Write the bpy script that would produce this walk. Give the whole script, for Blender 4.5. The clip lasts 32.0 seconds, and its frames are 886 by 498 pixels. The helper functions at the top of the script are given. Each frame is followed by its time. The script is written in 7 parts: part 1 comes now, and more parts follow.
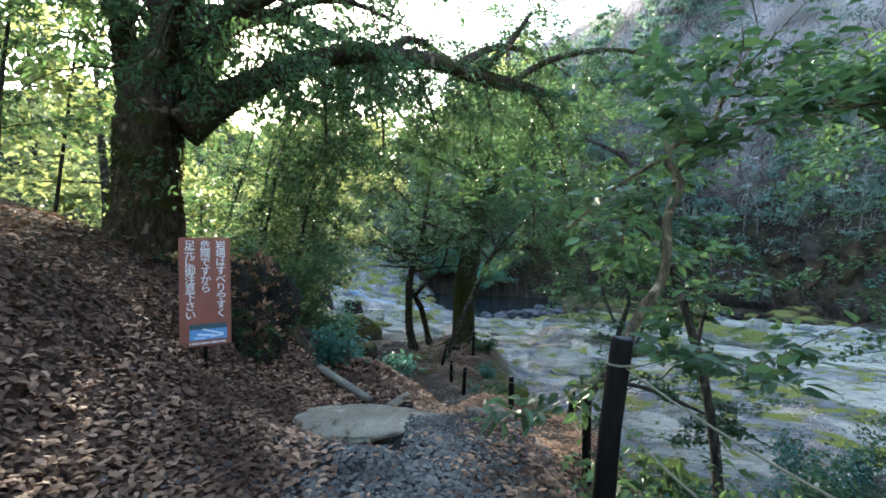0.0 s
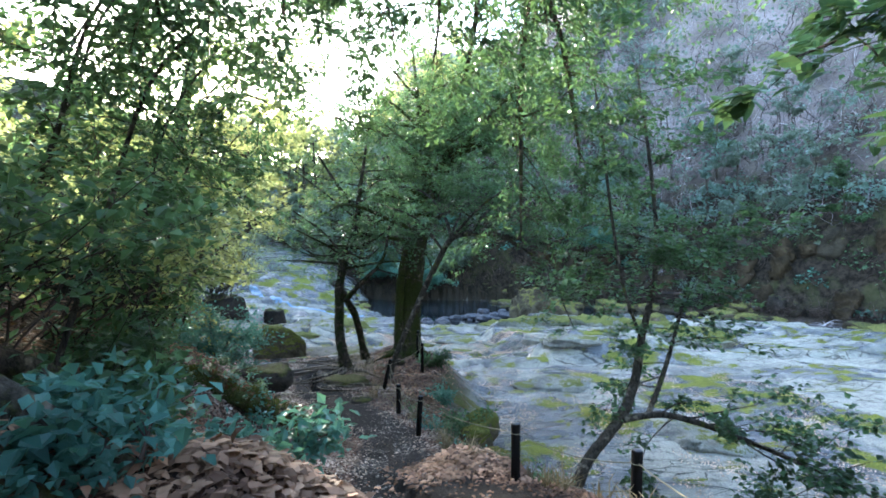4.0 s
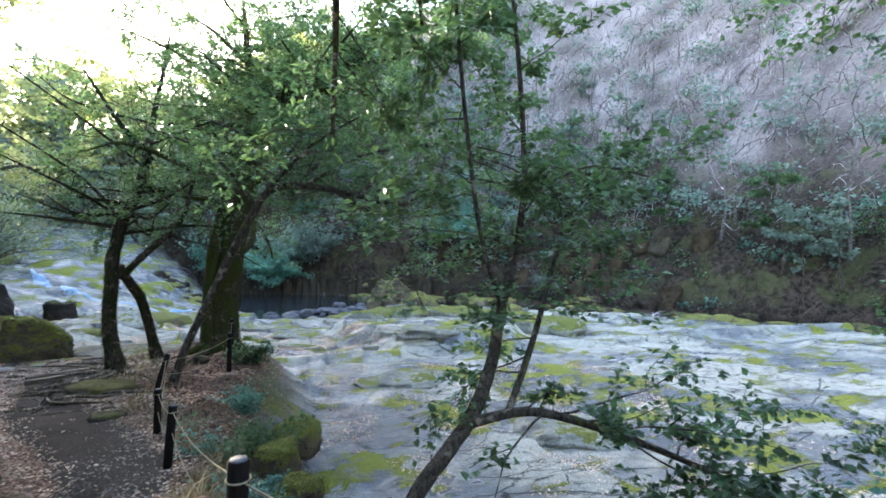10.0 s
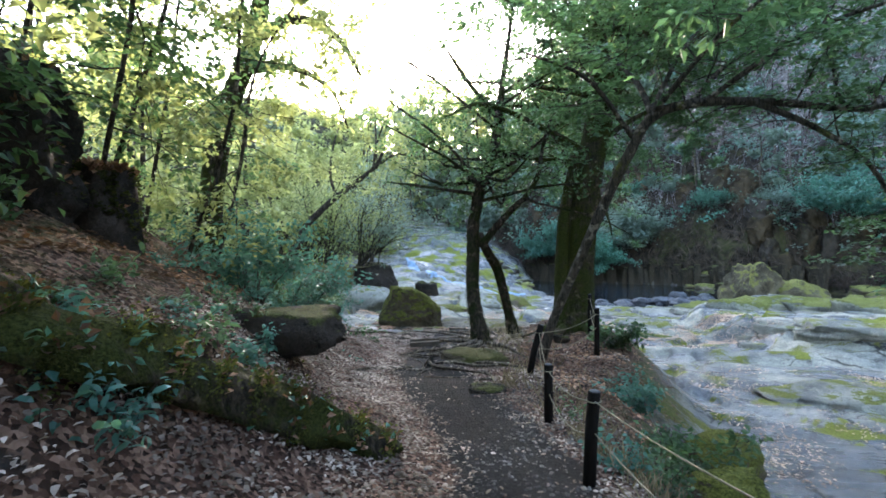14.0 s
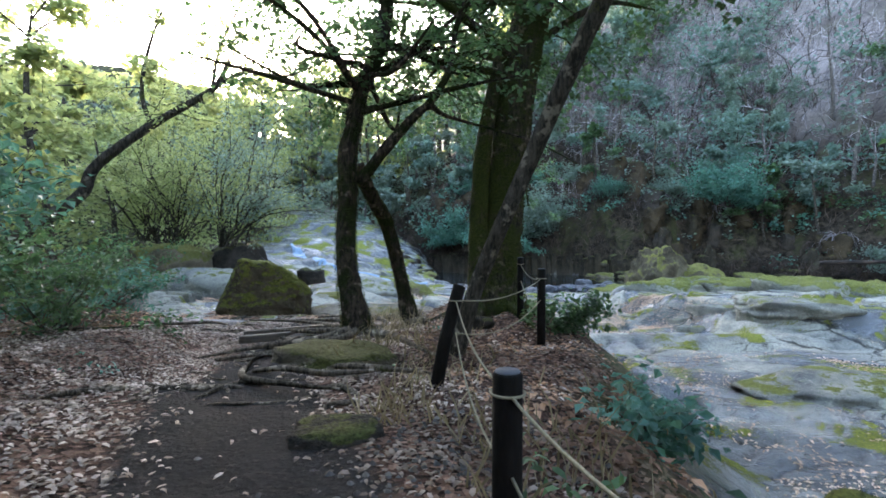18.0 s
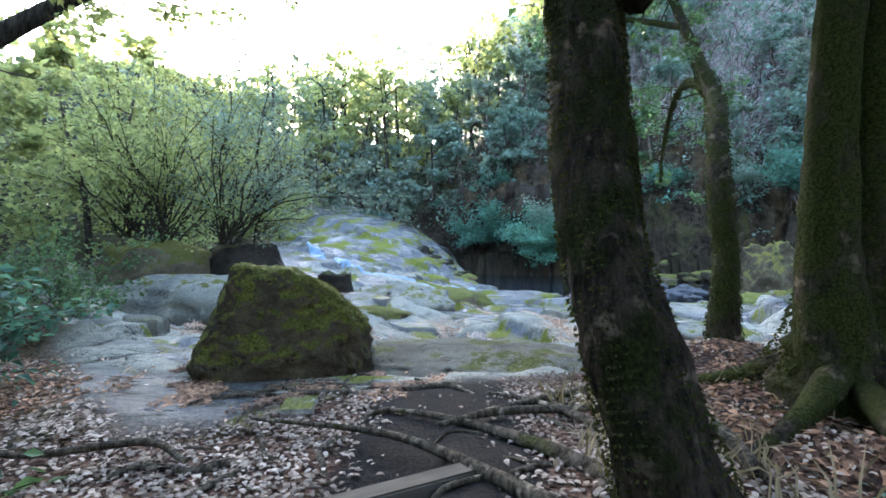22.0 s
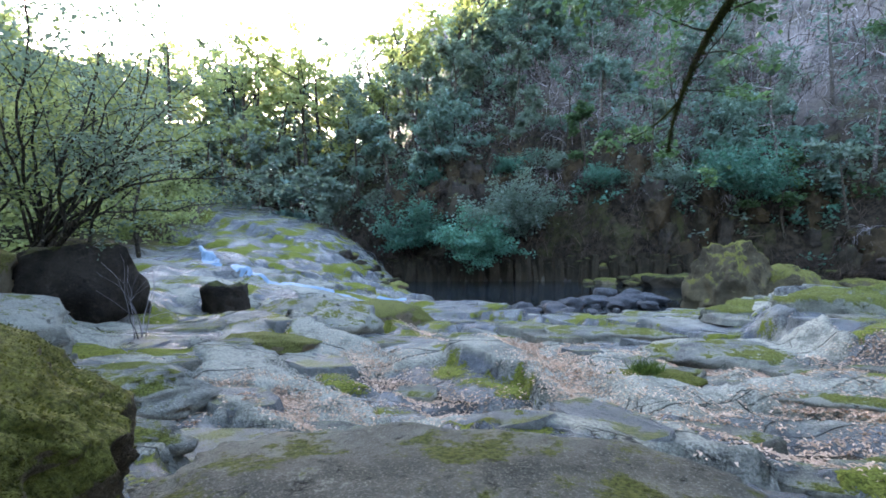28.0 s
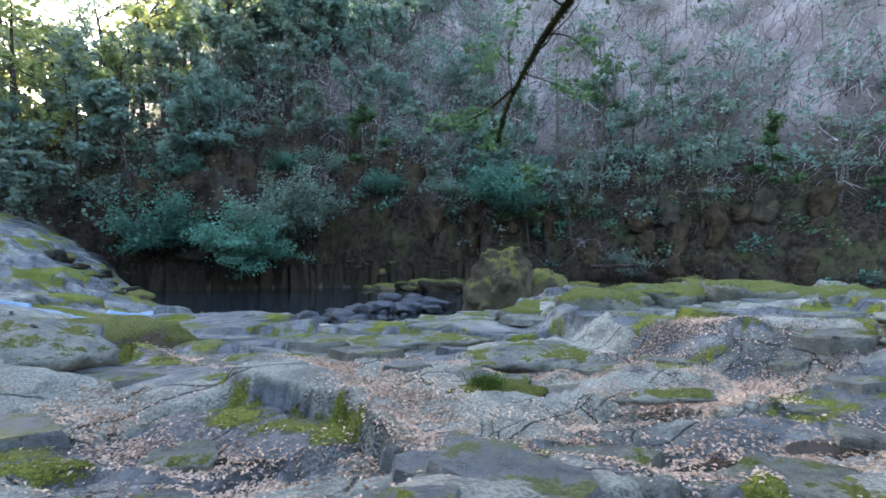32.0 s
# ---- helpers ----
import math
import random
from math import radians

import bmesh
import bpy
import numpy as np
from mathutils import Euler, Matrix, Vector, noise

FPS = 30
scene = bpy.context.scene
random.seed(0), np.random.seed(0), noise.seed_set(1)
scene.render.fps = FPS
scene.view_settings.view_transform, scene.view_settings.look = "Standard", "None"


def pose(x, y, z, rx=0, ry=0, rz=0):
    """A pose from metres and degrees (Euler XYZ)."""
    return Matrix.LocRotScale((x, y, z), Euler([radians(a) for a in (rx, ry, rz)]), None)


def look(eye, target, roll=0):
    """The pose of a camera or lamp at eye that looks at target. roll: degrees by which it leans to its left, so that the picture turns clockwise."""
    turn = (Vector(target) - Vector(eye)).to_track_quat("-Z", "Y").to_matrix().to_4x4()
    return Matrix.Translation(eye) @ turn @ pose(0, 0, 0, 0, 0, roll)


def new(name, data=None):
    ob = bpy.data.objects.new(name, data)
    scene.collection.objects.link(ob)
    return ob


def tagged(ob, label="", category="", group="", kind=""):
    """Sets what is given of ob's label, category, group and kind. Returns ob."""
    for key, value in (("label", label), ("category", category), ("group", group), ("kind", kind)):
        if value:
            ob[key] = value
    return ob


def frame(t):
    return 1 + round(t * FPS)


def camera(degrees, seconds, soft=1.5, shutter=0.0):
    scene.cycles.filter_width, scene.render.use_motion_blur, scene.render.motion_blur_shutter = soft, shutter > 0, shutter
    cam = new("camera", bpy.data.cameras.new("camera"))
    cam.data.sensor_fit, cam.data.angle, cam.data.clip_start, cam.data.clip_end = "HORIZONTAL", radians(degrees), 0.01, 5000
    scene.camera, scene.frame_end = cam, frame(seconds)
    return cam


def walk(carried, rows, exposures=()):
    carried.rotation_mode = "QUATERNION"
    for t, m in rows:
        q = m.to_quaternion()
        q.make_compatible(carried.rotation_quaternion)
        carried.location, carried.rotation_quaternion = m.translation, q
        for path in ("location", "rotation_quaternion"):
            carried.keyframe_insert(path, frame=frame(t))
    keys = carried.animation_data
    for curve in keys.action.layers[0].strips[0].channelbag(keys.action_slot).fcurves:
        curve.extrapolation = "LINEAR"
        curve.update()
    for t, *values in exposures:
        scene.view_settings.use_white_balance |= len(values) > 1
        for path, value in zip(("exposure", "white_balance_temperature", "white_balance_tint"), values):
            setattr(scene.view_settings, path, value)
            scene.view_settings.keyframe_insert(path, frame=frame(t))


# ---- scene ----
cam = camera(86.8, 32.0, soft=1.7)
PATH = [
    (0, (0.0, 0.0, 1.35), (-0.089, 1.998, 1.313), 0.4),
    (0.5, (-0.019, 0.448, 1.295), (-0.101, 2.446, 1.258), 0.3),
    (1, (-0.159, 1.13, 1.184), (-0.241, 3.128, 1.151), 0.1),
    (1.5, (-0.302, 1.697, 1.13), (-0.371, 3.696, 1.097), 0.2),
    (2, (-0.394, 2.041, 1.099), (-0.446, 4.04, 1.066), 0.3),
    (2.5, (-0.414, 2.307, 1.067), (-0.424, 4.307, 1.033), 0.6),
    (4.5, (-0.523, 4.939, 0.545), (-0.202, 6.913, 0.549), -0.1),
    (5, (-0.601, 5.055, 0.54), (-0.114, 6.995, 0.552), 0.1),
    (5.5, (-0.585, 5.273, 0.516), (0.1, 7.152, 0.533), 0.1),
    (6, (-0.584, 5.333, 0.504), (0.326, 7.114, 0.521), 0.4),
    (6.5, (-0.457, 5.573, 0.383), (0.675, 7.221, 0.404), 1.0),
    (7, (-0.369, 5.816, 0.291), (0.947, 7.322, 0.319), 1.3),
    (7.5, (-0.129, 5.969, 0.15), (1.209, 7.455, 0.18), 1.7),
    (8, (0.154, 6.162, 0.024), (1.476, 7.662, 0.059), 1.8),
    (8.5, (0.428, 6.437, -0.07), (1.707, 7.975, -0.036), 2.1),
    (9, (0.687, 6.619, -0.11), (1.828, 8.262, -0.086), 2.3),
    (9.5, (0.922, 7.053, -0.26), (1.922, 8.785, -0.243), 2.3),
    (10, (1.151, 7.487, -0.418), (1.885, 9.347, -0.418), 1.7),
    (10.5, (1.229, 7.98, -0.561), (1.669, 9.931, -0.57), 1.7),
    (11, (1.238, 8.52, -0.78), (1.306, 10.519, -0.801), 0.3),
    (11.5, (1.101, 8.923, -0.805), (0.884, 10.911, -0.84), 0.5),
    (12, (0.935, 9.344, -0.922), (0.428, 11.278, -0.965), 0.3),
    (12.5, (0.684, 9.575, -0.998), (0.056, 11.473, -1.042), -0.0),
    (13, (0.349, 9.864, -1.108), (-0.282, 11.762, -1.151), -0.2),
    (13.5, (0.087, 10.247, -1.236), (-0.532, 12.148, -1.28), -0.3),
    (14, (-0.148, 10.548, -1.34), (-0.666, 12.48, -1.379), -0.6),
    (14.5, (-0.304, 10.895, -1.43), (-0.699, 12.856, -1.471), -0.5),
    (15, (-0.427, 11.243, -1.563), (-0.684, 13.226, -1.606), -0.4),
    (15.5, (-0.504, 11.684, -1.618), (-0.619, 13.68, -1.662), -0.2),
    (17.5, (-0.524, 14.411, -2.444), (-0.575, 16.409, -2.495), -0.1),
    (18, (-0.572, 15.177, -2.518), (-0.681, 17.173, -2.567), -0.0),
    (18.5, (-0.907, 16.09, -2.606), (-1.039, 18.085, -2.654), 0.1),
    (19, (-1.348, 16.846, -2.596), (-1.498, 18.84, -2.645), 0.1),
    (19.5, (-1.751, 17.527, -2.569), (-1.919, 19.52, -2.621), 0.1),
    (20, (-2.151, 18.213, -2.602), (-2.332, 20.204, -2.657), -0.1),
    (20.5, (-2.501, 18.91, -2.646), (-2.677, 20.901, -2.7), -0.1),
    (21, (-2.819, 19.508, -2.65), (-2.983, 21.501, -2.702), -0.1),
    (21.5, (-3.008, 20.178, -2.641), (-3.163, 22.172, -2.696), 0.1),
    (22, (-3.291, 21.011, -2.732), (-3.439, 23.005, -2.783), -0.3),
    (22.5, (-3.363, 21.517, -2.71), (-3.496, 23.512, -2.758), -0.1),
    (23, (-3.46, 22.062, -2.734), (-3.571, 24.058, -2.78), -0.1),
    (23.5, (-3.573, 22.515, -2.75), (-3.671, 24.512, -2.796), -0.2),
    (24, (-3.584, 22.956, -2.753), (-3.621, 24.955, -2.796), -0.3),
    (24.5, (-3.564, 23.264, -2.717), (-3.515, 25.263, -2.754), -0.5),
    (25, (-3.613, 23.541, -2.726), (-3.515, 25.539, -2.759), -0.5),
    (25.5, (-3.563, 23.814, -2.745), (-3.457, 25.811, -2.778), -0.4),
    (27.5, (-3.589, 25.166, -2.983), (-3.441, 27.16, -3.01), -0.6),
    (28, (-3.548, 25.5, -3.025), (-3.385, 27.494, -3.051), -0.6),
    (28.5, (-3.556, 25.839, -3.055), (-3.383, 27.831, -3.08), -0.5),
    (29, (-3.587, 26.172, -3.078), (-3.418, 28.164, -3.103), -0.5),
    (29.5, (-3.659, 26.726, -3.138), (-3.445, 28.715, -3.161), -0.5),
    (30, (-3.697, 26.99, -3.154), (-3.383, 28.965, -3.17), -0.7),
    (30.5, (-3.703, 27.206, -3.17), (-3.269, 29.158, -3.178), -0.4),
    (31, (-3.64, 27.467, -3.187), (-3.027, 29.371, -3.195), -0.4),
    (31.5, (-3.679, 27.706, -3.209), (-2.837, 29.521, -3.213), -0.1),
    (32, (-3.769, 27.782, -3.279), (-2.696, 29.47, -3.273), 0.7),
]
walk(cam, [(t, look(eye, target, roll)) for t, eye, target, roll in PATH],
     [(0, 3.62, 6500, 8), (3, 3.9, 6250, 10), (5, 4.15, 6150, 11), (7, 4.15, 6550, 12), (10, 4.2, 6850, 15), (14, 4.27, 6750, 13), (18, 4.15, 6850, 14), (20, 4.38, 6700, 13), (25, 4.12, 6550, 13), (28, 4.0, 6650, 16), (32, 3.75, 6650, 16)])

# ---- sky and sun: low winter sun behind the wooded slope upstream, valley floor in open shade ----
SUN_EL, SUN_AZ = radians(16), radians(-22)
world = bpy.data.worlds.new("sky")
scene.world = world
world.use_nodes = True
sky = world.node_tree.nodes.new("ShaderNodeTexSky")
sky.sky_type = "NISHITA"
sky.sun_disc = False
sky.sun_elevation, sky.sun_rotation = SUN_EL, SUN_AZ
world.node_tree.links.new(sky.outputs[0], world.node_tree.nodes["Background"].inputs[0])
world.node_tree.nodes["Background"].inputs[1].default_value = 0.15
sun = new("sun", bpy.data.lights.new("sun", "SUN"))
sun.data.energy, sun.data.angle, sun.data.color = 2.4, radians(2), (1.0, 0.9, 0.72)
sun.matrix_world = look((0, 0, 0), (-math.sin(SUN_AZ) * math.cos(SUN_EL), -math.cos(SUN_AZ) * math.cos(SUN_EL), -math.sin(SUN_EL)))

RNG = np.random.default_rng(7)


# ---- materials ----
def material(name):
    m = bpy.data.materials.new(name)
    m.use_nodes = True
    return m, m.node_tree.nodes, m.node_tree.links, m.node_tree.nodes["Principled BSDF"]


def tex_noise(nt, scale, detail=4.0, rough=0.6, vec=None, kind="ShaderNodeTexNoise"):
    n = nt.nodes.new(kind)
    n.inputs["Scale"].default_value = scale
    if kind == "ShaderNodeTexNoise":
        n.inputs["Detail"].default_value = detail
        n.inputs["Roughness"].default_value = rough
    if vec is not None:
        nt.links.new(vec, n.inputs["Vector"])
    return n


def ramp(nt, src, stops):
    r = nt.nodes.new("ShaderNodeValToRGB")
    el = r.color_ramp.elements
    while len(el) < len(stops):
        el.new(0.5)
    for e, (p, c) in zip(el, stops):
        e.position, e.color = p, (*c, 1) if len(c) == 3 else c
    nt.links.new(src, r.inputs[0])
    return r


def mixc(nt, fac, a, b):
    n = nt.nodes.new("ShaderNodeMix")
    n.data_type = "RGBA"
    for s, v in ((n.inputs[0], fac), (n.inputs[6], a), (n.inputs[7], b)):
        if hasattr(v, "is_linked"):
            nt.links.new(v, s)
        else:
            s.default_value = v if not isinstance(v, tuple) else (*v, 1)
    return n.outputs[2]


def calc(nt, op, a, b=0.5, c=0.0):
    n = nt.nodes.new("ShaderNodeMath")
    n.operation, n.use_clamp = op, False
    for s, v in zip(n.inputs, (a, b, c)):
        if hasattr(v, "is_linked"):
            nt.links.new(v, s)
        else:
            s.default_value = v
    return n.outputs[0]


def fade(nt, src, lo, hi):
    n = nt.nodes.new("ShaderNodeMapRange")
    n.interpolation_type = "SMOOTHSTEP"
    nt.links.new(src, n.inputs[0])
    n.inputs[1].default_value, n.inputs[2].default_value = lo, hi
    return n.outputs[0]


def bump(nt, bsdf, height, strength, dist):
    b = nt.nodes.new("ShaderNodeBump")
    b.inputs["Strength"].default_value, b.inputs["Distance"].default_value = strength, dist
    nt.links.new(height, b.inputs["Height"])
    nt.links.new(b.outputs[0], bsdf.inputs["Normal"])


def coords(nt, which="Object"):
    return nt.nodes.new("ShaderNodeTexCoord").outputs[which]


def attr(nt, name):
    a = nt.nodes.new("ShaderNodeAttribute")
    a.attribute_name = name
    return a.outputs["Fac"]


def up_facing(nt):
    g = nt.nodes.new("ShaderNodeNewGeometry")
    s = nt.nodes.new("ShaderNodeSeparateXYZ")
    nt.links.new(g.outputs["Normal"], s.inputs[0])
    return s.outputs[2]


def stone_mat(name, dark, light, moss, moss_amount=0.5, wet=0.0, scale=1.0, rough=0.85):
    """Weathered rock: two scales of mottling, cracks, moss on upward faces."""
    m, nodes, links, b = material(name)
    nt = m.node_tree
    v = coords(nt)
    big, small = tex_noise(nt, 0.7 * scale, 5, 0.65, v), tex_noise(nt, 14 * scale, 6, 0.7, v)
    base = mixc(nt, fade(nt, big.outputs[0], 0.3, 0.7), dark, light)
    base = mixc(nt, calc(nt, "MULTIPLY", fade(nt, small.outputs[0], 0.45, 0.75), 0.5), base, tuple(0.45 * c for c in dark))
    grit = tex_noise(nt, 55 * scale, 3, 0.7, v)
    base = mixc(nt, calc(nt, "MULTIPLY", fade(nt, grit.outputs[0], 0.5, 0.72), 0.6), base, tuple(min(1, 1.7 * c) for c in light))
    pit = tex_noise(nt, 5 * scale, 5, 0.7, v)
    split = fade(nt, pit.outputs[0], 0.42, 0.3)
    base = mixc(nt, calc(nt, "MULTIPLY", split, 0.7), base, tuple(0.3 * c for c in dark))
    lichen = tex_noise(nt, 3.2 * scale, 8, 0.78, v)
    base = mixc(nt, calc(nt, "MULTIPLY", fade(nt, lichen.outputs[0], 0.55, 0.63), 0.6), base, tuple(min(1, 1.6 * c) for c in light))
    mn = tex_noise(nt, 1.6 * scale, 8, 0.75, v)
    up = up_facing(nt)
    amount = calc(nt, "ADD", calc(nt, "MULTIPLY", up, 0.35), mn.outputs[0])
    mossy = fade(nt, amount, 1.19 - moss_amount, 1.26 - moss_amount)
    mg = tex_noise(nt, 30 * scale, 4, 0.7, v)
    mcol = mixc(nt, fade(nt, mg.outputs[0], 0.3, 0.7), tuple(0.3 * c for c in moss), tuple(1.15 * c for c in moss))
    links.new(mixc(nt, mossy, base, mcol), b.inputs["Base Color"])
    b.inputs["Roughness"].default_value = rough
    b.inputs["Specular IOR Level"].default_value = 0.08 if rough > 0.6 else 0.4
    h = calc(nt, "ADD", calc(nt, "MULTIPLY", small.outputs[0], 0.6), big.outputs[0])
    h = calc(nt, "ADD", h, calc(nt, "SUBTRACT", calc(nt, "MULTIPLY", grit.outputs[0], 0.16), calc(nt, "MULTIPLY", split, 0.4)))
    bump(nt, b, h, 1.0, 0.1)
    return m


def bark_mat(name, dark, light, moss, moss_amount=0.5):
    m, nodes, links, b = material(name)
    nt = m.node_tree
    mp = nodes.new("ShaderNodeMapping")
    links.new(coords(nt), mp.inputs[0])
    mp.inputs["Scale"].default_value = (1, 1, 0.25)
    grain = tex_noise(nt, 18, 6, 0.75, mp.outputs[0])
    patch = tex_noise(nt, 1.8, 5, 0.7, coords(nt))
    base = mixc(nt, fade(nt, grain.outputs[0], 0.34, 0.68), tuple(0.7 * c for c in dark), light)
    base = mixc(nt, fade(nt, tex_noise(nt, 5, 3, 0.6, coords(nt)).outputs[0], 0.57, 0.66), base, tuple(min(1, 2.1 * c) for c in light))
    fine = tex_noise(nt, 45, 4, 0.7, coords(nt))
    mcol = mixc(nt, fade(nt, fine.outputs[0], 0.3, 0.7), tuple(0.2 * c for c in moss), moss)
    links.new(mixc(nt, fade(nt, patch.outputs[0], 0.72 - 0.4 * moss_amount, 0.8 - 0.3 * moss_amount), base, mcol), b.inputs["Base Color"])
    b.inputs["Roughness"].default_value = 0.9
    b.inputs["Specular IOR Level"].default_value = 0.07
    bump(nt, b, calc(nt, "ADD", grain.outputs[0], calc(nt, "MULTIPLY", fine.outputs[0], 0.5)), 1.0, 0.05)
    return m


def leaf_mat(name, a, b_col, gloss=0.36, through_light=0.45, shade=0.6):
    """Broad leaves: colour varies leaf by leaf, some light passes through."""
    m, nodes, links, b = material(name)
    nt = m.node_tree
    g = nodes.new("ShaderNodeNewGeometry")
    r = ramp(nt, g.outputs["Random Per Island"], [(0.0, a), (0.6, tuple((x + y) / 2 for x, y in zip(a, b_col))), (1.0, b_col)])
    blotch = tex_noise(nt, 0.8, 2, 0.5, coords(nt))
    col = mixc(nt, fade(nt, blotch.outputs[0], 0.35, 0.7), r.outputs[0], tuple(shade * x for x in a) if shade < 1 else b_col)
    links.new(col, b.inputs["Base Color"])
    b.inputs["Roughness"].default_value = gloss
    b.inputs["Specular IOR Level"].default_value = 0.25
    t = nodes.new("ShaderNodeBsdfTranslucent")
    links.new(mixc(nt, 0.5, col, (b_col[0] * 1.45, b_col[1] * 1.4, b_col[2] * 0.85)), t.inputs[0])
    mx = nodes.new("ShaderNodeMixShader")
    mx.inputs[0].default_value = through_light
    links.new(b.outputs[0], mx.inputs[1])
    links.new(t.outputs[0], mx.inputs[2])
    links.new(mx.outputs[0], nodes["Material Output"].inputs[0])
    return m


def plain_mat(name, col, rough=0.7, var=0.3, scale=8.0, bump_d=0.01, stretch=(1, 1, 1)):
    m, nodes, links, b = material(name)
    nt = m.node_tree
    mp = nodes.new("ShaderNodeMapping")
    links.new(coords(nt), mp.inputs[0])
    mp.inputs["Scale"].default_value = stretch
    n1, n2 = tex_noise(nt, scale, 5, 0.65, mp.outputs[0]), tex_noise(nt, scale * 0.15, 3, 0.5, mp.outputs[0])
    f = calc(nt, "ADD", calc(nt, "MULTIPLY", n1.outputs[0], 0.6), calc(nt, "MULTIPLY", n2.outputs[0], 0.4))
    links.new(mixc(nt, fade(nt, f, 0.3, 0.7), tuple(c * (1 - var) for c in col), tuple(min(1, c * (1 + var)) for c in col)), b.inputs["Base Color"])
    b.inputs["Roughness"].default_value = rough
    b.inputs["Specular IOR Level"].default_value = 0.15 if rough > 0.6 else 0.5
    if bump_d:
        bump(nt, b, n1.outputs[0], 0.6, bump_d)
    return m


def ground_mat():
    """Soil, leaf litter and bedrock in one sheet; where each lies is told by the sheet's own attributes."""
    m, nodes, links, b = material("ground")
    nt = m.node_tree
    v = coords(nt)
    grit = tex_noise(nt, 70, 3, 0.7, v)
    n_fine, n_mid, n_big = tex_noise(nt, 25, 6, 0.7, v), tex_noise(nt, 2.2, 5, 0.65, v), tex_noise(nt, 0.35, 4, 0.6, v)
    cell = tex_noise(nt, 26, vec=v, kind="ShaderNodeTexVoronoi")
    litter = ramp(nt, cell.outputs["Color"], [(0.2, (0.015, 0.008, 0.006)), (0.5, (0.055, 0.029, 0.02)), (0.85, (0.17, 0.105, 0.075))]).outputs[0]
    soil = mixc(nt, n_mid.outputs[0], (0.008, 0.007, 0.007), (0.024, 0.021, 0.02))
    soil = mixc(nt, calc(nt, "MULTIPLY", fade(nt, n_fine.outputs[0], 0.5, 0.8), 0.4), soil, (0.08, 0.068, 0.058))
    litter = mixc(nt, fade(nt, n_mid.outputs[0], 0.55, 0.7), litter, soil)
    col = mixc(nt, fade(nt, calc(nt, "ADD", attr(nt, "path"), calc(nt, "MULTIPLY", calc(nt, "SUBTRACT", n_mid.outputs[0], 0.5), 0.8)), 0.35, 0.65), litter, soil)
    # bedrock: pale grey worn stone, damp films with sky reflection put into their blue-grey, moss cushions in streaks
    mp = nodes.new("ShaderNodeMapping")
    links.new(v, mp.inputs[0])
    mp.inputs["Rotation"].default_value = (0, 0, radians(-32))
    mp.inputs["Scale"].default_value = (0.35, 1.2, 1)
    streak = tex_noise(nt, 0.9, 6, 0.65, mp.outputs[0])
    tone = attr(nt, "tone")
    rock = mixc(nt, fade(nt, calc(nt, "ADD", calc(nt, "MULTIPLY", streak.outputs[0], 0.7), calc(nt, "MULTIPLY", tone, 0.45)), 0.46, 0.72), (0.07, 0.078, 0.088), (0.31, 0.3, 0.245))
    rock = mixc(nt, calc(nt, "MULTIPLY", fade(nt, n_mid.outputs[0], 0.5, 0.62), 0.5), rock, (0.075, 0.075, 0.068))
    pale = tex_noise(nt, 0.5, 8, 0.75, v)
    rock = mixc(nt, calc(nt, "MULTIPLY", fade(nt, pale.outputs[0], 0.5, 0.6), 0.42), rock, (0.4, 0.385, 0.32))
    rock = mixc(nt, calc(nt, "MULTIPLY", fade(nt, n_fine.outputs[0], 0.42, 0.62), 0.6), rock, (0.06, 0.065, 0.06))
    rock = mixc(nt, calc(nt, "MULTIPLY", fade(nt, grit.outputs[0], 0.52, 0.7), 0.25), rock, (0.4, 0.39, 0.35))
    wob = mixc(nt, 0.14, mp.outputs[0], n_mid.outputs["Color"])
    vein = tex_noise(nt, 0.75, vec=wob, kind="ShaderNodeTexVoronoi")
    vein.feature = "DISTANCE_TO_EDGE"
    vein2 = tex_noise(nt, 2.3, vec=wob, kind="ShaderNodeTexVoronoi")
    vein2.feature = "DISTANCE_TO_EDGE"
    split = calc(nt, "MAXIMUM", calc(nt, "MULTIPLY", fade(nt, vein.outputs[0], 0.02, 0.0), fade(nt, pale.outputs[0], 0.58, 0.48)), calc(nt, "MULTIPLY", fade(nt, vein2.outputs[0], 0.022, 0.0), fade(nt, n_big.outputs[0], 0.45, 0.6)))
    rock = mixc(nt, calc(nt, "MULTIPLY", split, 0.9), rock, (0.014, 0.014, 0.013))
    rock = mixc(nt, calc(nt, "MULTIPLY", attr(nt, "crack"), fade(nt, n_fine.outputs[0], 0.35, 0.6)), rock, (0.028, 0.027, 0.024))
    streak2 = tex_noise(nt, 1.3, 8, 0.75, mp.outputs[0])
    moss = mixc(nt, fade(nt, n_fine.outputs[0], 0.3, 0.7), (0.03, 0.038, 0.007), (0.2, 0.21, 0.04))
    moss = mixc(nt, calc(nt, "MULTIPLY", fade(nt, grit.outputs[0], 0.5, 0.7), 0.5), moss, (0.27, 0.28, 0.07))
    cover = calc(nt, "ADD", attr(nt, "moss"), calc(nt, "ADD", calc(nt, "SUBTRACT", streak2.outputs[0], 0.5), calc(nt, "MULTIPLY", calc(nt, "SUBTRACT", n_fine.outputs[0], 0.5), 0.5)))
    mossy = fade(nt, cover, 0.49, 0.57)
    rock = mixc(nt, mossy, rock, moss)
    col = mixc(nt, attr(nt, "rock"), col, rock)
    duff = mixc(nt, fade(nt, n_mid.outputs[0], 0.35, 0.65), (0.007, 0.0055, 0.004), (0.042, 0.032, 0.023))
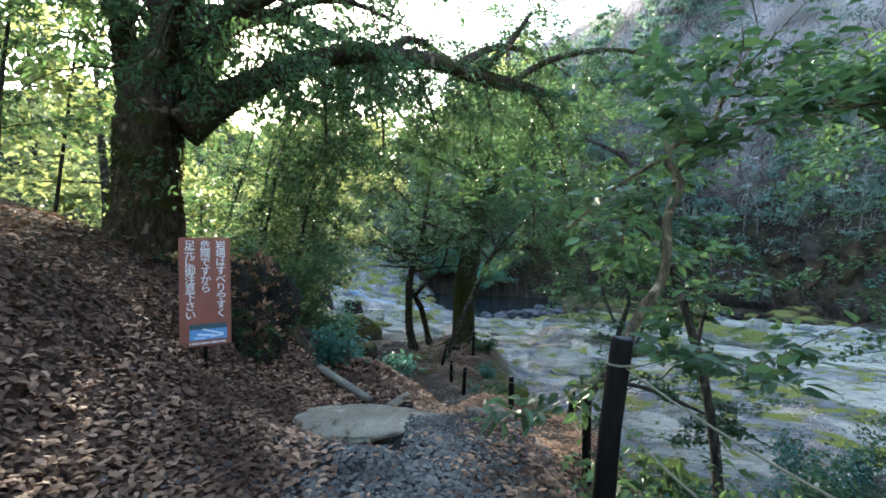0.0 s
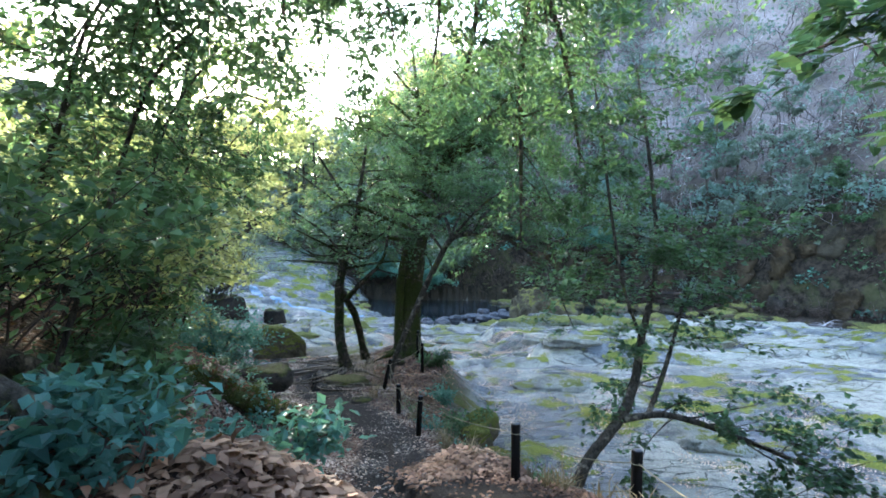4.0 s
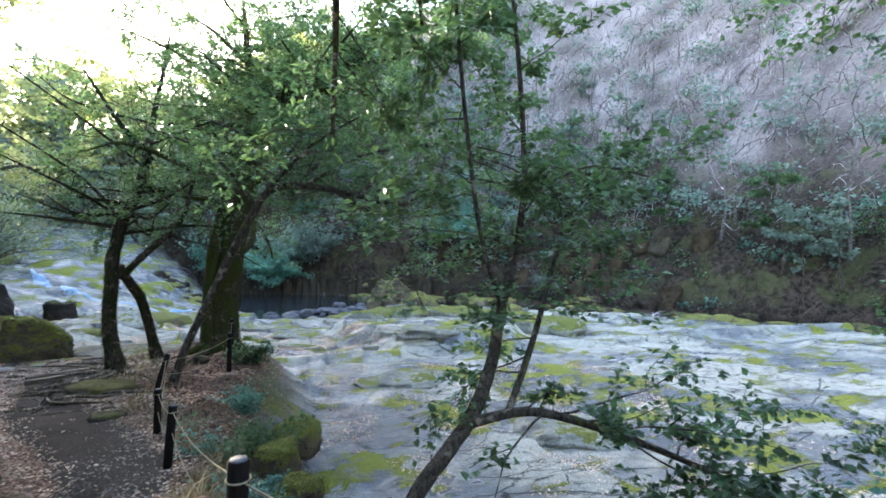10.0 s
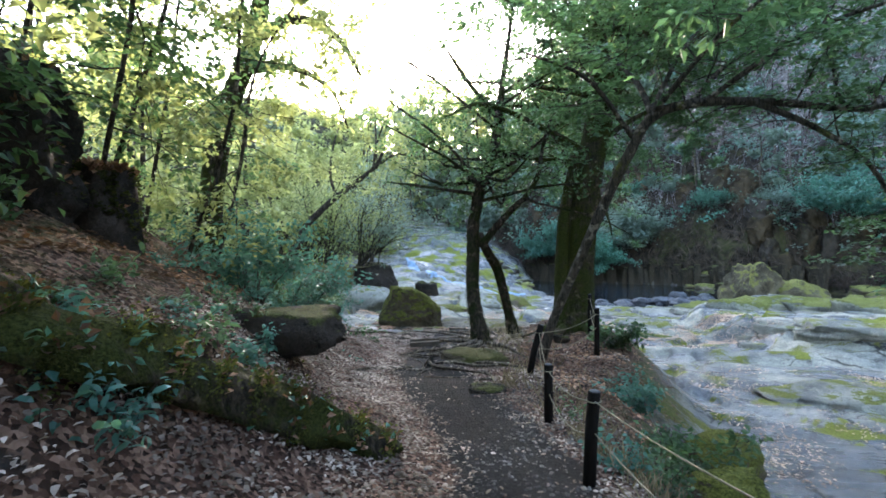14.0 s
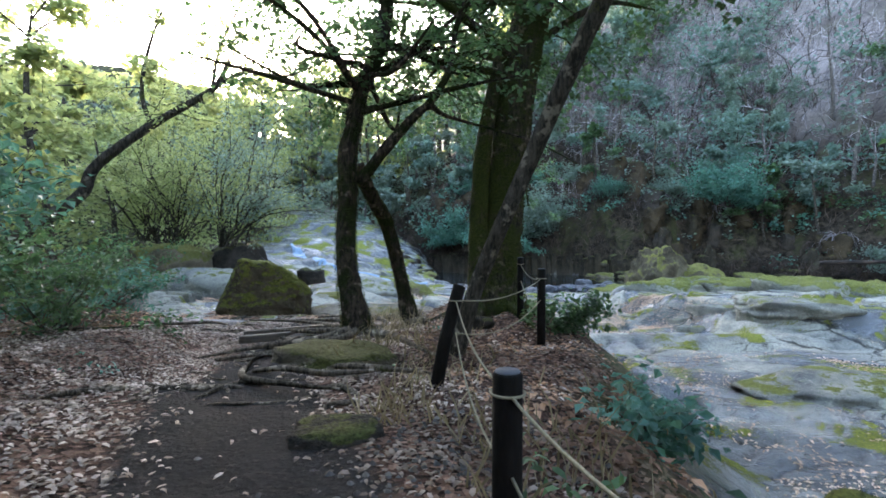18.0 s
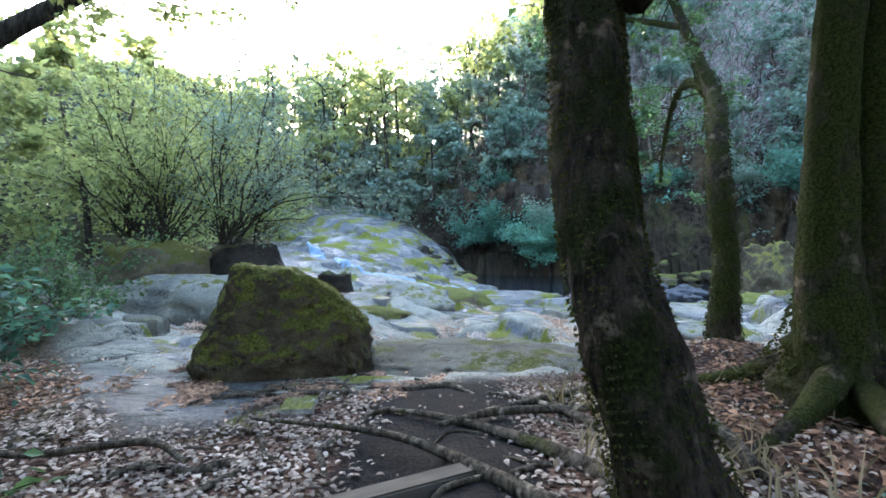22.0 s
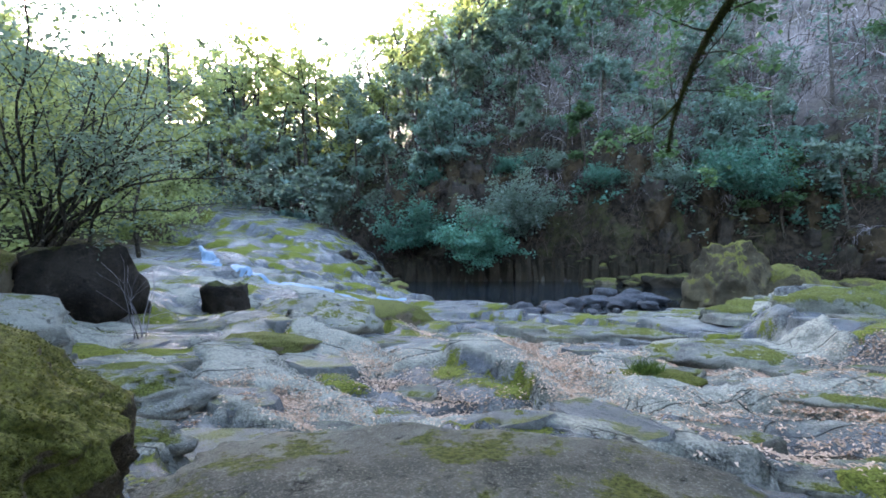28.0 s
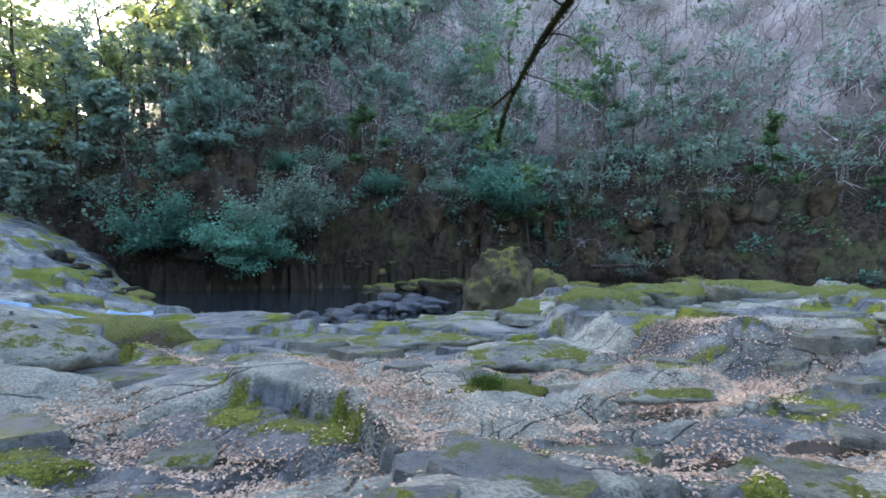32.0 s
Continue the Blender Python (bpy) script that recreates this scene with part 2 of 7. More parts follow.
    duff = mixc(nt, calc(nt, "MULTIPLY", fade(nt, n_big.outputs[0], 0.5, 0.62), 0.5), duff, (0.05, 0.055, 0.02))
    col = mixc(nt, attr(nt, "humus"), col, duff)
    # Upper far slope: its lit, pinkish paleness is put into the ground colour.
    col = mixc(nt, attr(nt, "lit_slope"), col, mixc(nt, n_mid.outputs[0], (0.12, 0.095, 0.09), (0.36, 0.31, 0.3)))
    mossg = mixc(nt, n_fine.outputs[0], (0.02, 0.035, 0.008), (0.1, 0.13, 0.03))
    col = mixc(nt, calc(nt, "MULTIPLY", attr(nt, "green"), fade(nt, n_mid.outputs[0], 0.4, 0.6)), col, mossg)
    links.new(col, b.inputs["Base Color"])
    damp = calc(nt, "MULTIPLY", fade(nt, calc(nt, "ADD", calc(nt, "MULTIPLY", streak.outputs[0], 0.7), calc(nt, "MULTIPLY", tone, 0.45)), 0.62, 0.42), calc(nt, "SUBTRACT", 1.0, mossy))
    links.new(calc(nt, "ADD", 0.08, calc(nt, "MULTIPLY", attr(nt, "rock"), calc(nt, "MULTIPLY", damp, 0.42))), b.inputs["Specular IOR Level"])
    links.new(calc(nt, "SUBTRACT", 0.92, calc(nt, "MULTIPLY", attr(nt, "rock"), calc(nt, "MULTIPLY", damp, 0.72))), b.inputs["Roughness"])
    h = calc(nt, "ADD", calc(nt, "MULTIPLY", n_fine.outputs[0], 0.35), calc(nt, "ADD", calc(nt, "MULTIPLY", cell.outputs[0], 0.2), calc(nt, "MULTIPLY", streak2.outputs[0], 0.9)))
    h = calc(nt, "ADD", h, calc(nt, "ADD", calc(nt, "MULTIPLY", grit.outputs[0], 0.1), calc(nt, "MULTIPLY", attr(nt, "rock"), calc(nt, "SUBTRACT", calc(nt, "MULTIPLY", mossy, 0.25), calc(nt, "MULTIPLY", split, 0.35)))))
    bump(nt, b, h, 1.0, 0.08)
    return m


GROUND = ground_mat()
MOSS_STONE = stone_mat("mossy_stone", (0.028, 0.022, 0.015), (0.1, 0.08, 0.052), (0.12, 0.125, 0.028), 0.62)
DARK_STONE = stone_mat("dark_stone", (0.009, 0.008, 0.007), (0.045, 0.037, 0.03), (0.06, 0.066, 0.02), 0.42)
PALE_STONE = stone_mat("pale_stone", (0.2, 0.21, 0.2), (0.42, 0.42, 0.38), (0.16, 0.17, 0.05), 0.45)
BROWN_STONE = stone_mat("brown_stone", (0.05, 0.042, 0.03), (0.17, 0.14, 0.095), (0.15, 0.15, 0.045), 0.58)
BLUE_STONE = stone_mat("wet_dark_stone", (0.012, 0.013, 0.016), (0.055, 0.06, 0.07), (0.05, 0.055, 0.025), 0.2, rough=0.5)
# Brown rock taken near black: the wall's shade is put into its colour.
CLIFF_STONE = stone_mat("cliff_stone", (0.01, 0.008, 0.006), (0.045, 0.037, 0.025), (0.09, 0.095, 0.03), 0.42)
BARK = bark_mat("bark", (0.018, 0.015, 0.012), (0.075, 0.064, 0.05), (0.11, 0.12, 0.03), 0.35)
BARK_MOSS = bark_mat("mossy_bark", (0.016, 0.013, 0.01), (0.065, 0.052, 0.036), (0.048, 0.056, 0.014), 0.85)
BARK_OLD = bark_mat("brown_mossy_bark", (0.022, 0.017, 0.013), (0.1, 0.075, 0.052), (0.075, 0.08, 0.022), 0.6)
BARK_ROOT = bark_mat("root_bark", (0.03, 0.024, 0.018), (0.15, 0.125, 0.095), (0.08, 0.085, 0.03), 0.35)
BARK_TWIN = bark_mat("flaking_bark", (0.01, 0.008, 0.006), (0.06, 0.046, 0.034), (0.024, 0.03, 0.008), 0.7)
BARK_TAN = bark_mat("tan_bark", (0.1, 0.075, 0.05), (0.26, 0.2, 0.13), (0.12, 0.13, 0.05), 0.15)
BARK_FAR = bark_mat("grey_bark", (0.04, 0.035, 0.032), (0.13, 0.115, 0.105), (0.09, 0.1, 0.05), 0.2)
LEAF = leaf_mat("evergreen_leaf", (0.009, 0.027, 0.015), (0.11, 0.205, 0.1), through_light=0.45)
# Light-green leaf; the glow of sunlight is put into its raised colour.
LEAF_SUN_TINT = leaf_mat("sun_bright_leaf", (0.09, 0.13, 0.06), (0.3, 0.34, 0.17), through_light=0.66, shade=0.8)
LEAF_TEAL = leaf_mat("blue_green_leaf", (0.03, 0.095, 0.08), (0.1, 0.24, 0.2), 0.4)
# Grey-green foliage; distance haze is put into its paler, bluer colour.
LEAF_GREY_HAZE = leaf_mat("hazed_grey_green_leaf", (0.06, 0.1, 0.09), (0.22, 0.29, 0.26), 0.5)
LEAF_DRY = leaf_mat("dry_leaf", (0.034, 0.012, 0.006), (0.52, 0.3, 0.185), 0.7, 0.1, 0.7)
LEAF_ASH = leaf_mat("ashen_dry_leaf", (0.05, 0.034, 0.026), (0.48, 0.385, 0.32), 0.7, 0.1, 0.7)
LEAF_PALE = leaf_mat("pale_dry_leaf", (0.2, 0.11, 0.07), (0.66, 0.48, 0.36), 0.7, 0.1, 1.0)
MOSS = leaf_mat("moss_tuft", (0.01, 0.013, 0.003), (0.06, 0.068, 0.014), 0.9, 0.3)
TWIG = leaf_mat("twig", (0.012, 0.008, 0.006), (0.12, 0.083, 0.064), 0.9, 0.0)
# Pale twigs whose cool grey-lilac also holds the haze of the far slope.
TWIG_PALE_HAZE = leaf_mat("pale_hazed_twig", (0.09, 0.078, 0.08), (0.52, 0.47, 0.48), 0.9, 0.0)
POST = plain_mat("dark_post", (0.008, 0.0065, 0.0055), 0.95, 0.5, 30, 0.006, (1, 1, 0.2))
POST.node_tree.nodes["Principled BSDF"].inputs["Specular IOR Level"].default_value = 0.1
ROPE = plain_mat("rope", (0.17, 0.15, 0.1), 0.85, 0.25, 60, 0.003)
PLANK = plain_mat("dark_grey_timber", (0.075, 0.064, 0.052), 0.85, 0.4, 14, 0.006, (0.2, 1, 1))
WOOD = plain_mat("weathered_wood", (0.15, 0.128, 0.1), 0.85, 0.35, 14, 0.006, (0.2, 1, 1))
SIGN_RED = plain_mat("sign_brown_paint", (0.2, 0.062, 0.038), 0.5, 0.12, 6, 0)
SIGN_WHITE = plain_mat("sign_white_paint", (0.7, 0.68, 0.64), 0.55, 0.08, 20, 0)


# ---- land ----
def smooth(x):
    x = np.clip(x, 0, 1)
    return x * x * (3 - 2 * x)


def waves(x, y, scale, octaves=4, seed=0):
    """Sum of turned sine fields: a cheap even-handed relief for large grids."""
    r, out, amp = np.random.default_rng(seed), 0.0, 1.0
    for o in range(octaves):
        for _ in range(3):
            a, p = r.uniform(0, 2 * np.pi), r.uniform(0, 6.28, 2)
            u, w = x * np.cos(a) + y * np.sin(a), -x * np.sin(a) + y * np.cos(a)
            out = out + amp * np.sin(u / scale * 2 * np.pi + p[0] + 1.3 * np.sin(w / scale * 4 + p[1]))
        scale, amp = scale * 0.47, amp * 0.5
    return out / 4.0


def along(x, y, line):
    """Distance to a polyline of (x, y, z), the z there, and the side: positive to its right."""
    best = np.full(np.shape(x), 1e9)
    z, side = np.zeros_like(best), np.zeros_like(best)
    for (ax, ay, az), (bx, by, bz) in zip(line, line[1:]):
        dx, dy = bx - ax, by - ay
        k = np.clip(((x - ax) * dx + (y - ay) * dy) / (dx * dx + dy * dy), 0, 1)
        ex, ey = x - ax - k * dx, y - ay - k * dy
        d = np.hypot(ex, ey)
        near = d < best
        best = np.where(near, d, best)
        z = np.where(near, az + k * (bz - az), z)
        side = np.where(near, np.sign(dy * ex - dx * ey), side)
    return best, z, side


WAY = [(0.3, -60, 2.0), (0.3, -8, 0.4), (0, -1, 0.1), (-0.1, 1, -0.1), (-0.4, 2.3, -0.22), (-0.55, 4.6, -0.4), (-0.5, 5.4, -0.68), (0.1, 6.2, -1.08),
       (1.05, 7.5, -1.75), (1.2, 8.6, -2.05), (0.6, 9.6, -2.3), (-0.2, 10.7, -2.65), (-0.5, 12, -3.0), (-0.55, 14.4, -3.55), (-0.6, 15.3, -3.72),
       (-1.35, 16.9, -3.85), (-2.2, 18.3, -3.92), (-2.9, 19.7, -3.97), (-3.3, 21.1, -4.02), (-3.5, 22.3, -4.1), (-3.6, 23.8, -4.2), (-3.6, 25.4, -4.35), (-3.7, 28, -4.6)]
FOOT = [(-40, 140, 0), (-14, 84, 0), (-7, 73, 0), (-2, 69, 0), (10, 66.5, 0), (22, 60, 0), (33, 51, 0), (46, 30, 0), (52, 5, 0), (56, -60, 0)]
WATER = -6.6


def slabs(x, y):
    """Tilted plates of bedrock split by cracks: height of the plate and nearness to a crack."""
    r = np.random.default_rng(77)
    c, t = np.cos(radians(-28)), np.sin(radians(-28))
    n = 640
    px, py = r.uniform(-16, 36, n), r.uniform(4, 62, n)
    h, tx, ty = r.uniform(-0.24, 0.2, n), r.uniform(-0.08, 0.08, n), r.uniform(-0.04, 0.13, n)
    sx = x + 0.35 * waves(x, y, 2.4, 3, 51)
    sy = y + 0.3 * waves(x, y, 2.0, 3, 52)
    a, b2 = np.full(np.shape(x), 1e9), np.full(np.shape(x), 1e9)
    out, tone, mark = np.zeros(np.shape(x)), np.zeros(np.shape(x)), r.uniform(0, 1, n)
    for i in range(n):
        dx, dy = sx - px[i], sy - py[i]
        u, w = (dx * c + dy * t) * 0.55, (-dx * t + dy * c) * 1.25
        d = np.hypot(u, w)
        first = d < a
        b2 = np.where(first, a, np.minimum(b2, d))
        a = np.where(first, d, a)
        out = np.where(first, h[i] + tx[i] * dx + ty[i] * dy, out)
        tone = np.where(first, mark[i], tone)
    return out, smooth(1 - (b2 - a) / 0.11), tone


DRIFTS = [[(-4.5, 36.5, 0), (-3.7, 34.4, 0), (-2.1, 33, 0), (-0.5, 32.4, 0), (0.7, 31, 0), (2.5, 30, 0), (4.6, 29.4, 0)], [(-8.8, 33.2, 0), (-6.6, 33, 0), (-5.5, 33.3, 0), (-4.4, 31.8, 0), (-2.6, 31.4, 0)],
          [(1.2, 32.3, 0), (3.4, 31.6, 0), (5.6, 31.9, 0), (8.2, 31.2, 0)], [(0.8, 36.4, 0), (2.6, 34.6, 0), (5.0, 34.0, 0), (7.4, 33.4, 0)], [(-10, 31.4, 0), (-8.2, 30.6, 0), (-6.9, 31.6, 0)], [(-3.0, 39.6, 0), (-1.6, 37.2, 0), (-0.6, 35.2, 0), (-0.5, 32.8, 0)]]


def drift(x, y):
    """Nearness to the shallow troughs in which fallen leaves gather."""
    wx, wy = x + 0.3 * waves(x, y, 1.7, 2, 71), y + 0.3 * waves(x, y, 1.7, 2, 72)
    d = np.minimum.reduce([along(wx, wy, line)[0] for line in DRIFTS])
    return smooth(1.25 - d / (0.62 + 0.25 * waves(x, y, 2.0, 1, 73)))


def bed(x, y):
    """The worn rock of the stream."""
    z = -5.45 - 0.035 * np.clip(y - 31, 0, 40) + 0.11 * np.clip(-4 - x, 0, 12) * smooth((y - 22) / 10)
    z = z + 0.95 * smooth((33 - y) / 8) * smooth((0.5 - x) / 4) * smooth((y - 20) / 6)
    rise = 3.0 * np.clip((y - 42) / 26, 0, 1) ** 1.1 * smooth((-0.5 - x) / 11)
    tread = (rise + 0.16 * waves(x, y, 4.5, 4, 35)) / 0.5
    ledge = 0.5 * (np.floor(tread) + smooth((tread - np.floor(tread) - 0.35) / 0.4))
    z = z + rise + (0.75 * (ledge - rise)) * smooth((y - 43) / 5) * smooth((-1 - x) / 5) + 0.06 * np.clip(y - 68, 0, 80)
    e = ((x - 11.2) / 5.4) ** 2 + ((y - 35.5) / 7.0) ** 2 + 0.16 * waves(x, y, 3.5, 3, 63)
    z = z + 0.8 * smooth((1.25 - e) / 0.5)
    z = z + 0.75 * np.exp(-(((x + 6.3) / 1.9) ** 2 + ((y - 39.0) / 1.7) ** 2)) + 0.3 * np.exp(-(((x + 3.2) / 2.4) ** 2 + ((y - 30.3) / 1.2) ** 2))
    near_edge = np.interp(x, [-6, -2.5, -0.8, 2.6, 5.5, 9.3, 14, 22, 32, 42, 50], [64, 53.5, 48.6, 46.6, 43.9, 44.4, 46.5, 49, 43.5, 30, 10])
    z = z - 2.0 * smooth((y - near_edge + 1.0) / 3.0) * smooth((x + 7) / 5)
    z = z - 0.8 * np.exp(-(((x + 10.8) / 1.9) ** 2 + ((y - 43.2) / 1.5) ** 2))
    lumps = waves(x, y, 6.0, 4, 3)
    plate, crack, _ = slabs(x, y) if np.size(x) > 4000 else (0.0, 0.0, 0.0)
    worn = 1 - 0.72 * smooth((x - 0.5) / 4) * smooth((33.5 - y) / 4)
    plate, crack = plate * worn, crack * worn
    z = z - 0.2 * drift(x, y)
    return z + 0.08 * np.sign(lumps) * np.abs(lumps) ** 0.7 + plate - 0.12 * crack + 0.012 * waves(x, y, 0.7, 3, 5)


def land(x, y):
    """Height and the masks rock, path and green for arrays x, y."""
    x, y = np.asarray(x, float), np.asarray(y, float)
    d, zp, side = along(x, y, WAY)
    b = bed(x, y)
    upstream = smooth((y - 16.8) / 3.6)
    s = np.maximum(d - 0.75, 0)
    left = np.full(np.shape(x), 1e9)
    for (ax, ay, az), (bx, by, bz) in zip(WAY, WAY[1:]):
        dx, dy = bx - ax, by - ay
        t = np.clip(((x - ax) * dx + (y - ay) * dy) / (dx * dx + dy * dy), 0, 1)
        sk = np.maximum(np.hypot(x - ax - t * dx, y - ay - t * dy) - 0.75, 0)
        left = np.minimum(left, az + t * (bz - az) + (0.33 + 0.35 * smooth((sk - 0.8) / 1.5)) * sk * (1 - upstream))
    cap = np.interp(y, [-10, 8, 14, 20, 26, 34], [2.1, 1.6, 0.0, -1.2, -2.0, -2.6]) + 0.1 * np.maximum(s - 4, 0)
    over = left - cap + 0.4
    left = np.where(over > 0, cap - 0.4 + 0.8 * (1 - np.exp(-over / 0.8)) * 0.9, left)
    left = left + 0.5 * np.maximum(0, s - 6.5) * upstream * smooth((34 - y) / 6)
    left = left + 0.09 * waves(x, y, 2.2, 4, 11) * smooth(s / 1.2)
    limit = np.interp(y, [13, 15, 17, 19.4, 21, 22.5, 24, 26, 27], [-0.3, 0.1, -0.1, -0.3, 0.5, 0.9, 1.1, 0.9, 0.3])
    edge = np.maximum(0.75, limit - np.interp(y, [p[1] for p in WAY], [p[0] for p in WAY])) * np.where(y > 13, 1, 0) + 0.75 * np.where(y > 13, 0, 1)
    k = smooth((d - edge) / (3.2 + 0.8 * smooth((9 - y) / 8) - 1.0 * smooth((y - 13) / 4)))
    right = zp * (1 - k) + b * k + 0.12 * waves(x, y, 1.7, 4, 12) * smooth((d - 0.7) / 1.0) * (1 - k)
    z = np.where(side > 0, right, left)
    blend = np.where(side > 0, k, 0)
    # past the end of the trodden way everything is bedrock
    on_rock = smooth((y + 0.4 - np.interp(x, [-16, -6.2, -5.4, -4.7, -3.6, -2.3, -1.1, 0.5], [33.4, 24.6, 25.0, 25.8, 26.6, 26.9, 27.4, 28.2]) + 0.2 * waves(x, y, 1.5, 3, 23)) / 0.9)
    rockz = zp * (1 - smooth((y - 25.5) / 5)) + b * smooth((y - 25.5) / 5)
    far_left = np.clip(-17 - x - 0.12 * (y - 30), 0, 200) * smooth((y - 20) / 12)
    rz = np.where(side > 0, right, rockz)
    rz = np.where(y > 27.5, rockz, rz)
    z = z * (1 - on_rock) + rz * on_rock
    z = z + 0.24 * np.minimum(far_left, 120) + 0.4 * waves(x, y, 6, 3, 31) * smooth(far_left / 4)
    z = z + 0.3 * np.clip(y - 84, 0, 42) + 0.8 * waves(x, y, 9, 3, 33) * smooth((y - 84) / 10)
    # heaps beside the way
    for hx, hy, hh, hr in ((0.75, 5.1, 0.2, 0.5), (-0.85, 8.15, 0.42, 0.85), (1.25, 11.6, 0.35, 0.6), (0.55, 11.75, 0.28, 0.55), (-1.0, 6.3, 0.33, 0.7), (0.0, 25.2, 0.2, 1.5), (-0.1, 27.4, 0.4, 1.3), (8.8, 9.0, 2.6, 1.9), (-3.2, 16.2, 0.15, 0.8)):
        z = z + hh * np.exp(-(((x - hx) ** 2 + (y - hy) ** 2) / hr ** 2))
    z = z + 0.4 * np.exp(-((((x + 6.5) / 1.75) ** 2 + ((y - 20.8) / 2.3) ** 2) ** 3))
    # far bank
    fd, _, fs = along(x, y, FOOT)
    fd = np.where(fs < 0, fd, 0)
    flat = 3.5 * smooth((x - 14) / 12)
    wall = 1.2 * smooth((x - 14) / 8) * smooth(fd / 1.5) + (6.6 - 3.4 * smooth((x - 14) / 14)) * smooth((fd - flat) / 2.6)
    up = fd - flat - 1.0
    tall = smooth((x + 34) / 44)
    slope = wall + (0.3 + 0.62 * tall) * np.clip(up, 0, 105) + 0.1 * np.clip(up - 105, 0, 200)
    slope = slope + (0.6 * waves(x, y, 7, 4, 41) + 0.45 * waves(x, y, 2.6, 3, 42)) * smooth((fd - flat) / 4)
    z = np.where(fd > 0, np.maximum(z, WATER - 0.6 + slope), z)
    far_green = smooth((fd - flat - 1.5) / 3)
    rock = np.clip(np.maximum(on_rock, blend ** 1.5), 0, 1) * (1 - far_green) * (1 - smooth(far_left / 3))
    rock = np.where(fs < 0, np.maximum(rock, (1 - far_green)), rock)
    way = smooth((1.15 - d) / 0.9) * (1 - rock) * smooth((y + 60) / 10)
    green = np.where(side > 0, k * (1 - k) * 3.0, 0.25 * smooth((s - 1) / 3)) * (1 - rock)
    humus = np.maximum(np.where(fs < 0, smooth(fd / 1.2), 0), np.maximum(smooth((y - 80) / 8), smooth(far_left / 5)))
    return z, np.clip(rock * (1 - smooth((y - 80) / 8)) * (1 - humus), 0, 1), np.clip(way, 0, 1), np.clip(green, 0, 1), np.clip(humus, 0, 1)


def z_at(x, y):
    return float(land(np.array([x]), np.array([y]))[0][0])


def mesh_of(name, verts, faces, mat, smooth_faces=True):
    """A mesh from arrays; faces all of one corner count."""
    verts, faces = np.asarray(verts, np.float32), np.asarray(faces, np.int32)
    me = bpy.data.meshes.new(name)
    n, k = faces.shape
    me.vertices.add(len(verts))
    me.vertices.foreach_set("co", verts.ravel())
    me.loops.add(n * k)
    me.loops.foreach_set("vertex_index", faces.ravel())
    me.polygons.add(n)
    me.polygons.foreach_set("loop_start", np.arange(n, dtype=np.int32) * k)
    me.polygons.foreach_set("use_smooth", np.full(n, smooth_faces))
    me.update(calc_edges=True)
    me.materials.append(mat)
    return me


def stretch_axis(lo, hi, step, reach, grow=1.075):
    core = list(np.arange(lo, hi, step))
    a, s = [], step
    while lo - sum(a) > -reach:
        s *= grow
        a.append(s)
    left = list(lo - np.cumsum(a))[::-1]
    b, s = [], step
    while hi + sum(b) < reach:
        s *= grow
        b.append(s)
    return np.array(left + core + [hi] + list(hi + np.cumsum(b)))


def add_ground():
    gx = stretch_axis(-10, 20, 0.13, 1500, 1.075)
    gy = stretch_axis(-2, 66, 0.15, 1500, 1.08)
    X, Y = np.meshgrid(gx, gy)
    z, rock, way, green, humus = land(X, Y)
    z = np.minimum(z, 100)
    n, k = len(gx), len(gy)
    i = np.arange((k - 1) * n).reshape(k - 1, n)[:, :-1].ravel()
    me = mesh_of("ground", np.stack([X, Y, z], -1).reshape(-1, 3), np.stack([i, i + 1, i + n + 1, i + n], -1), GROUND)
    _, crack, tone = slabs(X, Y)
    near = (np.abs(X - 4) < 26) & (Y > 18) & (Y < 75)
    ledge = waves(X * 0.7 - Y * 0.3, Y + 0.3 * X, 3.2, 3, 81)
    moss = 0.5 + 0.08 * smooth((Y - 44) / 8) * smooth((-3 - X) / 5) + 0.32 * ledge + 0.22 * np.where(crack > 0.02, 1 - crack, 0) - 0.3 * tone - 0.5 * drift(X, Y) + 0.04 * smooth((X - 2) / 3) * smooth((36 - Y) / 4)
    fd, _, fs = along(X, Y, FOOT)
    # Where the far slope's ground is painted lighter, as if lit.
    lit_slope = np.where(fs < 0, smooth((fd - 13) / 14), 0) * np.clip(0.55 + 0.6 * waves(X, Y, 16, 3, 83), 0, 1)
    # tone falls near the bank: wetter rock, plus tree shade put into the colour.
    for label, values in (("lit_slope", lit_slope), ("rock", rock), ("path", way), ("green", green), ("humus", humus), ("crack", crack * near), ("tone", tone * (1 - 0.6 * smooth((Y - 46) / 8) * smooth((1 - X) / 5)) * (1 - 0.6 * smooth((9 - X) / 5) * smooth((29 - Y) / 4))), ("moss", moss)):
        me.attributes.new(label, "FLOAT", "POINT").data.foreach_set("value", values.ravel().astype(np.float32))
    return tagged(new("ground", me), "leaf-strewn forest floor, trodden earth way and worn stream bedrock", "ground", kind="structure")


add_ground()


def part(name, me, parent, label=""):
    ob = new(name, me)
    ob.parent = parent
    return tagged(ob, label) if label else ob


def thing(name, label, category, group="", at=(0, 0, 0), kind=""):
    ob = new(name)
    ob.location = at
    return tagged(ob, label, category, group, kind)


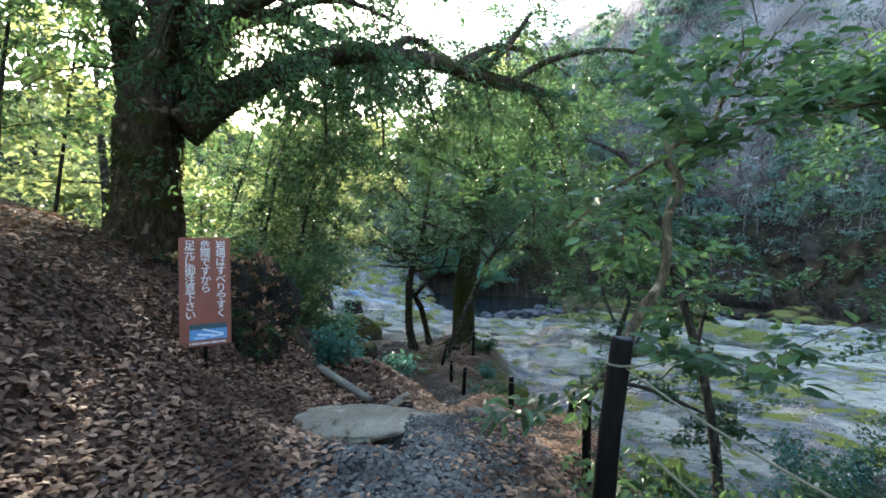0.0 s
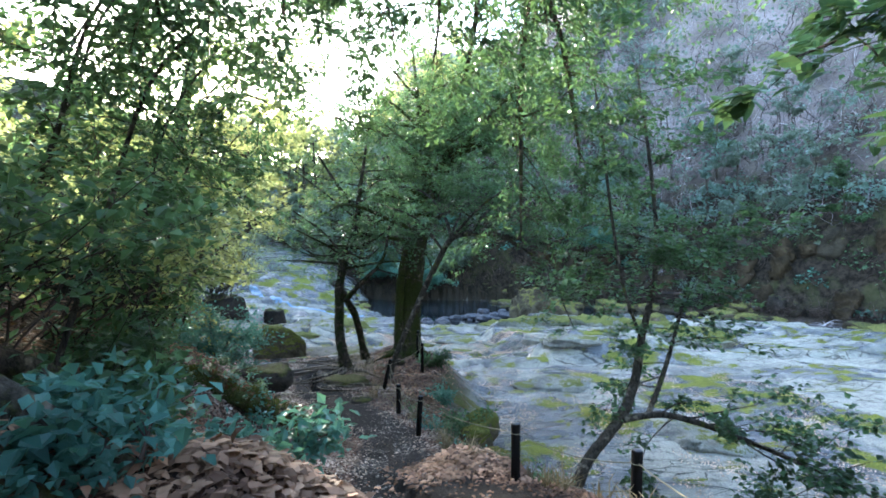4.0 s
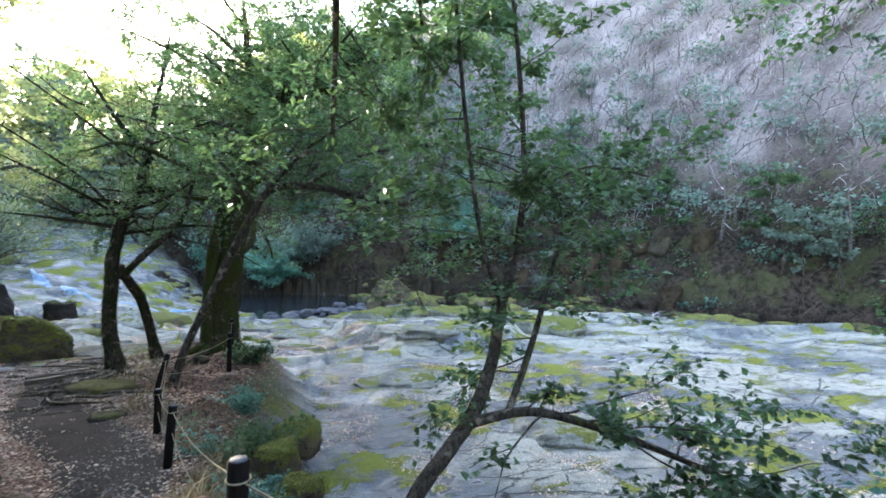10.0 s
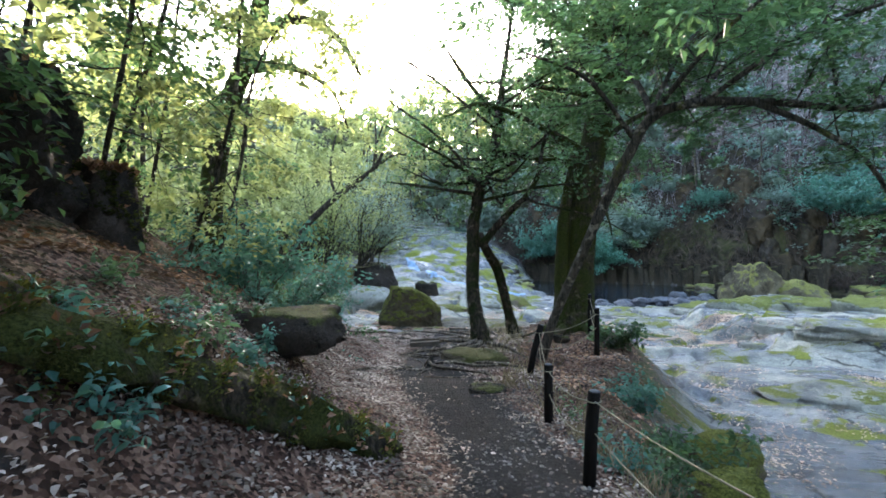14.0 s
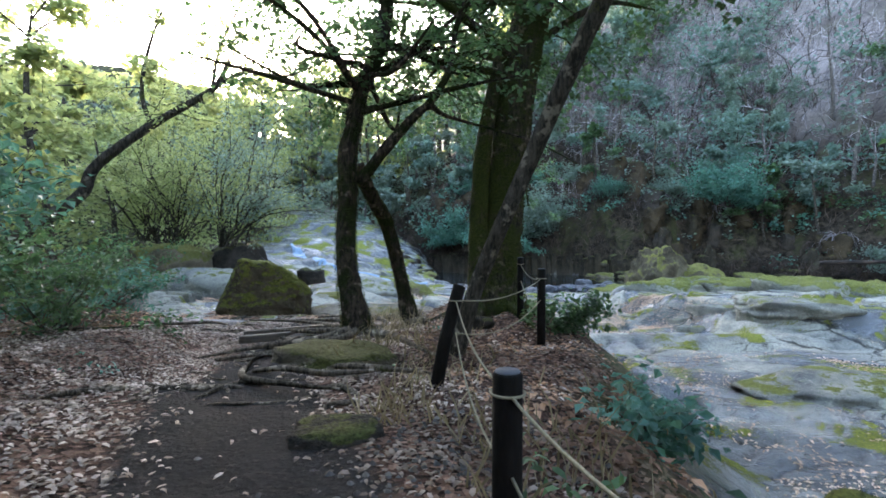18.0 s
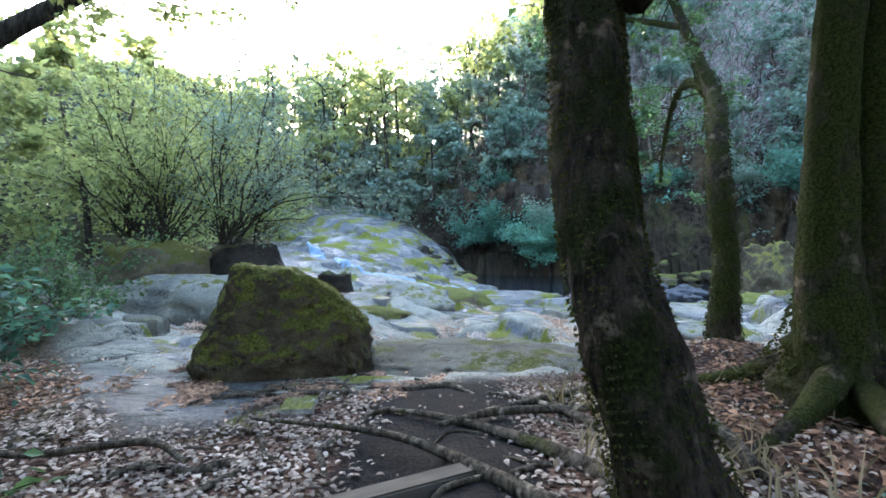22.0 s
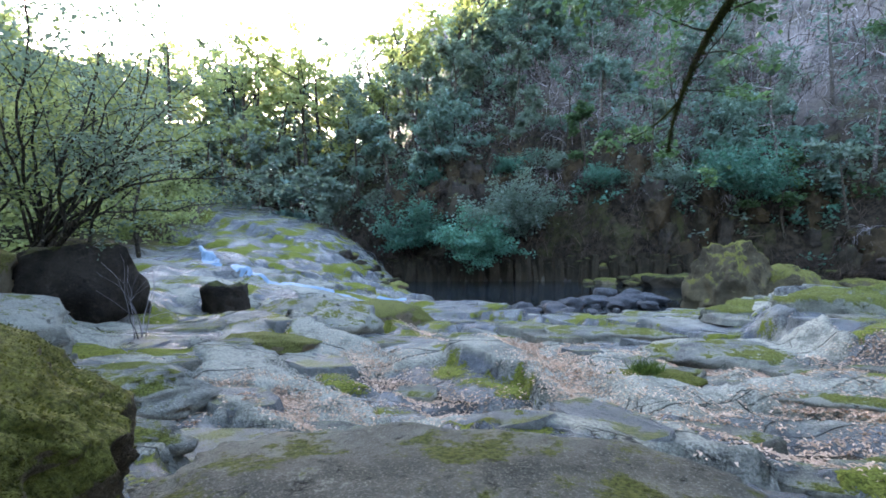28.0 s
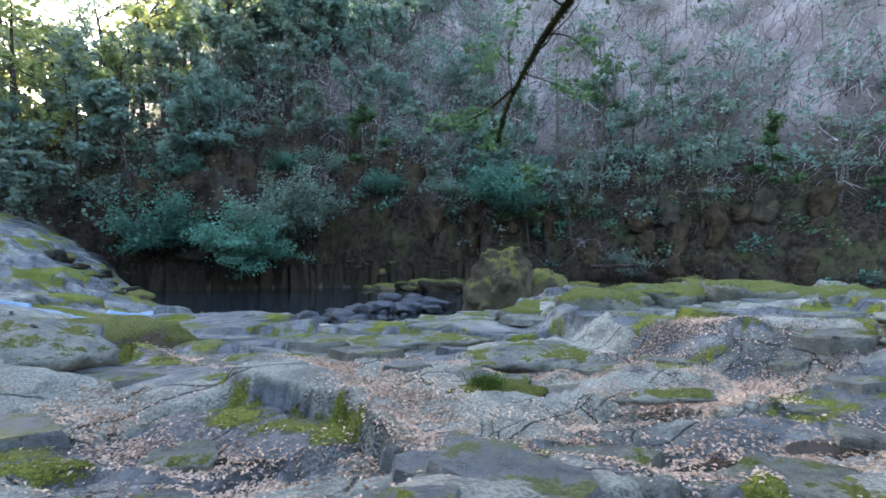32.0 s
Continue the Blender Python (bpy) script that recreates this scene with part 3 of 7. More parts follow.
# ---- water ----
def add_water():
    m, nodes, links, b = material("pool_water")
    nt = m.node_tree
    b.inputs["Base Color"].default_value = (0.012, 0.016, 0.018, 1)
    b.inputs["Roughness"].default_value = 0.04
    b.inputs["IOR"].default_value = 1.33
    bump(nt, b, tex_noise(nt, 1.2, 3, 0.5, coords(nt)).outputs[0], 0.12, 0.05)
    gx, gy = np.linspace(-9, 60, 40), np.linspace(-60, 90, 60)
    X, Y = np.meshgrid(gx, gy)
    n = len(gx)
    i = np.arange((len(gy) - 1) * n).reshape(-1, n)[:, :-1].ravel()
    me = mesh_of("water", np.stack([X, Y, np.full_like(X, WATER)], -1).reshape(-1, 3), np.stack([i, i + 1, i + n + 1, i + n], -1), m)
    tagged(new("water", me), "still dark pool water mirroring the far bank", "water", kind="structure")


add_water()


# ---- builders ----
def curve_pts(ctrl, n):
    """A smooth line through control points (each x, y, z and any further numbers)."""
    c = np.asarray(ctrl, float)
    c = np.vstack([2 * c[0] - c[1], c, 2 * c[-1] - c[-2]])
    t = np.linspace(0, len(c) - 3 - 1e-6, n)
    i = t.astype(int)
    u = (t - i)[:, None]
    a, b, d, e = c[i], c[i + 1], c[i + 2], c[i + 3]
    return 0.5 * (2 * b + (d - a) * u + (2 * a - 5 * b + 4 * d - e) * u ** 2 + (3 * b - a - 3 * d + e) * u ** 3)


def tube(pts, radii, sides=8, rough=0.0, seed=0, cap=True):
    """Vertices and quads of a pipe along pts; rough: how lumpy its skin is."""
    pts, radii = np.asarray(pts, float), np.asarray(radii, float)
    n = len(pts)
    tan = np.gradient(pts, axis=0)
    tan /= np.linalg.norm(tan, axis=1)[:, None] + 1e-9
    ref = np.array([0.0, 0, 1]) if abs(tan[0][2]) < 0.8 else np.array([1.0, 0, 0])
    u = np.zeros((n, 3))
    for i in range(n):
        ref = ref - tan[i] * (ref @ tan[i])
        ref /= np.linalg.norm(ref) + 1e-9
        u[i] = ref
    w = np.cross(tan, u)
    a = np.linspace(0, 2 * np.pi, sides, endpoint=False)
    rad = radii[:, None] * np.ones(sides)
    if rough:
        r = np.random.default_rng(seed)
        for k in (2, 3, 5, 7):
            rad = rad * (1 + rough * 1.2 / k * np.sin(k * a[None] + r.uniform(0, 6) + np.cumsum(r.normal(0, 0.35, n))[:, None]))
        rad = rad * (1 + 0.35 * rough * r.normal(0, 1, (n, sides)))
    v = pts[:, None] + rad[..., None] * (np.cos(a)[None, :, None] * u[:, None] + np.sin(a)[None, :, None] * w[:, None])
    v = v.reshape(-1, 3)
    i, j = np.meshgrid(np.arange(n - 1), np.arange(sides), indexing="ij")
    j2 = (j + 1) % sides
    q = np.stack([i * sides + j, i * sides + j2, (i + 1) * sides + j2, (i + 1) * sides + j], -1).reshape(-1, 4)
    if cap:
        v = np.vstack([v, pts[:1], pts[-1:]])
        c0, c1 = len(v) - 2, len(v) - 1
        k = np.arange(sides)
        k2 = (k + 1) % sides
        q = np.vstack([q, np.stack([k2, k, np.full(sides, c0), np.full(sides, c0)], -1)[:, [0, 1, 2, 3]], np.stack([(n - 1) * sides + k, (n - 1) * sides + k2, np.full(sides, c1), np.full(sides, c1)], -1)])
    return v, q


def fuse(pieces):
    vs, qs, n = [], [], 0
    for v, q in pieces:
        vs.append(v)
        qs.append(np.asarray(q) + n)
        n += len(v)
    return np.vstack(vs), np.vstack(qs)


def quads_mesh(name, v, q, mat, smooth_faces=True):
    """Like mesh_of for quads of which some are folded to triangles."""
    q = np.asarray(q)
    tri = q[:, 2] == q[:, 3]
    me = bpy.data.meshes.new(name)
    counts = np.where(tri, 3, 4).astype(np.int32)
    flat = np.concatenate([row[:c] for row, c in zip(q, counts)]) if tri.any() else q.ravel()
    me.vertices.add(len(v))
    me.vertices.foreach_set("co", np.asarray(v, np.float32).ravel())
    me.loops.add(len(flat))
    me.loops.foreach_set("vertex_index", flat.astype(np.int32))
    me.polygons.add(len(q))
    me.polygons.foreach_set("loop_start", np.concatenate([[0], np.cumsum(counts)[:-1]]).astype(np.int32))
    me.polygons.foreach_set("use_smooth", np.full(len(q), smooth_faces))
    me.update(calc_edges=True)
    me.materials.append(mat)
    return me


def leaves_mesh(name, pos, size, mat, rng, flat=0.6, along_dir=None, width=0.42, fine=False, rounded=False):
    """Folded pointed leaves, one at each place; flat: how level they lie."""
    n = len(pos)
    d = rng.normal(0, 1, (n, 3)) if along_dir is None else along_dir + rng.normal(0, 0.7, (n, 3))
    d[:, 2] *= 1 - flat
    d[:, 2] -= 0.15
    d /= np.linalg.norm(d, axis=1)[:, None] + 1e-9
    up = np.array([0, 0, 1.0]) + rng.normal(0, 0.75 * (1.1 - flat), (n, 3))
    s = np.cross(d, up)
    s /= np.linalg.norm(s, axis=1)[:, None] + 1e-9
    nrm = np.cross(s, d)
    L = size * rng.uniform(0.6, 1.3, n)[:, None]
    base, tip = pos, pos + d * L - nrm * L * 0.12
    if fine:
        w = width * 0.75
        p1, p2 = pos + d * L * 0.3, pos + d * L * 0.68 - nrm * L * 0.05
        v = np.stack([base, p1 + s * L * w + nrm * L * 0.07, p2 + s * L * w * 0.8 + nrm * L * 0.05, tip, p2 - s * L * w * 0.8 + nrm * L * 0.05, p1 - s * L * w + nrm * L * 0.07, p1, p2], 1).reshape(-1, 3)
        k = np.arange(n)[:, None] * 8
        f = np.concatenate([k + t for t in ([0, 1, 6], [1, 2, 7], [1, 7, 6], [2, 3, 7], [0, 6, 5], [6, 7, 5], [7, 4, 5], [7, 3, 4])], 1).reshape(-1, 3)
        return mesh_of(name, v, f, mat, False)
    if rounded:
        p1, p2 = pos + d * L * 0.28, pos + d * L * 0.72
        lift = nrm * L * rng.uniform(0.0, 0.22, n)[:, None]
        v = np.stack([base, p1 + s * L * width + lift, p2 + s * L * width * 0.85 + lift, tip, p2 - s * L * width * 0.85 + lift, p1 - s * L * width + lift], 1).reshape(-1, 3)
        k = np.arange(n)[:, None] * 6
        f = np.concatenate([k + t for t in ([0, 1, 5], [1, 2, 4], [1, 4, 5], [2, 3, 4])], 1).reshape(-1, 3)
        return mesh_of(name, v, f, mat, False)
    mid = pos + d * L * 0.45
    a, b = mid + s * L * width + nrm * L * 0.1, mid - s * L * width + nrm * L * 0.1
    v = np.stack([base, a, tip, b], 1).reshape(-1, 3)
    k = np.arange(n)[:, None] * 4
    f = np.concatenate([k + [0, 1, 2], k + [0, 2, 3]], 1).reshape(-1, 3)
    return mesh_of(name, v, f, mat, False)


def grow(rng, start, way, length, r0, levels, out, tips, droop=0.0, spread=0.7, wander=0.25, kids=4, step=0.22):
    """A branch that bends as it goes and forks; adds (pts, radii) to out and twig ends to tips."""
    n = max(3, int(length / step)) if levels else (4 if step < 0.3 else 2)
    p, d = np.array(start, float), np.array(way, float)
    d /= np.linalg.norm(d) + 1e-9
    pts, stride = [p.copy()], length / n
    for i in range(n):
        d = d + rng.normal(0, wander, 3) * 0.5 + np.array([0, 0, -droop * 0.2])
        d /= np.linalg.norm(d)
        p = p + d * stride
        pts.append(p.copy())
    pts = np.array(pts)
    radii = np.linspace(r0, max(r0 * 0.35, 0.003), len(pts))
    out.append((pts, radii))
    if levels == 0:
        half = pts[len(pts) // 2]
        tips.append((pts[-1], half))
        tips.append((half, pts[0] * 0.7 + half * 0.3))
        return
    for j in range(kids):
        k = int(len(pts) * rng.uniform(0.3, 0.95))
        k = min(max(k, 1), len(pts) - 1)
        base_d = pts[k] - pts[k - 1]
        base_d /= np.linalg.norm(base_d)
        side = rng.normal(0, 1, 3)
        side[2] *= 0.5
        nd = base_d + spread * side
        grow(rng, pts[k], nd, length * rng.uniform(0.4, 0.65), radii[k] * 0.6, levels - 1, out, tips, droop, spread, wander, kids, step)
    grow(rng, pts[-1], d, length * 0.5, radii[-1], levels - 1, out, tips, droop, spread, wander, kids, step)


def leaf_points(rng, tips, per, radius, flat=0.5):
    """Places for leaves along the twigs, each tip a twig's end and beginning."""
    ends, starts = np.array([t[0] for t in tips]), np.array([t[1] for t in tips])
    u = rng.uniform(0, 1.08, (len(ends) * per, 1))
    p = np.repeat(starts, per, 0) * (1 - u) + np.repeat(ends, per, 0) * u
    return p + rng.normal(0, radius, p.shape) * [1, 1, flat]


def twig_ways(rng, tips, per):
    """Which way each of those leaves points: out to one side of its twig."""
    d = np.repeat(np.array([t[0] - t[1] for t in tips]), per, 0)
    d = d / (np.linalg.norm(d, axis=1)[:, None] + 1e-6)
    side = np.cross(d, [0, 0, 1.0]) * rng.choice([-1.0, 1.0], (len(d), 1))
    return 0.8 * d + 1.1 * side


def boulder(name, size, mat, seed, rough=0.16, square=0.45, detail=4, planes=()):
    """A worn rock: a sphere pushed towards a box, cut by planes, roughened at two scales."""
    bm = bmesh.new()
    bmesh.ops.create_icosphere(bm, subdivisions=detail, radius=1.0)
    r = np.random.default_rng(seed)
    cuts = [(Vector(r.normal(0, 1, 3)).normalized(), r.uniform(0.72, 0.95)) for _ in range(7)]
    if planes:
        cuts = [(Vector(p[:3]).normalized(), p[3]) for p in planes]
    off = Vector(r.uniform(-50, 50, 3))
    for v in bm.verts:
        c = v.co
        m = max(abs(c.x), abs(c.y), abs(c.z))
        c = c.lerp(c / m * 0.85, square)
        for nrm, dist in cuts:
            over = c.dot(nrm) - dist
            if over > 0:
                c = c - nrm * over * 0.85
        h = noise.fractal(c * 1.3 + off, 0.9, 2.1, 6) * rough + (noise.noise(c * 5 + off) + 0.6 * noise.noise(c * 11 + off) + 0.5 * noise.noise(c * 23 + off)) * rough * 0.5
        c = c * (1 + h)
        v.co = Vector((c.x * size[0] / 2, c.y * size[1] / 2, c.z * size[2] / 2))
    me = bpy.data.meshes.new(name)
    bm.to_mesh(me)
    bm.free()
    me.materials.append(mat)
    me.polygons.foreach_set("use_smooth", np.ones(len(me.polygons), bool))
    return me


def add_boulder(name, label, at, size, mat, seed, turn=0, tilt=0, group="", **kw):
    """at: middle of its foot."""
    ob = new(name, boulder(name, size, mat, seed, **kw))
    ob.matrix_world = pose(at[0], at[1], at[2] + size[2] * 0.42, tilt, 0, turn)
    return tagged(ob, label, "boulder", group)


# ---- builders of growing things ----
def add_tree(name, label, mains, bark, leaf, seed, start=0.35, every=0.45, length=1.2, levels=1, kids=3, per=12, radius=0.2, size=0.085, droop=0.0,
             flat=0.55, lift=0.25, lumpy=0.1, sides=14, leaf_flat=0.5, roots=(), group="", bare=False, twig_mat=None, category="tree", width=0.4, moss=0, moss_size=0.04, moss_top=0.6, fine=False, clean=(), auto=None, root_bark=None):
    """A tree from hand-set lines of (x, y, z, radius): the first is its trunk, the others limbs; twigs and leaves grow from them."""
    rng = np.random.default_rng(seed)
    root = thing(name, label, category, group, tuple(mains[0][0][:3]))
    base = np.array(mains[0][0][:3])
    twigs, tips = [], []
    if auto:
        c = curve_pts(mains[0], 60)
        count, low, reach, rise = auto
        for _ in range(count):
            p = c[int(60 * rng.uniform(low, 0.95))]
            a, r0 = rng.uniform(0, 6.28), min(0.35 * p[3], 0.09)
            d = np.array([np.cos(a), np.sin(a), rise * rng.uniform(0.2, 1.4)]) * reach * rng.uniform(0.5, 1.1)
            mid = p[:3] + d * 0.5 + rng.normal(0, 0.12 * reach, 3)
            mains = mains + [[(*p[:3], r0), (*mid, r0 * 0.7), (*(p[:3] + d + [0, 0, -0.1 * reach]), 0.012)]]
    for i, ctrl in enumerate(mains):
        n = max(8, int(np.linalg.norm(np.diff(np.array(ctrl)[:, :3], axis=0), axis=1).sum() / 0.14))
        c = curve_pts(ctrl, min(n, 70))
        v, q = tube(c[:, :3] - base, np.maximum(c[:, 3], 0.004), sides if i == 0 else max(6, sides - 4), lumpy, seed + i)
        part("trunk" if i == 0 else "limb", quads_mesh("trunk", v, q, bark), root)
        run = np.cumsum(np.r_[0, np.linalg.norm(np.diff(c[:, :3], axis=0), axis=1)])
        first = start if i == 0 else 0.15
        if i in clean:
            continue
        for s in np.arange(run[-1] * first, run[-1], every):
            k = min(int(np.searchsorted(run, s)), len(c) - 1)
            d = rng.normal(0, 1, 3) * [1, 1, 0.45] + [0, 0, lift]
            grow(rng, c[k, :3] - base, d, length * rng.uniform(0.6, 1.3), min(0.3 * c[k, 3] + 0.004, 0.02), levels, twigs, tips, droop, 0.75, 0.3, kids)
        tips.append((c[-1, :3] - base, c[-2, :3] - base))
    for i, ctrl in enumerate(mains[:2] if moss else ()):
        c = curve_pts(ctrl, 200)
        c = c[: int(200 * (moss_top if i == 0 else 1))]
        tan = np.gradient(c[:, :3], axis=0)
        tan /= np.linalg.norm(tan, axis=1)[:, None]
        m = moss if i == 0 else moss // 2
        k = rng.integers(0, len(c), m)
        out = rng.normal(0, 1, (m, 3))
        out -= tan[k] * (out * tan[k]).sum(1)[:, None]
        out /= np.linalg.norm(out, axis=1)[:, None]
        a = np.arctan2(out[:, 1], out[:, 0])
        ok = waves(c[k, 2] + a * 0.8, a * 1.3 + c[k, 0], 1.6, 3, seed) > -0.25
        p = (c[k, :3] + out * c[k, 3][:, None] * (1.0 + 0.45 * lumpy) - base)[ok]
        tagged(part("moss", leaves_mesh("moss", p, moss_size, MOSS, rng, 0.2, along_dir=out[ok] * 1.2 - [0, 0, 0.5], width=0.35), root), kind="stuff")
    for k, ctrl in enumerate(roots):
        c = curve_pts(ctrl, 22)
        v, q = tube(c[:, :3] - base + [0, 0, 0.015], c[:, 3] * 0.62, 8, 0.12, seed + 40 + k)
        part("root", quads_mesh("root", v, q, root_bark or bark), root)
    if twigs:
        v, q = fuse([tube(p, r, 3, cap=False) for p, r in twigs])
        tagged(part("branchwork", mesh_of("branchwork", v, q, twig_mat or bark), root), kind="stuff")
    if not bare and tips:
        count = int(per * 1.5)
        p = leaf_points(rng, tips, count, radius * 0.42, flat)
        part("crown", leaves_mesh("crown", p, size * 1.15, leaf, rng, leaf_flat, along_dir=twig_ways(rng, tips, count), width=width, fine=fine), root)
    return root


def add_bush(name, label, at, stems, height, spread, leaf, seed, bark=TWIG, per=10, radius=0.14, size=0.08, levels=1, kids=3, droop=0.0, lean=(0, 0), bare=False,
             group="", flat=0.6, r0=0.014, width=0.4, leaf_flat=0.5, rounded=False):
    """A many-stemmed shrub."""
    rng = np.random.default_rng(seed)
    root = thing(name, label, "shrub", group, at)
    twigs, tips = [], []
    for _ in range(stems):
        a = rng.uniform(0, 6.28)
        d = np.array([np.cos(a) * spread + lean[0], np.sin(a) * spread + lean[1], 1.0])
        p0 = np.array([rng.normal(0, 0.12), rng.normal(0, 0.12), -0.08]) * max(1, height * 0.5)
        p0[2] = -0.1
        grow(rng, p0, d, height * rng.uniform(0.55, 1.0), r0, levels, twigs, tips, droop, 0.6, 0.25, kids)
    v, q = fuse([tube(p, r, 3, cap=False) for p, r in twigs])
    tagged(part("stemwork", mesh_of("stemwork", v, q, bark), root), kind="stuff")
    if not bare:
        part("foliage", leaves_mesh("foliage", leaf_points(rng, tips, int(per * 2.2), radius * 0.8, flat), size * 1.1, leaf, rng, leaf_flat, width=width, rounded=rounded), root)
    return root


def add_log(name, label, ctrl, mat, seed=0, sides=12, lumpy=0.05, category="log", group=""):
    c = curve_pts(ctrl, 18)
    base = c[0, :3].copy()
    v, q = tube(c[:, :3] - base, c[:, 3], sides, lumpy, seed)
    ob = new(name, quads_mesh(name, v, q, mat))
    ob.location = base
    return tagged(ob, label, category, group)


def box_mesh(name, size, mat, bevel=0.01, seed=0, jitter=0.0):
    bm = bmesh.new()
    bmesh.ops.create_cube(bm, size=1, matrix=Matrix.Diagonal((*size, 1)))
    if bevel:
        bmesh.ops.bevel(bm, geom=bm.edges[:], offset=bevel, segments=2, affect="EDGES")
    if jitter:
        r = random.Random(seed)
        for v in bm.verts:
            v.co += Vector((r.uniform(-1, 1), r.uniform(-1, 1), r.uniform(-1, 1))) * jitter
    me = bpy.data.meshes.new(name)
    bm.to_mesh(me)
    bm.free()
    me.materials.append(mat)
    return me


# ---- the great stones ----
SHELF_STONE = stone_mat("shelf_stone", (0.06, 0.064, 0.055), (0.24, 0.24, 0.19), (0.13, 0.14, 0.035), 0.5)
SLAB_STONE = stone_mat("slab_stone", (0.085, 0.09, 0.088), (0.27, 0.265, 0.22), (0.13, 0.14, 0.032), 0.37)
YELLOW_STONE = stone_mat("yellow_lichen_stone", (0.025, 0.021, 0.015), (0.11, 0.092, 0.056), (0.15, 0.145, 0.04), 0.5)
WAY_STONE = stone_mat("trodden_mossy_stone", (0.035, 0.028, 0.02), (0.11, 0.09, 0.06), (0.06, 0.062, 0.018), 0.5)
add_boulder("boulder", "mossy dark boulder on flat bedrock beside the way", (-5.95, 27.3, -4.88), (2.6, 2.0, 2.3), MOSS_STONE, 8, 24, square=0.9, rough=0.11, detail=6,
            planes=((-0.92, 0, 0.4, 0.66), (0.6, 0, 0.8, 0.5), (0.12, 0, 1, 0.62), (0.1, -0.9, 0.42, 0.66), (0, 1, 0.2, 0.75), (0.9, -0.4, 0.1, 0.8), (-0.5, -0.8, 0.2, 0.78)))
add_boulder("boulder", "dark undercut block standing in the stream bed", (-10.6, 44.6, -6.75), (1.9, 1.7, 2.6), DARK_STONE, 5, 20, square=0.7, rough=0.22)
add_boulder("boulder", "large moss-yellow boulder at the edge of the pool", (12.1, 46.6, -7.35), (4.3, 3.4, 4.9), YELLOW_STONE, 11, 20, square=0.5, rough=0.2, detail=5, planes=((-0.9, 0, 0.35, 0.72), (0.75, 0, 0.66, 0.62), (0.1, -0.9, 0.35, 0.72), (0, 0.8, 0.5, 0.75), (0, 0, 1, 0.86)))
add_boulder("boulder", "lower moss-yellow shoulder of stone leaning on the great boulder", (14.4, 46.2, -7.5), (3.6, 3.0, 3.7), YELLOW_STONE, 14, -10, square=0.5, rough=0.2)
add_boulder("boulder", "brown leaf-capped rock under the vase-shaped shrub", (-15.6, 38.2, -5.0), (4.2, 3.0, 2.4), BROWN_STONE, 21, 15, square=0.5)
add_boulder("boulder", "dark overhung rock under the vase-shaped shrub", (-12.9, 39.6, -5.2), (3.4, 3.0, 2.7), DARK_STONE, 22, 0, square=0.6)
add_boulder("boulder", "pale moss-streaked hump of bedrock", (-11.4, 34.0, -5.35), (5.4, 3.2, 1.7), SLAB_STONE, 23, -10, square=0.2)
add_boulder("boulder", "pale ridge of layered bedrock", (-6.2, 39.3, -6.3), (4.2, 2.6, 1.9), SLAB_STONE, 24, -25, square=0.3)
add_boulder("boulder", "moss-dark hump of bedrock sloping to the pool", (-4.7, 42.6, -6.8), (4.6, 3.0, 1.9), BROWN_STONE, 25, -30, square=0.2)
add_boulder("boulder", "flat mossy stone sunk in the trodden way", (-2.2, 20.7, -4.26), (1.75, 1.1, 0.5), WAY_STONE, 26, -12, square=0.4)
add_boulder("boulder", "small mossy stone at the edge of the way", (-3.9, 17.9, -3.95), (0.5, 0.4, 0.2), MOSS_STONE, 27, 20)
add_boulder("boulder", "flat stone pressed into the earth", (-1.5, 18.4, -4.0), (0.7, 0.5, 0.22), DARK_STONE, 28, 10)
add_boulder("boulder", "small brown stone beside the great tree", (-0.35, 23.3, -4.1), (0.5, 0.35, 0.25), DARK_STONE, 29, 10)
NEAR_STONE = stone_mat("dry_brown_bedrock", (0.055, 0.052, 0.042), (0.17, 0.16, 0.13), (0.1, 0.105, 0.028), 0.33)
add_boulder("rock_slab", "broad dry slab of brown-grey bedrock with moss on its edge", (-3.35, 28.2, -4.98), (4.3, 2.6, 0.62), NEAR_STONE, 45, -14, square=0.15, rough=0.14, detail=5, group="slabs of the stream bed")
add_boulder("boulder", "pale bleached block behind the rock shelf", (22.0, 36.0, -6.6), (2.6, 2.0, 2.5), SLAB_STONE, 31, 10, square=0.7)
add_boulder("boulder", "pale low block beside the bleached block", (20.6, 37.6, -6.6), (2.4, 1.6, 1.7), SLAB_STONE, 32, 30, square=0.7)
shelf_rng = np.random.default_rng(47)
for k in range(11):
    u = k / 10
    x, y = 7.6 + 10.5 * u + shelf_rng.normal(0, 0.5), 38.6 - 5.2 * u + shelf_rng.normal(0, 0.9)
    add_boulder("rock_shelf", "moss-streaked block of the bedrock shelf with an undercut edge", (x, y, -5.85 - 0.7 * max(0, 1 - u / 0.15)), (shelf_rng.uniform(2.6, 4.4), shelf_rng.uniform(2.0, 3.2), shelf_rng.uniform(1.3, 1.9)), SHELF_STONE, 470 + k, -30 + shelf_rng.normal(0, 14), square=0.75, rough=0.22, group="blocks of the bedrock shelf")
add_boulder("boulder", "brown stone beside the pale blocks", (20.6, 40.6, -6.3), (2.0, 1.6, 1.7), BROWN_STONE, 33, 0, square=0.4)
add_boulder("rock_outcrop", "dark overhanging outcrop of earth and rock with roots", (-6.25, 13.7, -1.75), (2.2, 1.9, 2.7), DARK_STONE, 34, 24, square=0.6, rough=0.34, detail=5)
add_boulder("rock_outcrop", "dark rock stub beside the outcrop", (-5.8, 15.0, -1.9), (0.95, 0.9, 1.75), DARK_STONE, 35, 10, square=0.6)
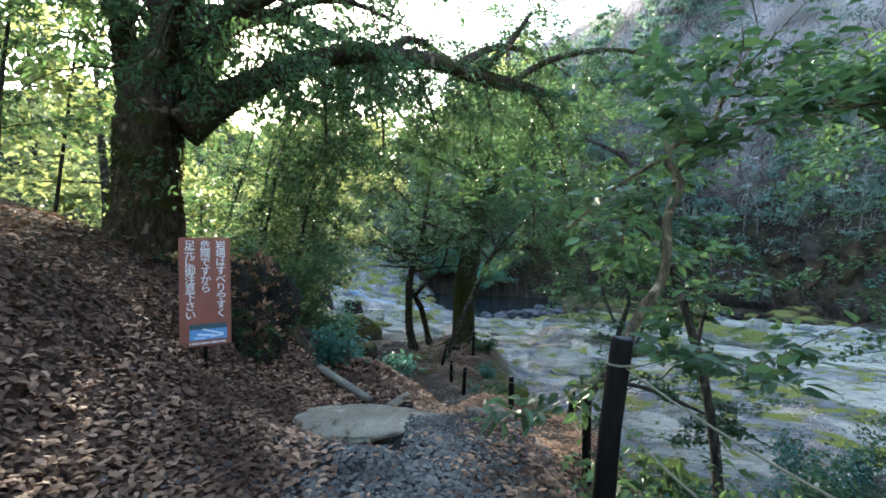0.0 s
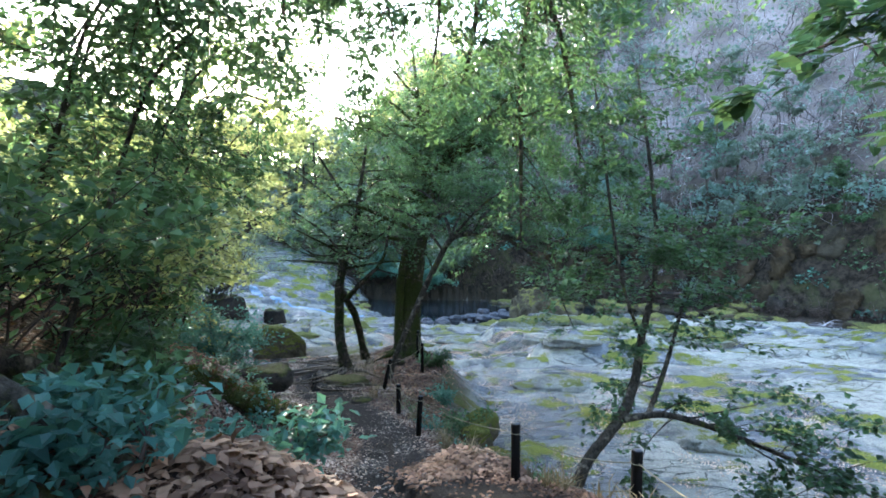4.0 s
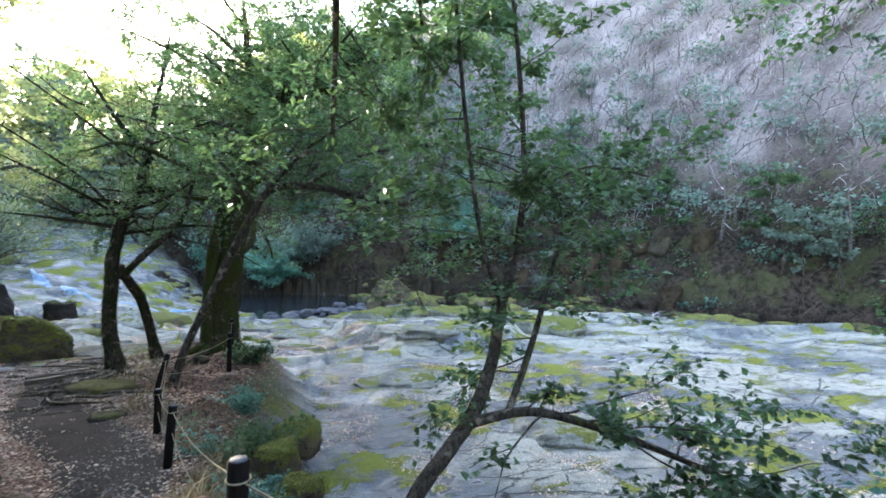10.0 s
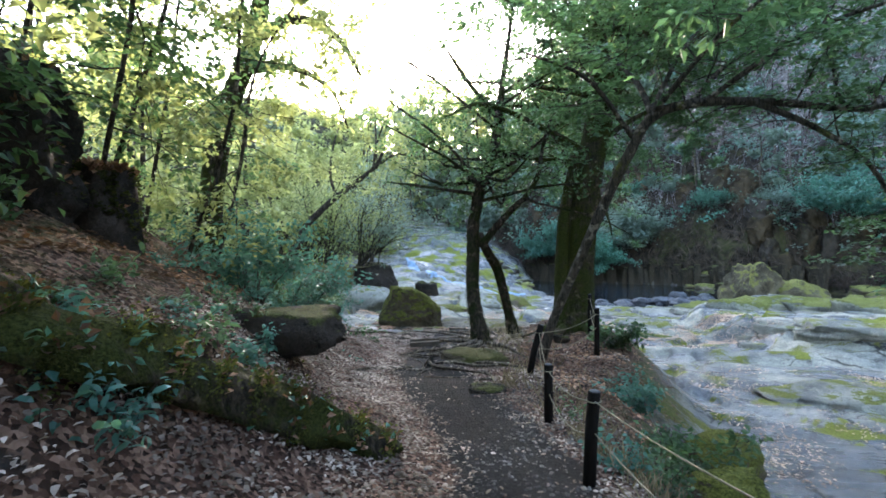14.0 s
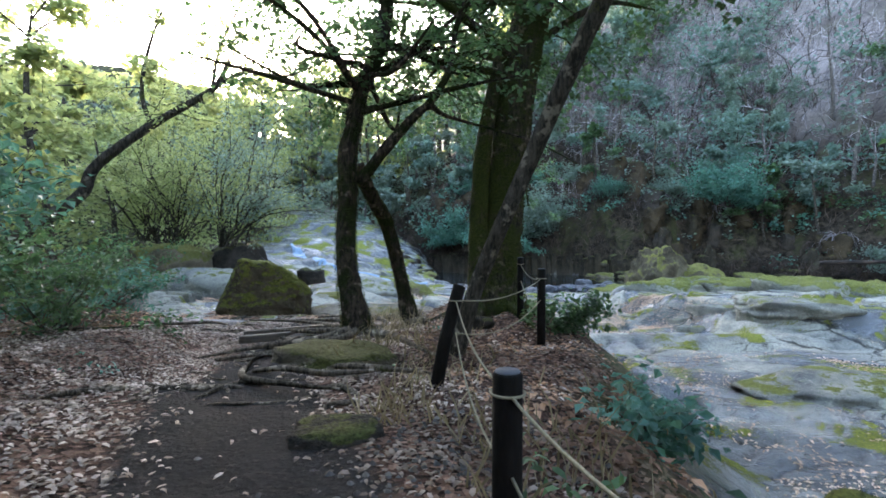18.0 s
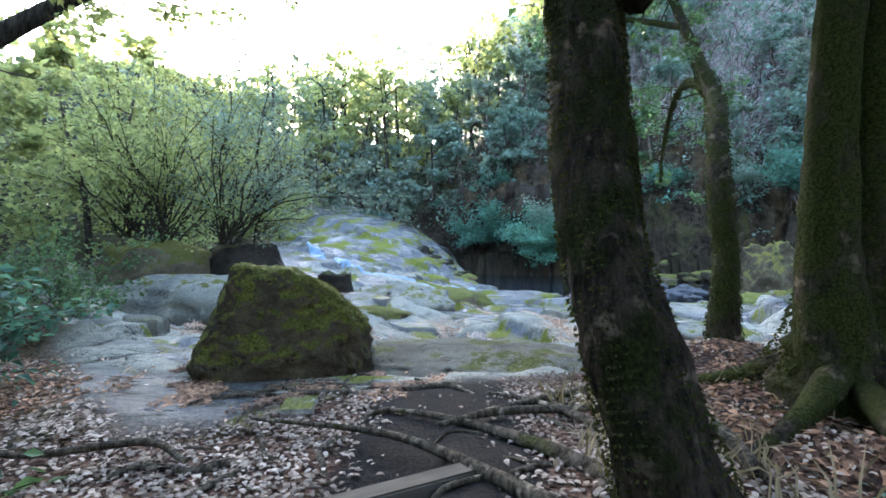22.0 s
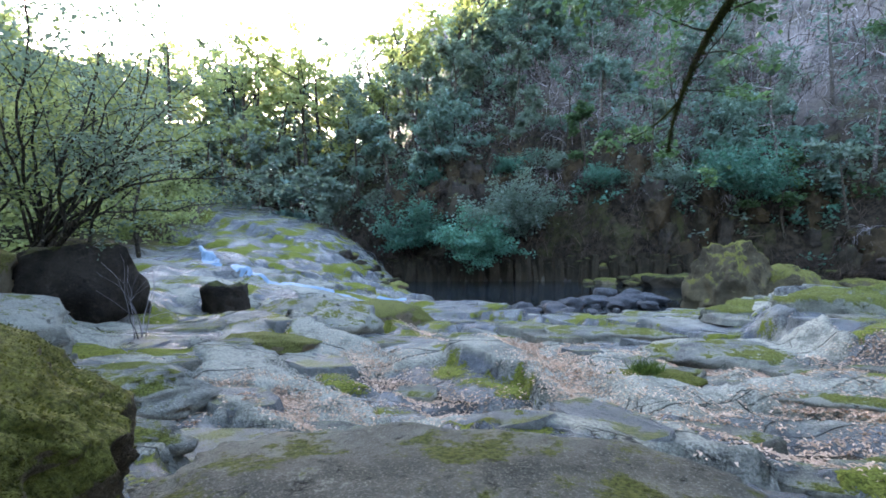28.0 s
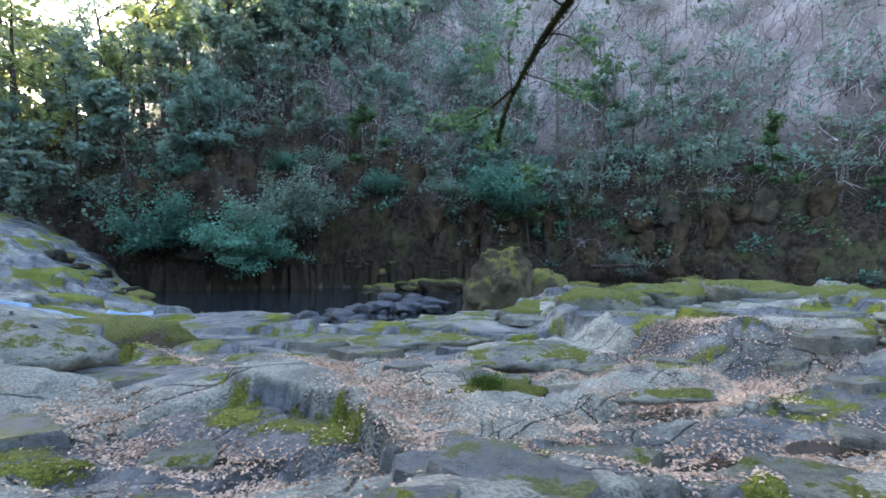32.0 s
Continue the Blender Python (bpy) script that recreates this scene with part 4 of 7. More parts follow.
add_boulder("boulder", "round dark boulder perched on the bank", (-6.6, 13.2, 0.0), (1.3, 1.1, 0.95), DARK_STONE, 36, 0, square=0.1)
add_boulder("rock_ledge", "low undercut ledge of dark rock under leaf litter", (-3.95, 15.75, z_at(-3.95, 15.75) - 0.42), (2.2, 1.1, 0.75), DARK_STONE, 37, 14, square=0.75, rough=0.14)
add_boulder("earth_bank", "dark bank of earth and roots below the huge tree", (-3.15, 6.2, -0.55), (1.6, 1.5, 1.9), DARK_STONE, 43, -15, square=0.5, rough=0.3, detail=5, planes=((0.7, -0.2, 0.7, 0.6), (0, -1, 0.1, 0.75), (-1, 0, 0, 0.9), (0, 0, 1, 0.85)))
add_boulder("boulder", "mossy stone on the stream bank", (1.6, 16.4, -4.6), (0.9, 0.8, 0.7), MOSS_STONE, 38, 0)
add_boulder("boulder", "mossy stone on the stream bank", (2.0, 18.3, -5.1), (1.3, 1.0, 0.9), MOSS_STONE, 39, 40)
add_boulder("boulder", "mossy stone on the stream bank", (1.9, 15.2, -4.6), (0.8, 0.7, 0.6), MOSS_STONE, 40, 70)
for i, (x, y, sx, sy, sz, m) in enumerate(((3.0, 32.5, 2.6, 1.4, 0.5, PALE_STONE), (0.9, 33.6, 1.9, 1.2, 0.36, MOSS_STONE), (3.4, 35.4, 3.4, 1.8, 0.9, PALE_STONE), (9.5, 30.0, 3.5, 2.2, 0.8, PALE_STONE),
                                           (-1.2, 37.5, 4.0, 2.0, 0.7, PALE_STONE), (-6.9, 30.4, 2.8, 1.0, 0.5, PALE_STONE), (2.3, 38.6, 4.4, 2.0, 0.6, PALE_STONE), (-8.0, 32.6, 3.6, 1.8, 0.8, PALE_STONE),
                                           (5.8, 41.3, 4.6, 2.2, 0.7, PALE_STONE), (-6.6, 36.6, 2.6, 1.4, 0.8, BROWN_STONE), (14, 41.4, 5.0, 2.6, 1.3, PALE_STONE), (6.5, 24.5, 4, 2.4, 0.9, PALE_STONE), (9, 18.5, 3.6, 2.2, 1.0, PALE_STONE))):
    add_boulder("rock_slab", "worn slab of bedrock with moss along its edge", (x, y, z_at(x, y) - 0.5 * sz), (sx, sy, sz * 0.9), SLAB_STONE if m is PALE_STONE else m, 60 + i, -28 + 9 * (i % 4), square=0.75, rough=0.2, group="slabs of the stream bed")

# angular plates split from the bedrock
PLATE_STONES = [stone_mat("plate_stone", (0.07, 0.07, 0.062), (0.24, 0.235, 0.195), (0.12, 0.13, 0.03), 0.34), stone_mat("damp_plate_stone", (0.06, 0.065, 0.07), (0.19, 0.195, 0.185), (0.12, 0.13, 0.03), 0.36, rough=0.45)]


def plate_mesh(rx, ry, thick, mat, seed):
    """A flat angular slab: an uneven outline, a chamfered and slightly stepped top."""
    r = np.random.default_rng(seed)
    n = int(r.integers(6, 10))
    a = np.sort(np.linspace(0, 2 * np.pi, n, endpoint=False) + r.uniform(-0.28, 0.28, n))
    rad = r.uniform(0.72, 1.1, n)
    ring = np.stack([rx * rad * np.cos(a), ry * rad * np.sin(a)], -1)
    tilt = r.uniform(-0.05, 0.05, 2)
    bm = bmesh.new()
    rows = []
    for scale, h in ((1.06, -thick), (1.0, 0.25 * thick), (0.955, 0.5 * thick), (0.62, 0.56 * thick)):
        rows.append([bm.verts.new((x * scale, y * scale, h + (x * tilt[0] + y * tilt[1] + r.normal(0, 0.012)) * (h > 0))) for x, y in ring])
    for lo, hi in zip(rows, rows[1:]):
        for k in range(n):
            bm.faces.new((lo[k], lo[(k + 1) % n], hi[(k + 1) % n], hi[k]))
    bm.faces.new(rows[-1])
    me = bpy.data.meshes.new("rock_slab")
    bm.to_mesh(me)
    bm.free()
    me.materials.append(mat)
    return me


plate_rng = np.random.default_rng(303)
spots = []
while len(spots) < 95:
    x, y = plate_rng.uniform(-10.5, 13), plate_rng.uniform(29.6, 43.5)
    rx = plate_rng.uniform(0.45, 1.5)
    if all(math.hypot(x - a, y - b) > 0.75 * (rx + c) for a, b, c in spots):
        spots.append((x, y, rx))
many = np.tile(np.array(spots), (45, 1))
heights = land(many[:, 0], many[:, 1])[0][: len(spots)]
for k, ((x, y, rx), z) in enumerate(zip(spots, heights)):
    thick = plate_rng.uniform(0.12, 0.3)
    ob = new("rock_slab", plate_mesh(rx, rx * plate_rng.uniform(0.45, 0.75), thick, PLATE_STONES[int(plate_rng.random() < 0.4)], 310 + k))
    ob.matrix_world = pose(x, y, z - 0.3 * thick, plate_rng.normal(0, 2.5), plate_rng.normal(0, 2.5), plate_rng.normal(-28, 16))
    tagged(ob, "angular plate of weathered bedrock in the stream bed", "rock slab", "slabs of the stream bed")

# stones lying in the pool
rng = np.random.default_rng(5)
stone_shapes = [boulder("pool_stone", (1, 1, 0.8), BLUE_STONE, 80 + k, detail=3, square=0.7, rough=0.3) for k in range(4)]
for k in range(44):
    x = rng.uniform(3.6, 11.5) if k < 38 else rng.uniform(-2, 3)
    y = 46.6 + 0.5 * max(x - 4, 0) + rng.uniform(0, 4.5)
    s = rng.uniform(0.35, 1.25)
    ob = tagged(new("pool_stone", stone_shapes[k % 4]), "wet dark stone lying in the pool", "stone", "stones in the pool")
    ob.matrix_world = pose(x, y, WATER + 0.22 * s, 0, 0, rng.uniform(0, 360)) @ Matrix.Diagonal((s * 1.4, s, s * rng.uniform(0.6, 1.1), 1))

# columns of the far bank
col_shapes = []
for k in range(4):
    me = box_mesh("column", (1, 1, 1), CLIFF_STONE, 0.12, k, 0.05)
    col_shapes.append(me)
foot = np.array(FOOT)[:, :2]
for k in range(90):
    s = k / 89
    c = curve_pts(np.array([(-7, 73.2, 0), (-2, 69.2, 0), (4, 68.0, 0), (10, 66.7, 0), (16, 63.6, 0), (22, 60.3, 0)]), 200)[int(s * 199)]
    h = rng.uniform(1.8, 2.9)
    w = rng.uniform(0.6, 1.2)
    ob = tagged(new("rock_column", col_shapes[k % 4]), "dark upright column of rock at the water's edge", "rock", "columns of the far bank")
    ob.matrix_world = pose(c[0] + rng.normal(0, 0.3), c[1] + 0.55 + rng.normal(0, 0.25), WATER - 0.4 + h / 2, rng.normal(0, 4), rng.normal(0, 4), rng.uniform(0, 90)) @ Matrix.Diagonal((w, w * 0.9, h, 1))
for k in range(70):
    s = rng.uniform(0, 1)
    c = curve_pts(np.array([(12, 64.2, 0), (20, 60, 0), (30, 52.5, 0), (40, 38, 0), (47, 24, 0)]), 200)[int(s * 199)]
    sz = rng.uniform(0.8, 2.6)
    ob = tagged(new("bank_stone", stone_shapes[k % 4].copy()), "moss-covered stone heaped along the far bank", "stone", "stones of the far bank")
    pick = rng.random()
    ob.data.materials[0] = YELLOW_STONE if pick < 0.45 else BROWN_STONE if pick < 0.7 else CLIFF_STONE
    x, y = c[0] + rng.normal(0, 1.3), c[1] + rng.normal(0, 1.3)
    ob.matrix_world = pose(x, y, min(max(z_at(x, y), WATER), WATER + 1.0) + 0.1 * sz, 0, 0, rng.uniform(0, 360)) @ Matrix.Diagonal((sz * 1.4, sz, sz * 0.7, 1))

# crags of the rock wall that rises behind the columns
crag_rng = np.random.default_rng(77)
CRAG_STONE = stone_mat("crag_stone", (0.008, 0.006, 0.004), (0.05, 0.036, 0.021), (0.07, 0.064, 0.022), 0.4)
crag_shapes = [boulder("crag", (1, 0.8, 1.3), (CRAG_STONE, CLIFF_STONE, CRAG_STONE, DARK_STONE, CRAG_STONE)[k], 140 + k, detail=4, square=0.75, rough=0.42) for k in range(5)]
wall_line = curve_pts(np.array([(-7, 74, 0), (-2, 70, 0), (4, 68.8, 0), (10, 67.4, 0), (16, 64.4, 0), (24, 60.2, 0), (33, 52.5, 0), (41, 40.5, 0)]), 200)
for k in range(120):
    i = int(crag_rng.integers(1, 199))
    c, way_on = wall_line[i], wall_line[i + 1] - wall_line[i - 1]
    way_on = way_on / np.linalg.norm(way_on)
    back = crag_rng.uniform(0.4, 7.0)
    x, y = c[0] - way_on[1] * back, c[1] + way_on[0] * back
    wide, tall = crag_rng.uniform(1.0, 2.6), crag_rng.uniform(1.2, 2.8)
    ob = tagged(new("crag", crag_shapes[k % 5]), "dark brown crag of the rock wall over the pool", "rock", "crags of the far bank")
    ob.matrix_world = pose(x, y, z_at(x, y) + 0.25 * tall, crag_rng.normal(0, 8), crag_rng.normal(0, 8), math.degrees(math.atan2(way_on[1], way_on[0])) + crag_rng.normal(0, 25)) @ Matrix.Diagonal((wide, wide * 1.1, tall, 1))

# ---- fence posts and rope ----
ROPES = []


def add_post(x, y, z0, z1, r=0.06, lean=(0, 0)):
    p = thing("fence_post", "dark weathered round fence post with a rope through it", "post", "posts along the way", (x, y, z0))
    h = z1 - z0
    v, q = tube([(0, 0, -0.25), (lean[0] * 0.5, lean[1] * 0.5, h / 2), (lean[0] * 0.98, lean[1] * 0.98, h - 0.012), (lean[0], lean[1], h)], [r * 1.03, r, r * 0.99, r * 0.88], 14, 0.015, int(x * 10) + 50)
    part("shaft", quads_mesh("shaft", v, q, POST), p)
    v, q = tube([(lean[0], lean[1], h - 0.005), (lean[0], lean[1], h + 0.006)], [r * 0.9, r * 0.8], 14)
    part("cap", quads_mesh("cap", v, q, POST_TOP), p, "worn grey post top")
    ring = [(lean[0] * 0.86 + (r + 0.008) * math.cos(a), lean[1] * 0.86 + (r + 0.008) * math.sin(a), h * 0.86) for a in np.linspace(0, 6.283, 17)]
    v, q = tube(ring, [0.006] * 17, 6, cap=False)
    part("rope_loop", quads_mesh("rope_loop", v, q, ROPE), p, "loop of pale rope")
    ROPES.append((x + lean[0] * 0.86, y + lean[1] * 0.86, z0 + h * 0.86))
    return p


POST_TOP = plain_mat("post_top", (0.05, 0.055, 0.065), 0.7, 0.25, 25, 0.003)
for x, y, z0, z1, r, lean in ((1.75, 0.6, 0.0, 0.55, 0.06, (0, 0)), (0.7, 2.42, -0.05, 0.85, 0.056, (0.12, 0.02)), (1.5, 5.7, -1.35, -0.5, 0.055, (0, 0)), (2.16, 9.4, -2.6, -1.62, 0.06, (0.02, 0)), (1.08, 10.45, -2.5, -1.68, 0.06, (0.0, 0)),
                              (0.03, 15.15, -3.42, -2.78, 0.06, (0.05, 0)), (-0.42, 17.0, -3.62, -3.04, 0.06, (0, 0)), (-0.92, 19.4, -3.95, -2.95, 0.06, (0.27, 0.05)), (0.48, 22.0, -3.95, -2.97, 0.06, (0, 0)), (0.42, 24.2, -3.8, -2.9, 0.06, (0, 0))):
    add_post(x, y, z0, z1, r, lean)
for a, b in [pair for k, pair in enumerate(zip(ROPES, ROPES[1:])) if k != 1]:
    for down in (0.0, 0.3):
        a2, b2 = np.array(a) - [0, 0, down], np.array(b) - [0, 0, down]
        pts = [a2 * (1 - s) + b2 * s - np.array([0, 0, 0.22 * 4 * s * (1 - s) * (0.5 if down == 0 else 0.8)]) for s in np.linspace(0, 1, 13)]
        v, q = tube(np.array(pts) - pts[0], [0.0065] * 13, 6)
        ob = tagged(new("rope", quads_mesh("rope", v, q, ROPE)), "pale sagging rope between two fence posts", "rope", "ropes along the way")
        ob.location = pts[0]

# ---- trees beside the way, from the start to the stream ----
add_tree("tree", "huge moss-clad tree with a bough arching over the way", [
    [(-4.75, 6.7, 0.6, 0.7), (-4.62, 6.6, 1.5, 0.46), (-4.5, 6.5, 2.4, 0.4), (-4.35, 6.4, 3.2, 0.38), (-4.1, 6.6, 4.6, 0.27), (-3.8, 7.0, 8.5, 0.2)],
    [(-3.95, 6.4, 2.9, 0.28), (-3.4, 6.9, 3.55, 0.2), (-2.7, 7.5, 4.15, 0.175), (-1.9, 8.2, 4.62, 0.17), (-0.7, 9.2, 4.85, 0.17), (0.4, 10.2, 4.85, 0.16), (1.4, 11.3, 5.0, 0.12), (2.5, 12.7, 5.2, 0.07)],
    [(0.2, 10.0, 4.85, 0.1), (0.9, 10.4, 5.6, 0.08), (1.5, 11.0, 6.6, 0.05)], [(-4.1, 6.6, 4.6, 0.14), (-3.4, 9, 5.6, 0.1), (-2.4, 12, 6.1, 0.07), (-1.4, 15, 6.0, 0.02)], [(-3.9, 6.8, 5.6, 0.12), (-2.2, 8.4, 6.8, 0.08), (0.2, 10.5, 7.4, 0.05), (2.4, 12.5, 7.6, 0.02)],
    [(-1.4, 8.6, 4.75, 0.11), (-1.2, 10.2, 5.7, 0.09), (-0.6, 12.6, 6.3, 0.06), (0.2, 15.0, 6.4, 0.02)], [(-0.2, 9.6, 4.9, 0.1), (0.8, 11.4, 6.0, 0.08), (2.2, 13.6, 6.6, 0.05), (3.6, 15.6, 6.6, 0.02)],
    [(1.0, 10.9, 4.95, 0.09), (2.2, 11.6, 5.8, 0.07), (4.0, 12.4, 6.3, 0.05), (6.0, 13.4, 6.2, 0.02)], [(-2.6, 7.6, 4.2, 0.1), (-2.4, 9.6, 5.0, 0.08), (-2.6, 12.0, 5.6, 0.05), (-2.4, 14.4, 5.8, 0.02)],
    [(-1.7, 8.3, 4.65, 0.04), (-1.6, 9.0, 3.9, 0.03), (-1.7, 9.8, 3.2, 0.015)], [(-1.0, 9.0, 4.8, 0.04), (-0.7, 9.9, 4.1, 0.03), (-0.5, 10.9, 3.5, 0.015)], [(-2.4, 7.8, 4.3, 0.04), (-2.6, 8.7, 3.5, 0.03), (-2.9, 9.6, 2.9, 0.015)], [(-0.3, 9.5, 4.85, 0.04), (0.1, 10.7, 4.0, 0.03), (0.1, 11.8, 3.4, 0.012)],
    [(-4.6, 6.7, 2.6, 0.25), (-5.1, 6.8, 4.5, 0.18), (-5.2, 7.0, 8, 0.12)], [(-4.0, 6.7, 3.2, 0.16), (-3.5, 7.2, 5.2, 0.12), (-3.1, 7.6, 8, 0.07)],
    [(0.4, 10.2, 4.8, 0.05), (0.6, 10.6, 3.9, 0.035), (0.5, 11, 3.0, 0.02)], [(1.6, 11.5, 5.0, 0.06), (2.3, 12.2, 4.2, 0.045), (2.7, 12.6, 3.0, 0.03), (2.9, 12.8, 2.2, 0.015)],
    [(1.7, 11.9, 5.0, 0.06), (1.9, 13.2, 4.0, 0.05), (2.0, 13.6, 2.6, 0.04), (2.0, 13.6, 0.8, 0.02)]],
    BARK_OLD, LEAF, 101, start=0.6, every=0.24, length=1.15, levels=1, kids=3, per=9, radius=0.22, size=0.1, droop=0.8, lift=-0.25, width=0.22, leaf_flat=0.35, lumpy=0.14, sides=20, moss=5000, moss_top=0.55, auto=(10, 0.6, 3.6, 0.7),
    roots=[[(-4.3, 6.3, 0.75, 0.34), (-3.4, 6.4, 0.4, 0.24), (-2.6, 6.4, 0.12, 0.2), (-2.15, 6.55, -0.3, 0.15), (-1.75, 6.75, -0.72, 0.07)], [(-4.2, 6.9, 0.6, 0.3), (-3.6, 7.6, 0.15, 0.2), (-3.0, 8.3, -0.4, 0.14), (-2.6, 9.0, -0.9, 0.06)], [(-4.4, 6.1, 0.9, 0.28), (-3.9, 5.4, 0.75, 0.18), (-3.3, 4.9, 0.5, 0.08)]])
add_tree("tree", "slender tan-barked tree with a crooked stem beside the fence post", [
    [(1.05, 3.5, -0.7, 0.046), (1.12, 3.5, 0.2, 0.043), (1.2, 3.52, 0.57, 0.041), (1.32, 3.53, 0.84, 0.038), (1.46, 3.53, 1.05, 0.036), (1.5, 3.53, 1.3, 0.034), (1.5, 3.53, 1.55, 0.032), (1.59, 3.53, 1.78, 0.03), (1.5, 3.55, 1.95, 0.028), (1.57, 3.55, 2.08, 0.024), (2.0, 3.5, 2.2, 0.018), (2.7, 3.4, 2.35, 0.01)],
    [(1.52, 3.55, 2.0, 0.02), (1.25, 3.9, 1.8, 0.015), (0.95, 4.4, 1.45, 0.01)], [(1.8, 3.55, 2.15, 0.02), (2.2, 4.0, 2.7, 0.014), (2.6, 4.3, 3.2, 0.008)], [(2.0, 3.5, 2.2, 0.018), (2.5, 3.0, 2.2, 0.012), (3.0, 2.7, 2.0, 0.008)], [(1.2, 3.52, 0.5, 0.016), (1.6, 3.3, 0.6, 0.01), (2.1, 3.2, 0.5, 0.006)]],
    BARK_TAN, LEAF, 102, start=0.62, every=0.2, length=0.8, levels=1, kids=2, per=7, radius=0.2, size=0.12, lift=-0.05, lumpy=0.06, sides=10, width=0.3, fine=True)
add_tree("tree", "mossy tree at the stream edge on a shrub-grown mound", [
    [(9.3, 9.0, -3.4, 0.65), (9.3, 9.0, -2.2, 0.36), (9.15, 9.0, -0.5, 0.3), (8.95, 9.0, 1.2, 0.26), (8.7, 9.1, 3.2, 0.25), (8.4, 9.3, 7.5, 0.16)],
    [(8.6, 9.1, 2.6, 0.12), (9.4, 10.3, 3.8, 0.08), (10.6, 11.6, 4.6, 0.04)], [(8.75, 9.0, 1.3, 0.09), (8.0, 7.6, 2.2, 0.06), (7.0, 6.4, 2.8, 0.03)], [(8.5, 9.1, 3.2, 0.1), (7.4, 10.2, 4.4, 0.07), (6.2, 11.4, 4.8, 0.03)],
    [(9.2, 8.8, -2.2, 0.12), (9.7, 9.2, -0.6, 0.06), (10.0, 9.6, 1.6, 0.04)], [(9.6, 8.2, -2.2, 0.06), (10.3, 8.0, 0.0, 0.05), (10.4, 8.0, 3.0, 0.03)]],
    BARK_MOSS, LEAF, 103, start=0.35, every=0.3, length=1.6, levels=1, kids=3, per=12, radius=0.28, size=0.11, lift=0.05, moss=3000,
    roots=[[(8.8, 9.0, -2.5, 0.2), (8.1, 8.6, -2.9, 0.14), (7.4, 8.2, -3.3, 0.06)], [(8.9, 9.1, -2.5, 0.2), (9.6, 9.7, -2.9, 0.14), (10.3, 10.1, -3.6, 0.06)]])
add_tree("tree", "overhanging tree with big glossy leaves beside the stairs", [
    [(2.9, 5.2, -2.6, 0.07), (2.8, 5.4, -0.6, 0.055), (2.5, 5.7, 1.0, 0.045), (2.2, 6.2, 2.3, 0.035), (1.7, 7.0, 2.9, 0.02)],
    [(2.5, 5.7, 1.0, 0.03), (2.1, 5.7, 1.5, 0.02), (1.65, 5.9, 1.65, 0.01)], [(2.4, 5.9, 1.6, 0.025), (2.6, 6.9, 2.0, 0.018), (2.6, 8.0, 2.1, 0.01)], [(2.7, 5.5, 0.2, 0.025), (3.3, 6.4, 0.9, 0.018), (3.7, 7.2, 1.2, 0.01)]],
    BARK, LEAF, 104, start=0.5, every=0.3, length=0.6, levels=1, kids=2, per=6, radius=0.15, size=0.14, lift=-0.1, width=0.3, sides=10, fine=True)
add_tree("tree", "small leaning tree on the stream bank with a long low bough", [
    [(2.55, 12.3, -3.7, 0.12), (2.9, 12.4, -3.1, 0.1), (3.6, 12.7, -2.55, 0.095), (4.1, 13.1, -2.0, 0.08), (4.4, 13.4, -1.2, 0.075), (4.7, 13.6, -0.5, 0.06), (4.9, 13.7, 0.6, 0.045), (4.7, 13.6, 2.3, 0.035), (4.3, 13.4, 4.2, 0.015)],
    [(3.6, 12.7, -2.55, 0.075), (4.4, 12.5, -2.42, 0.06), (5.3, 12.0, -2.62, 0.05), (6.3, 11.4, -3.0, 0.03), (7.2, 11.0, -3.4, 0.015)],
    [(4.1, 12.6, -2.45, 0.045), (4.6, 12.9, -1.7, 0.04), (5.1, 13.2, -0.7, 0.03), (5.6, 13.4, 0.6, 0.015)],
    [(4.4, 13.4, -1.2, 0.04), (3.9, 13.1, -0.2, 0.03), (3.5, 12.8, 1.2, 0.028), (3.2, 12.6, 2.8, 0.02), (3.0, 12.6, 4.0, 0.012)], [(4.9, 13.7, 0.4, 0.03), (5.8, 13.3, 0.9, 0.02), (6.8, 12.8, 0.7, 0.01)]],
    BARK, LEAF, 105, start=0.42, every=0.24, length=1.15, levels=1, kids=3, per=10, radius=0.2, size=0.1, lift=0.1, sides=10)
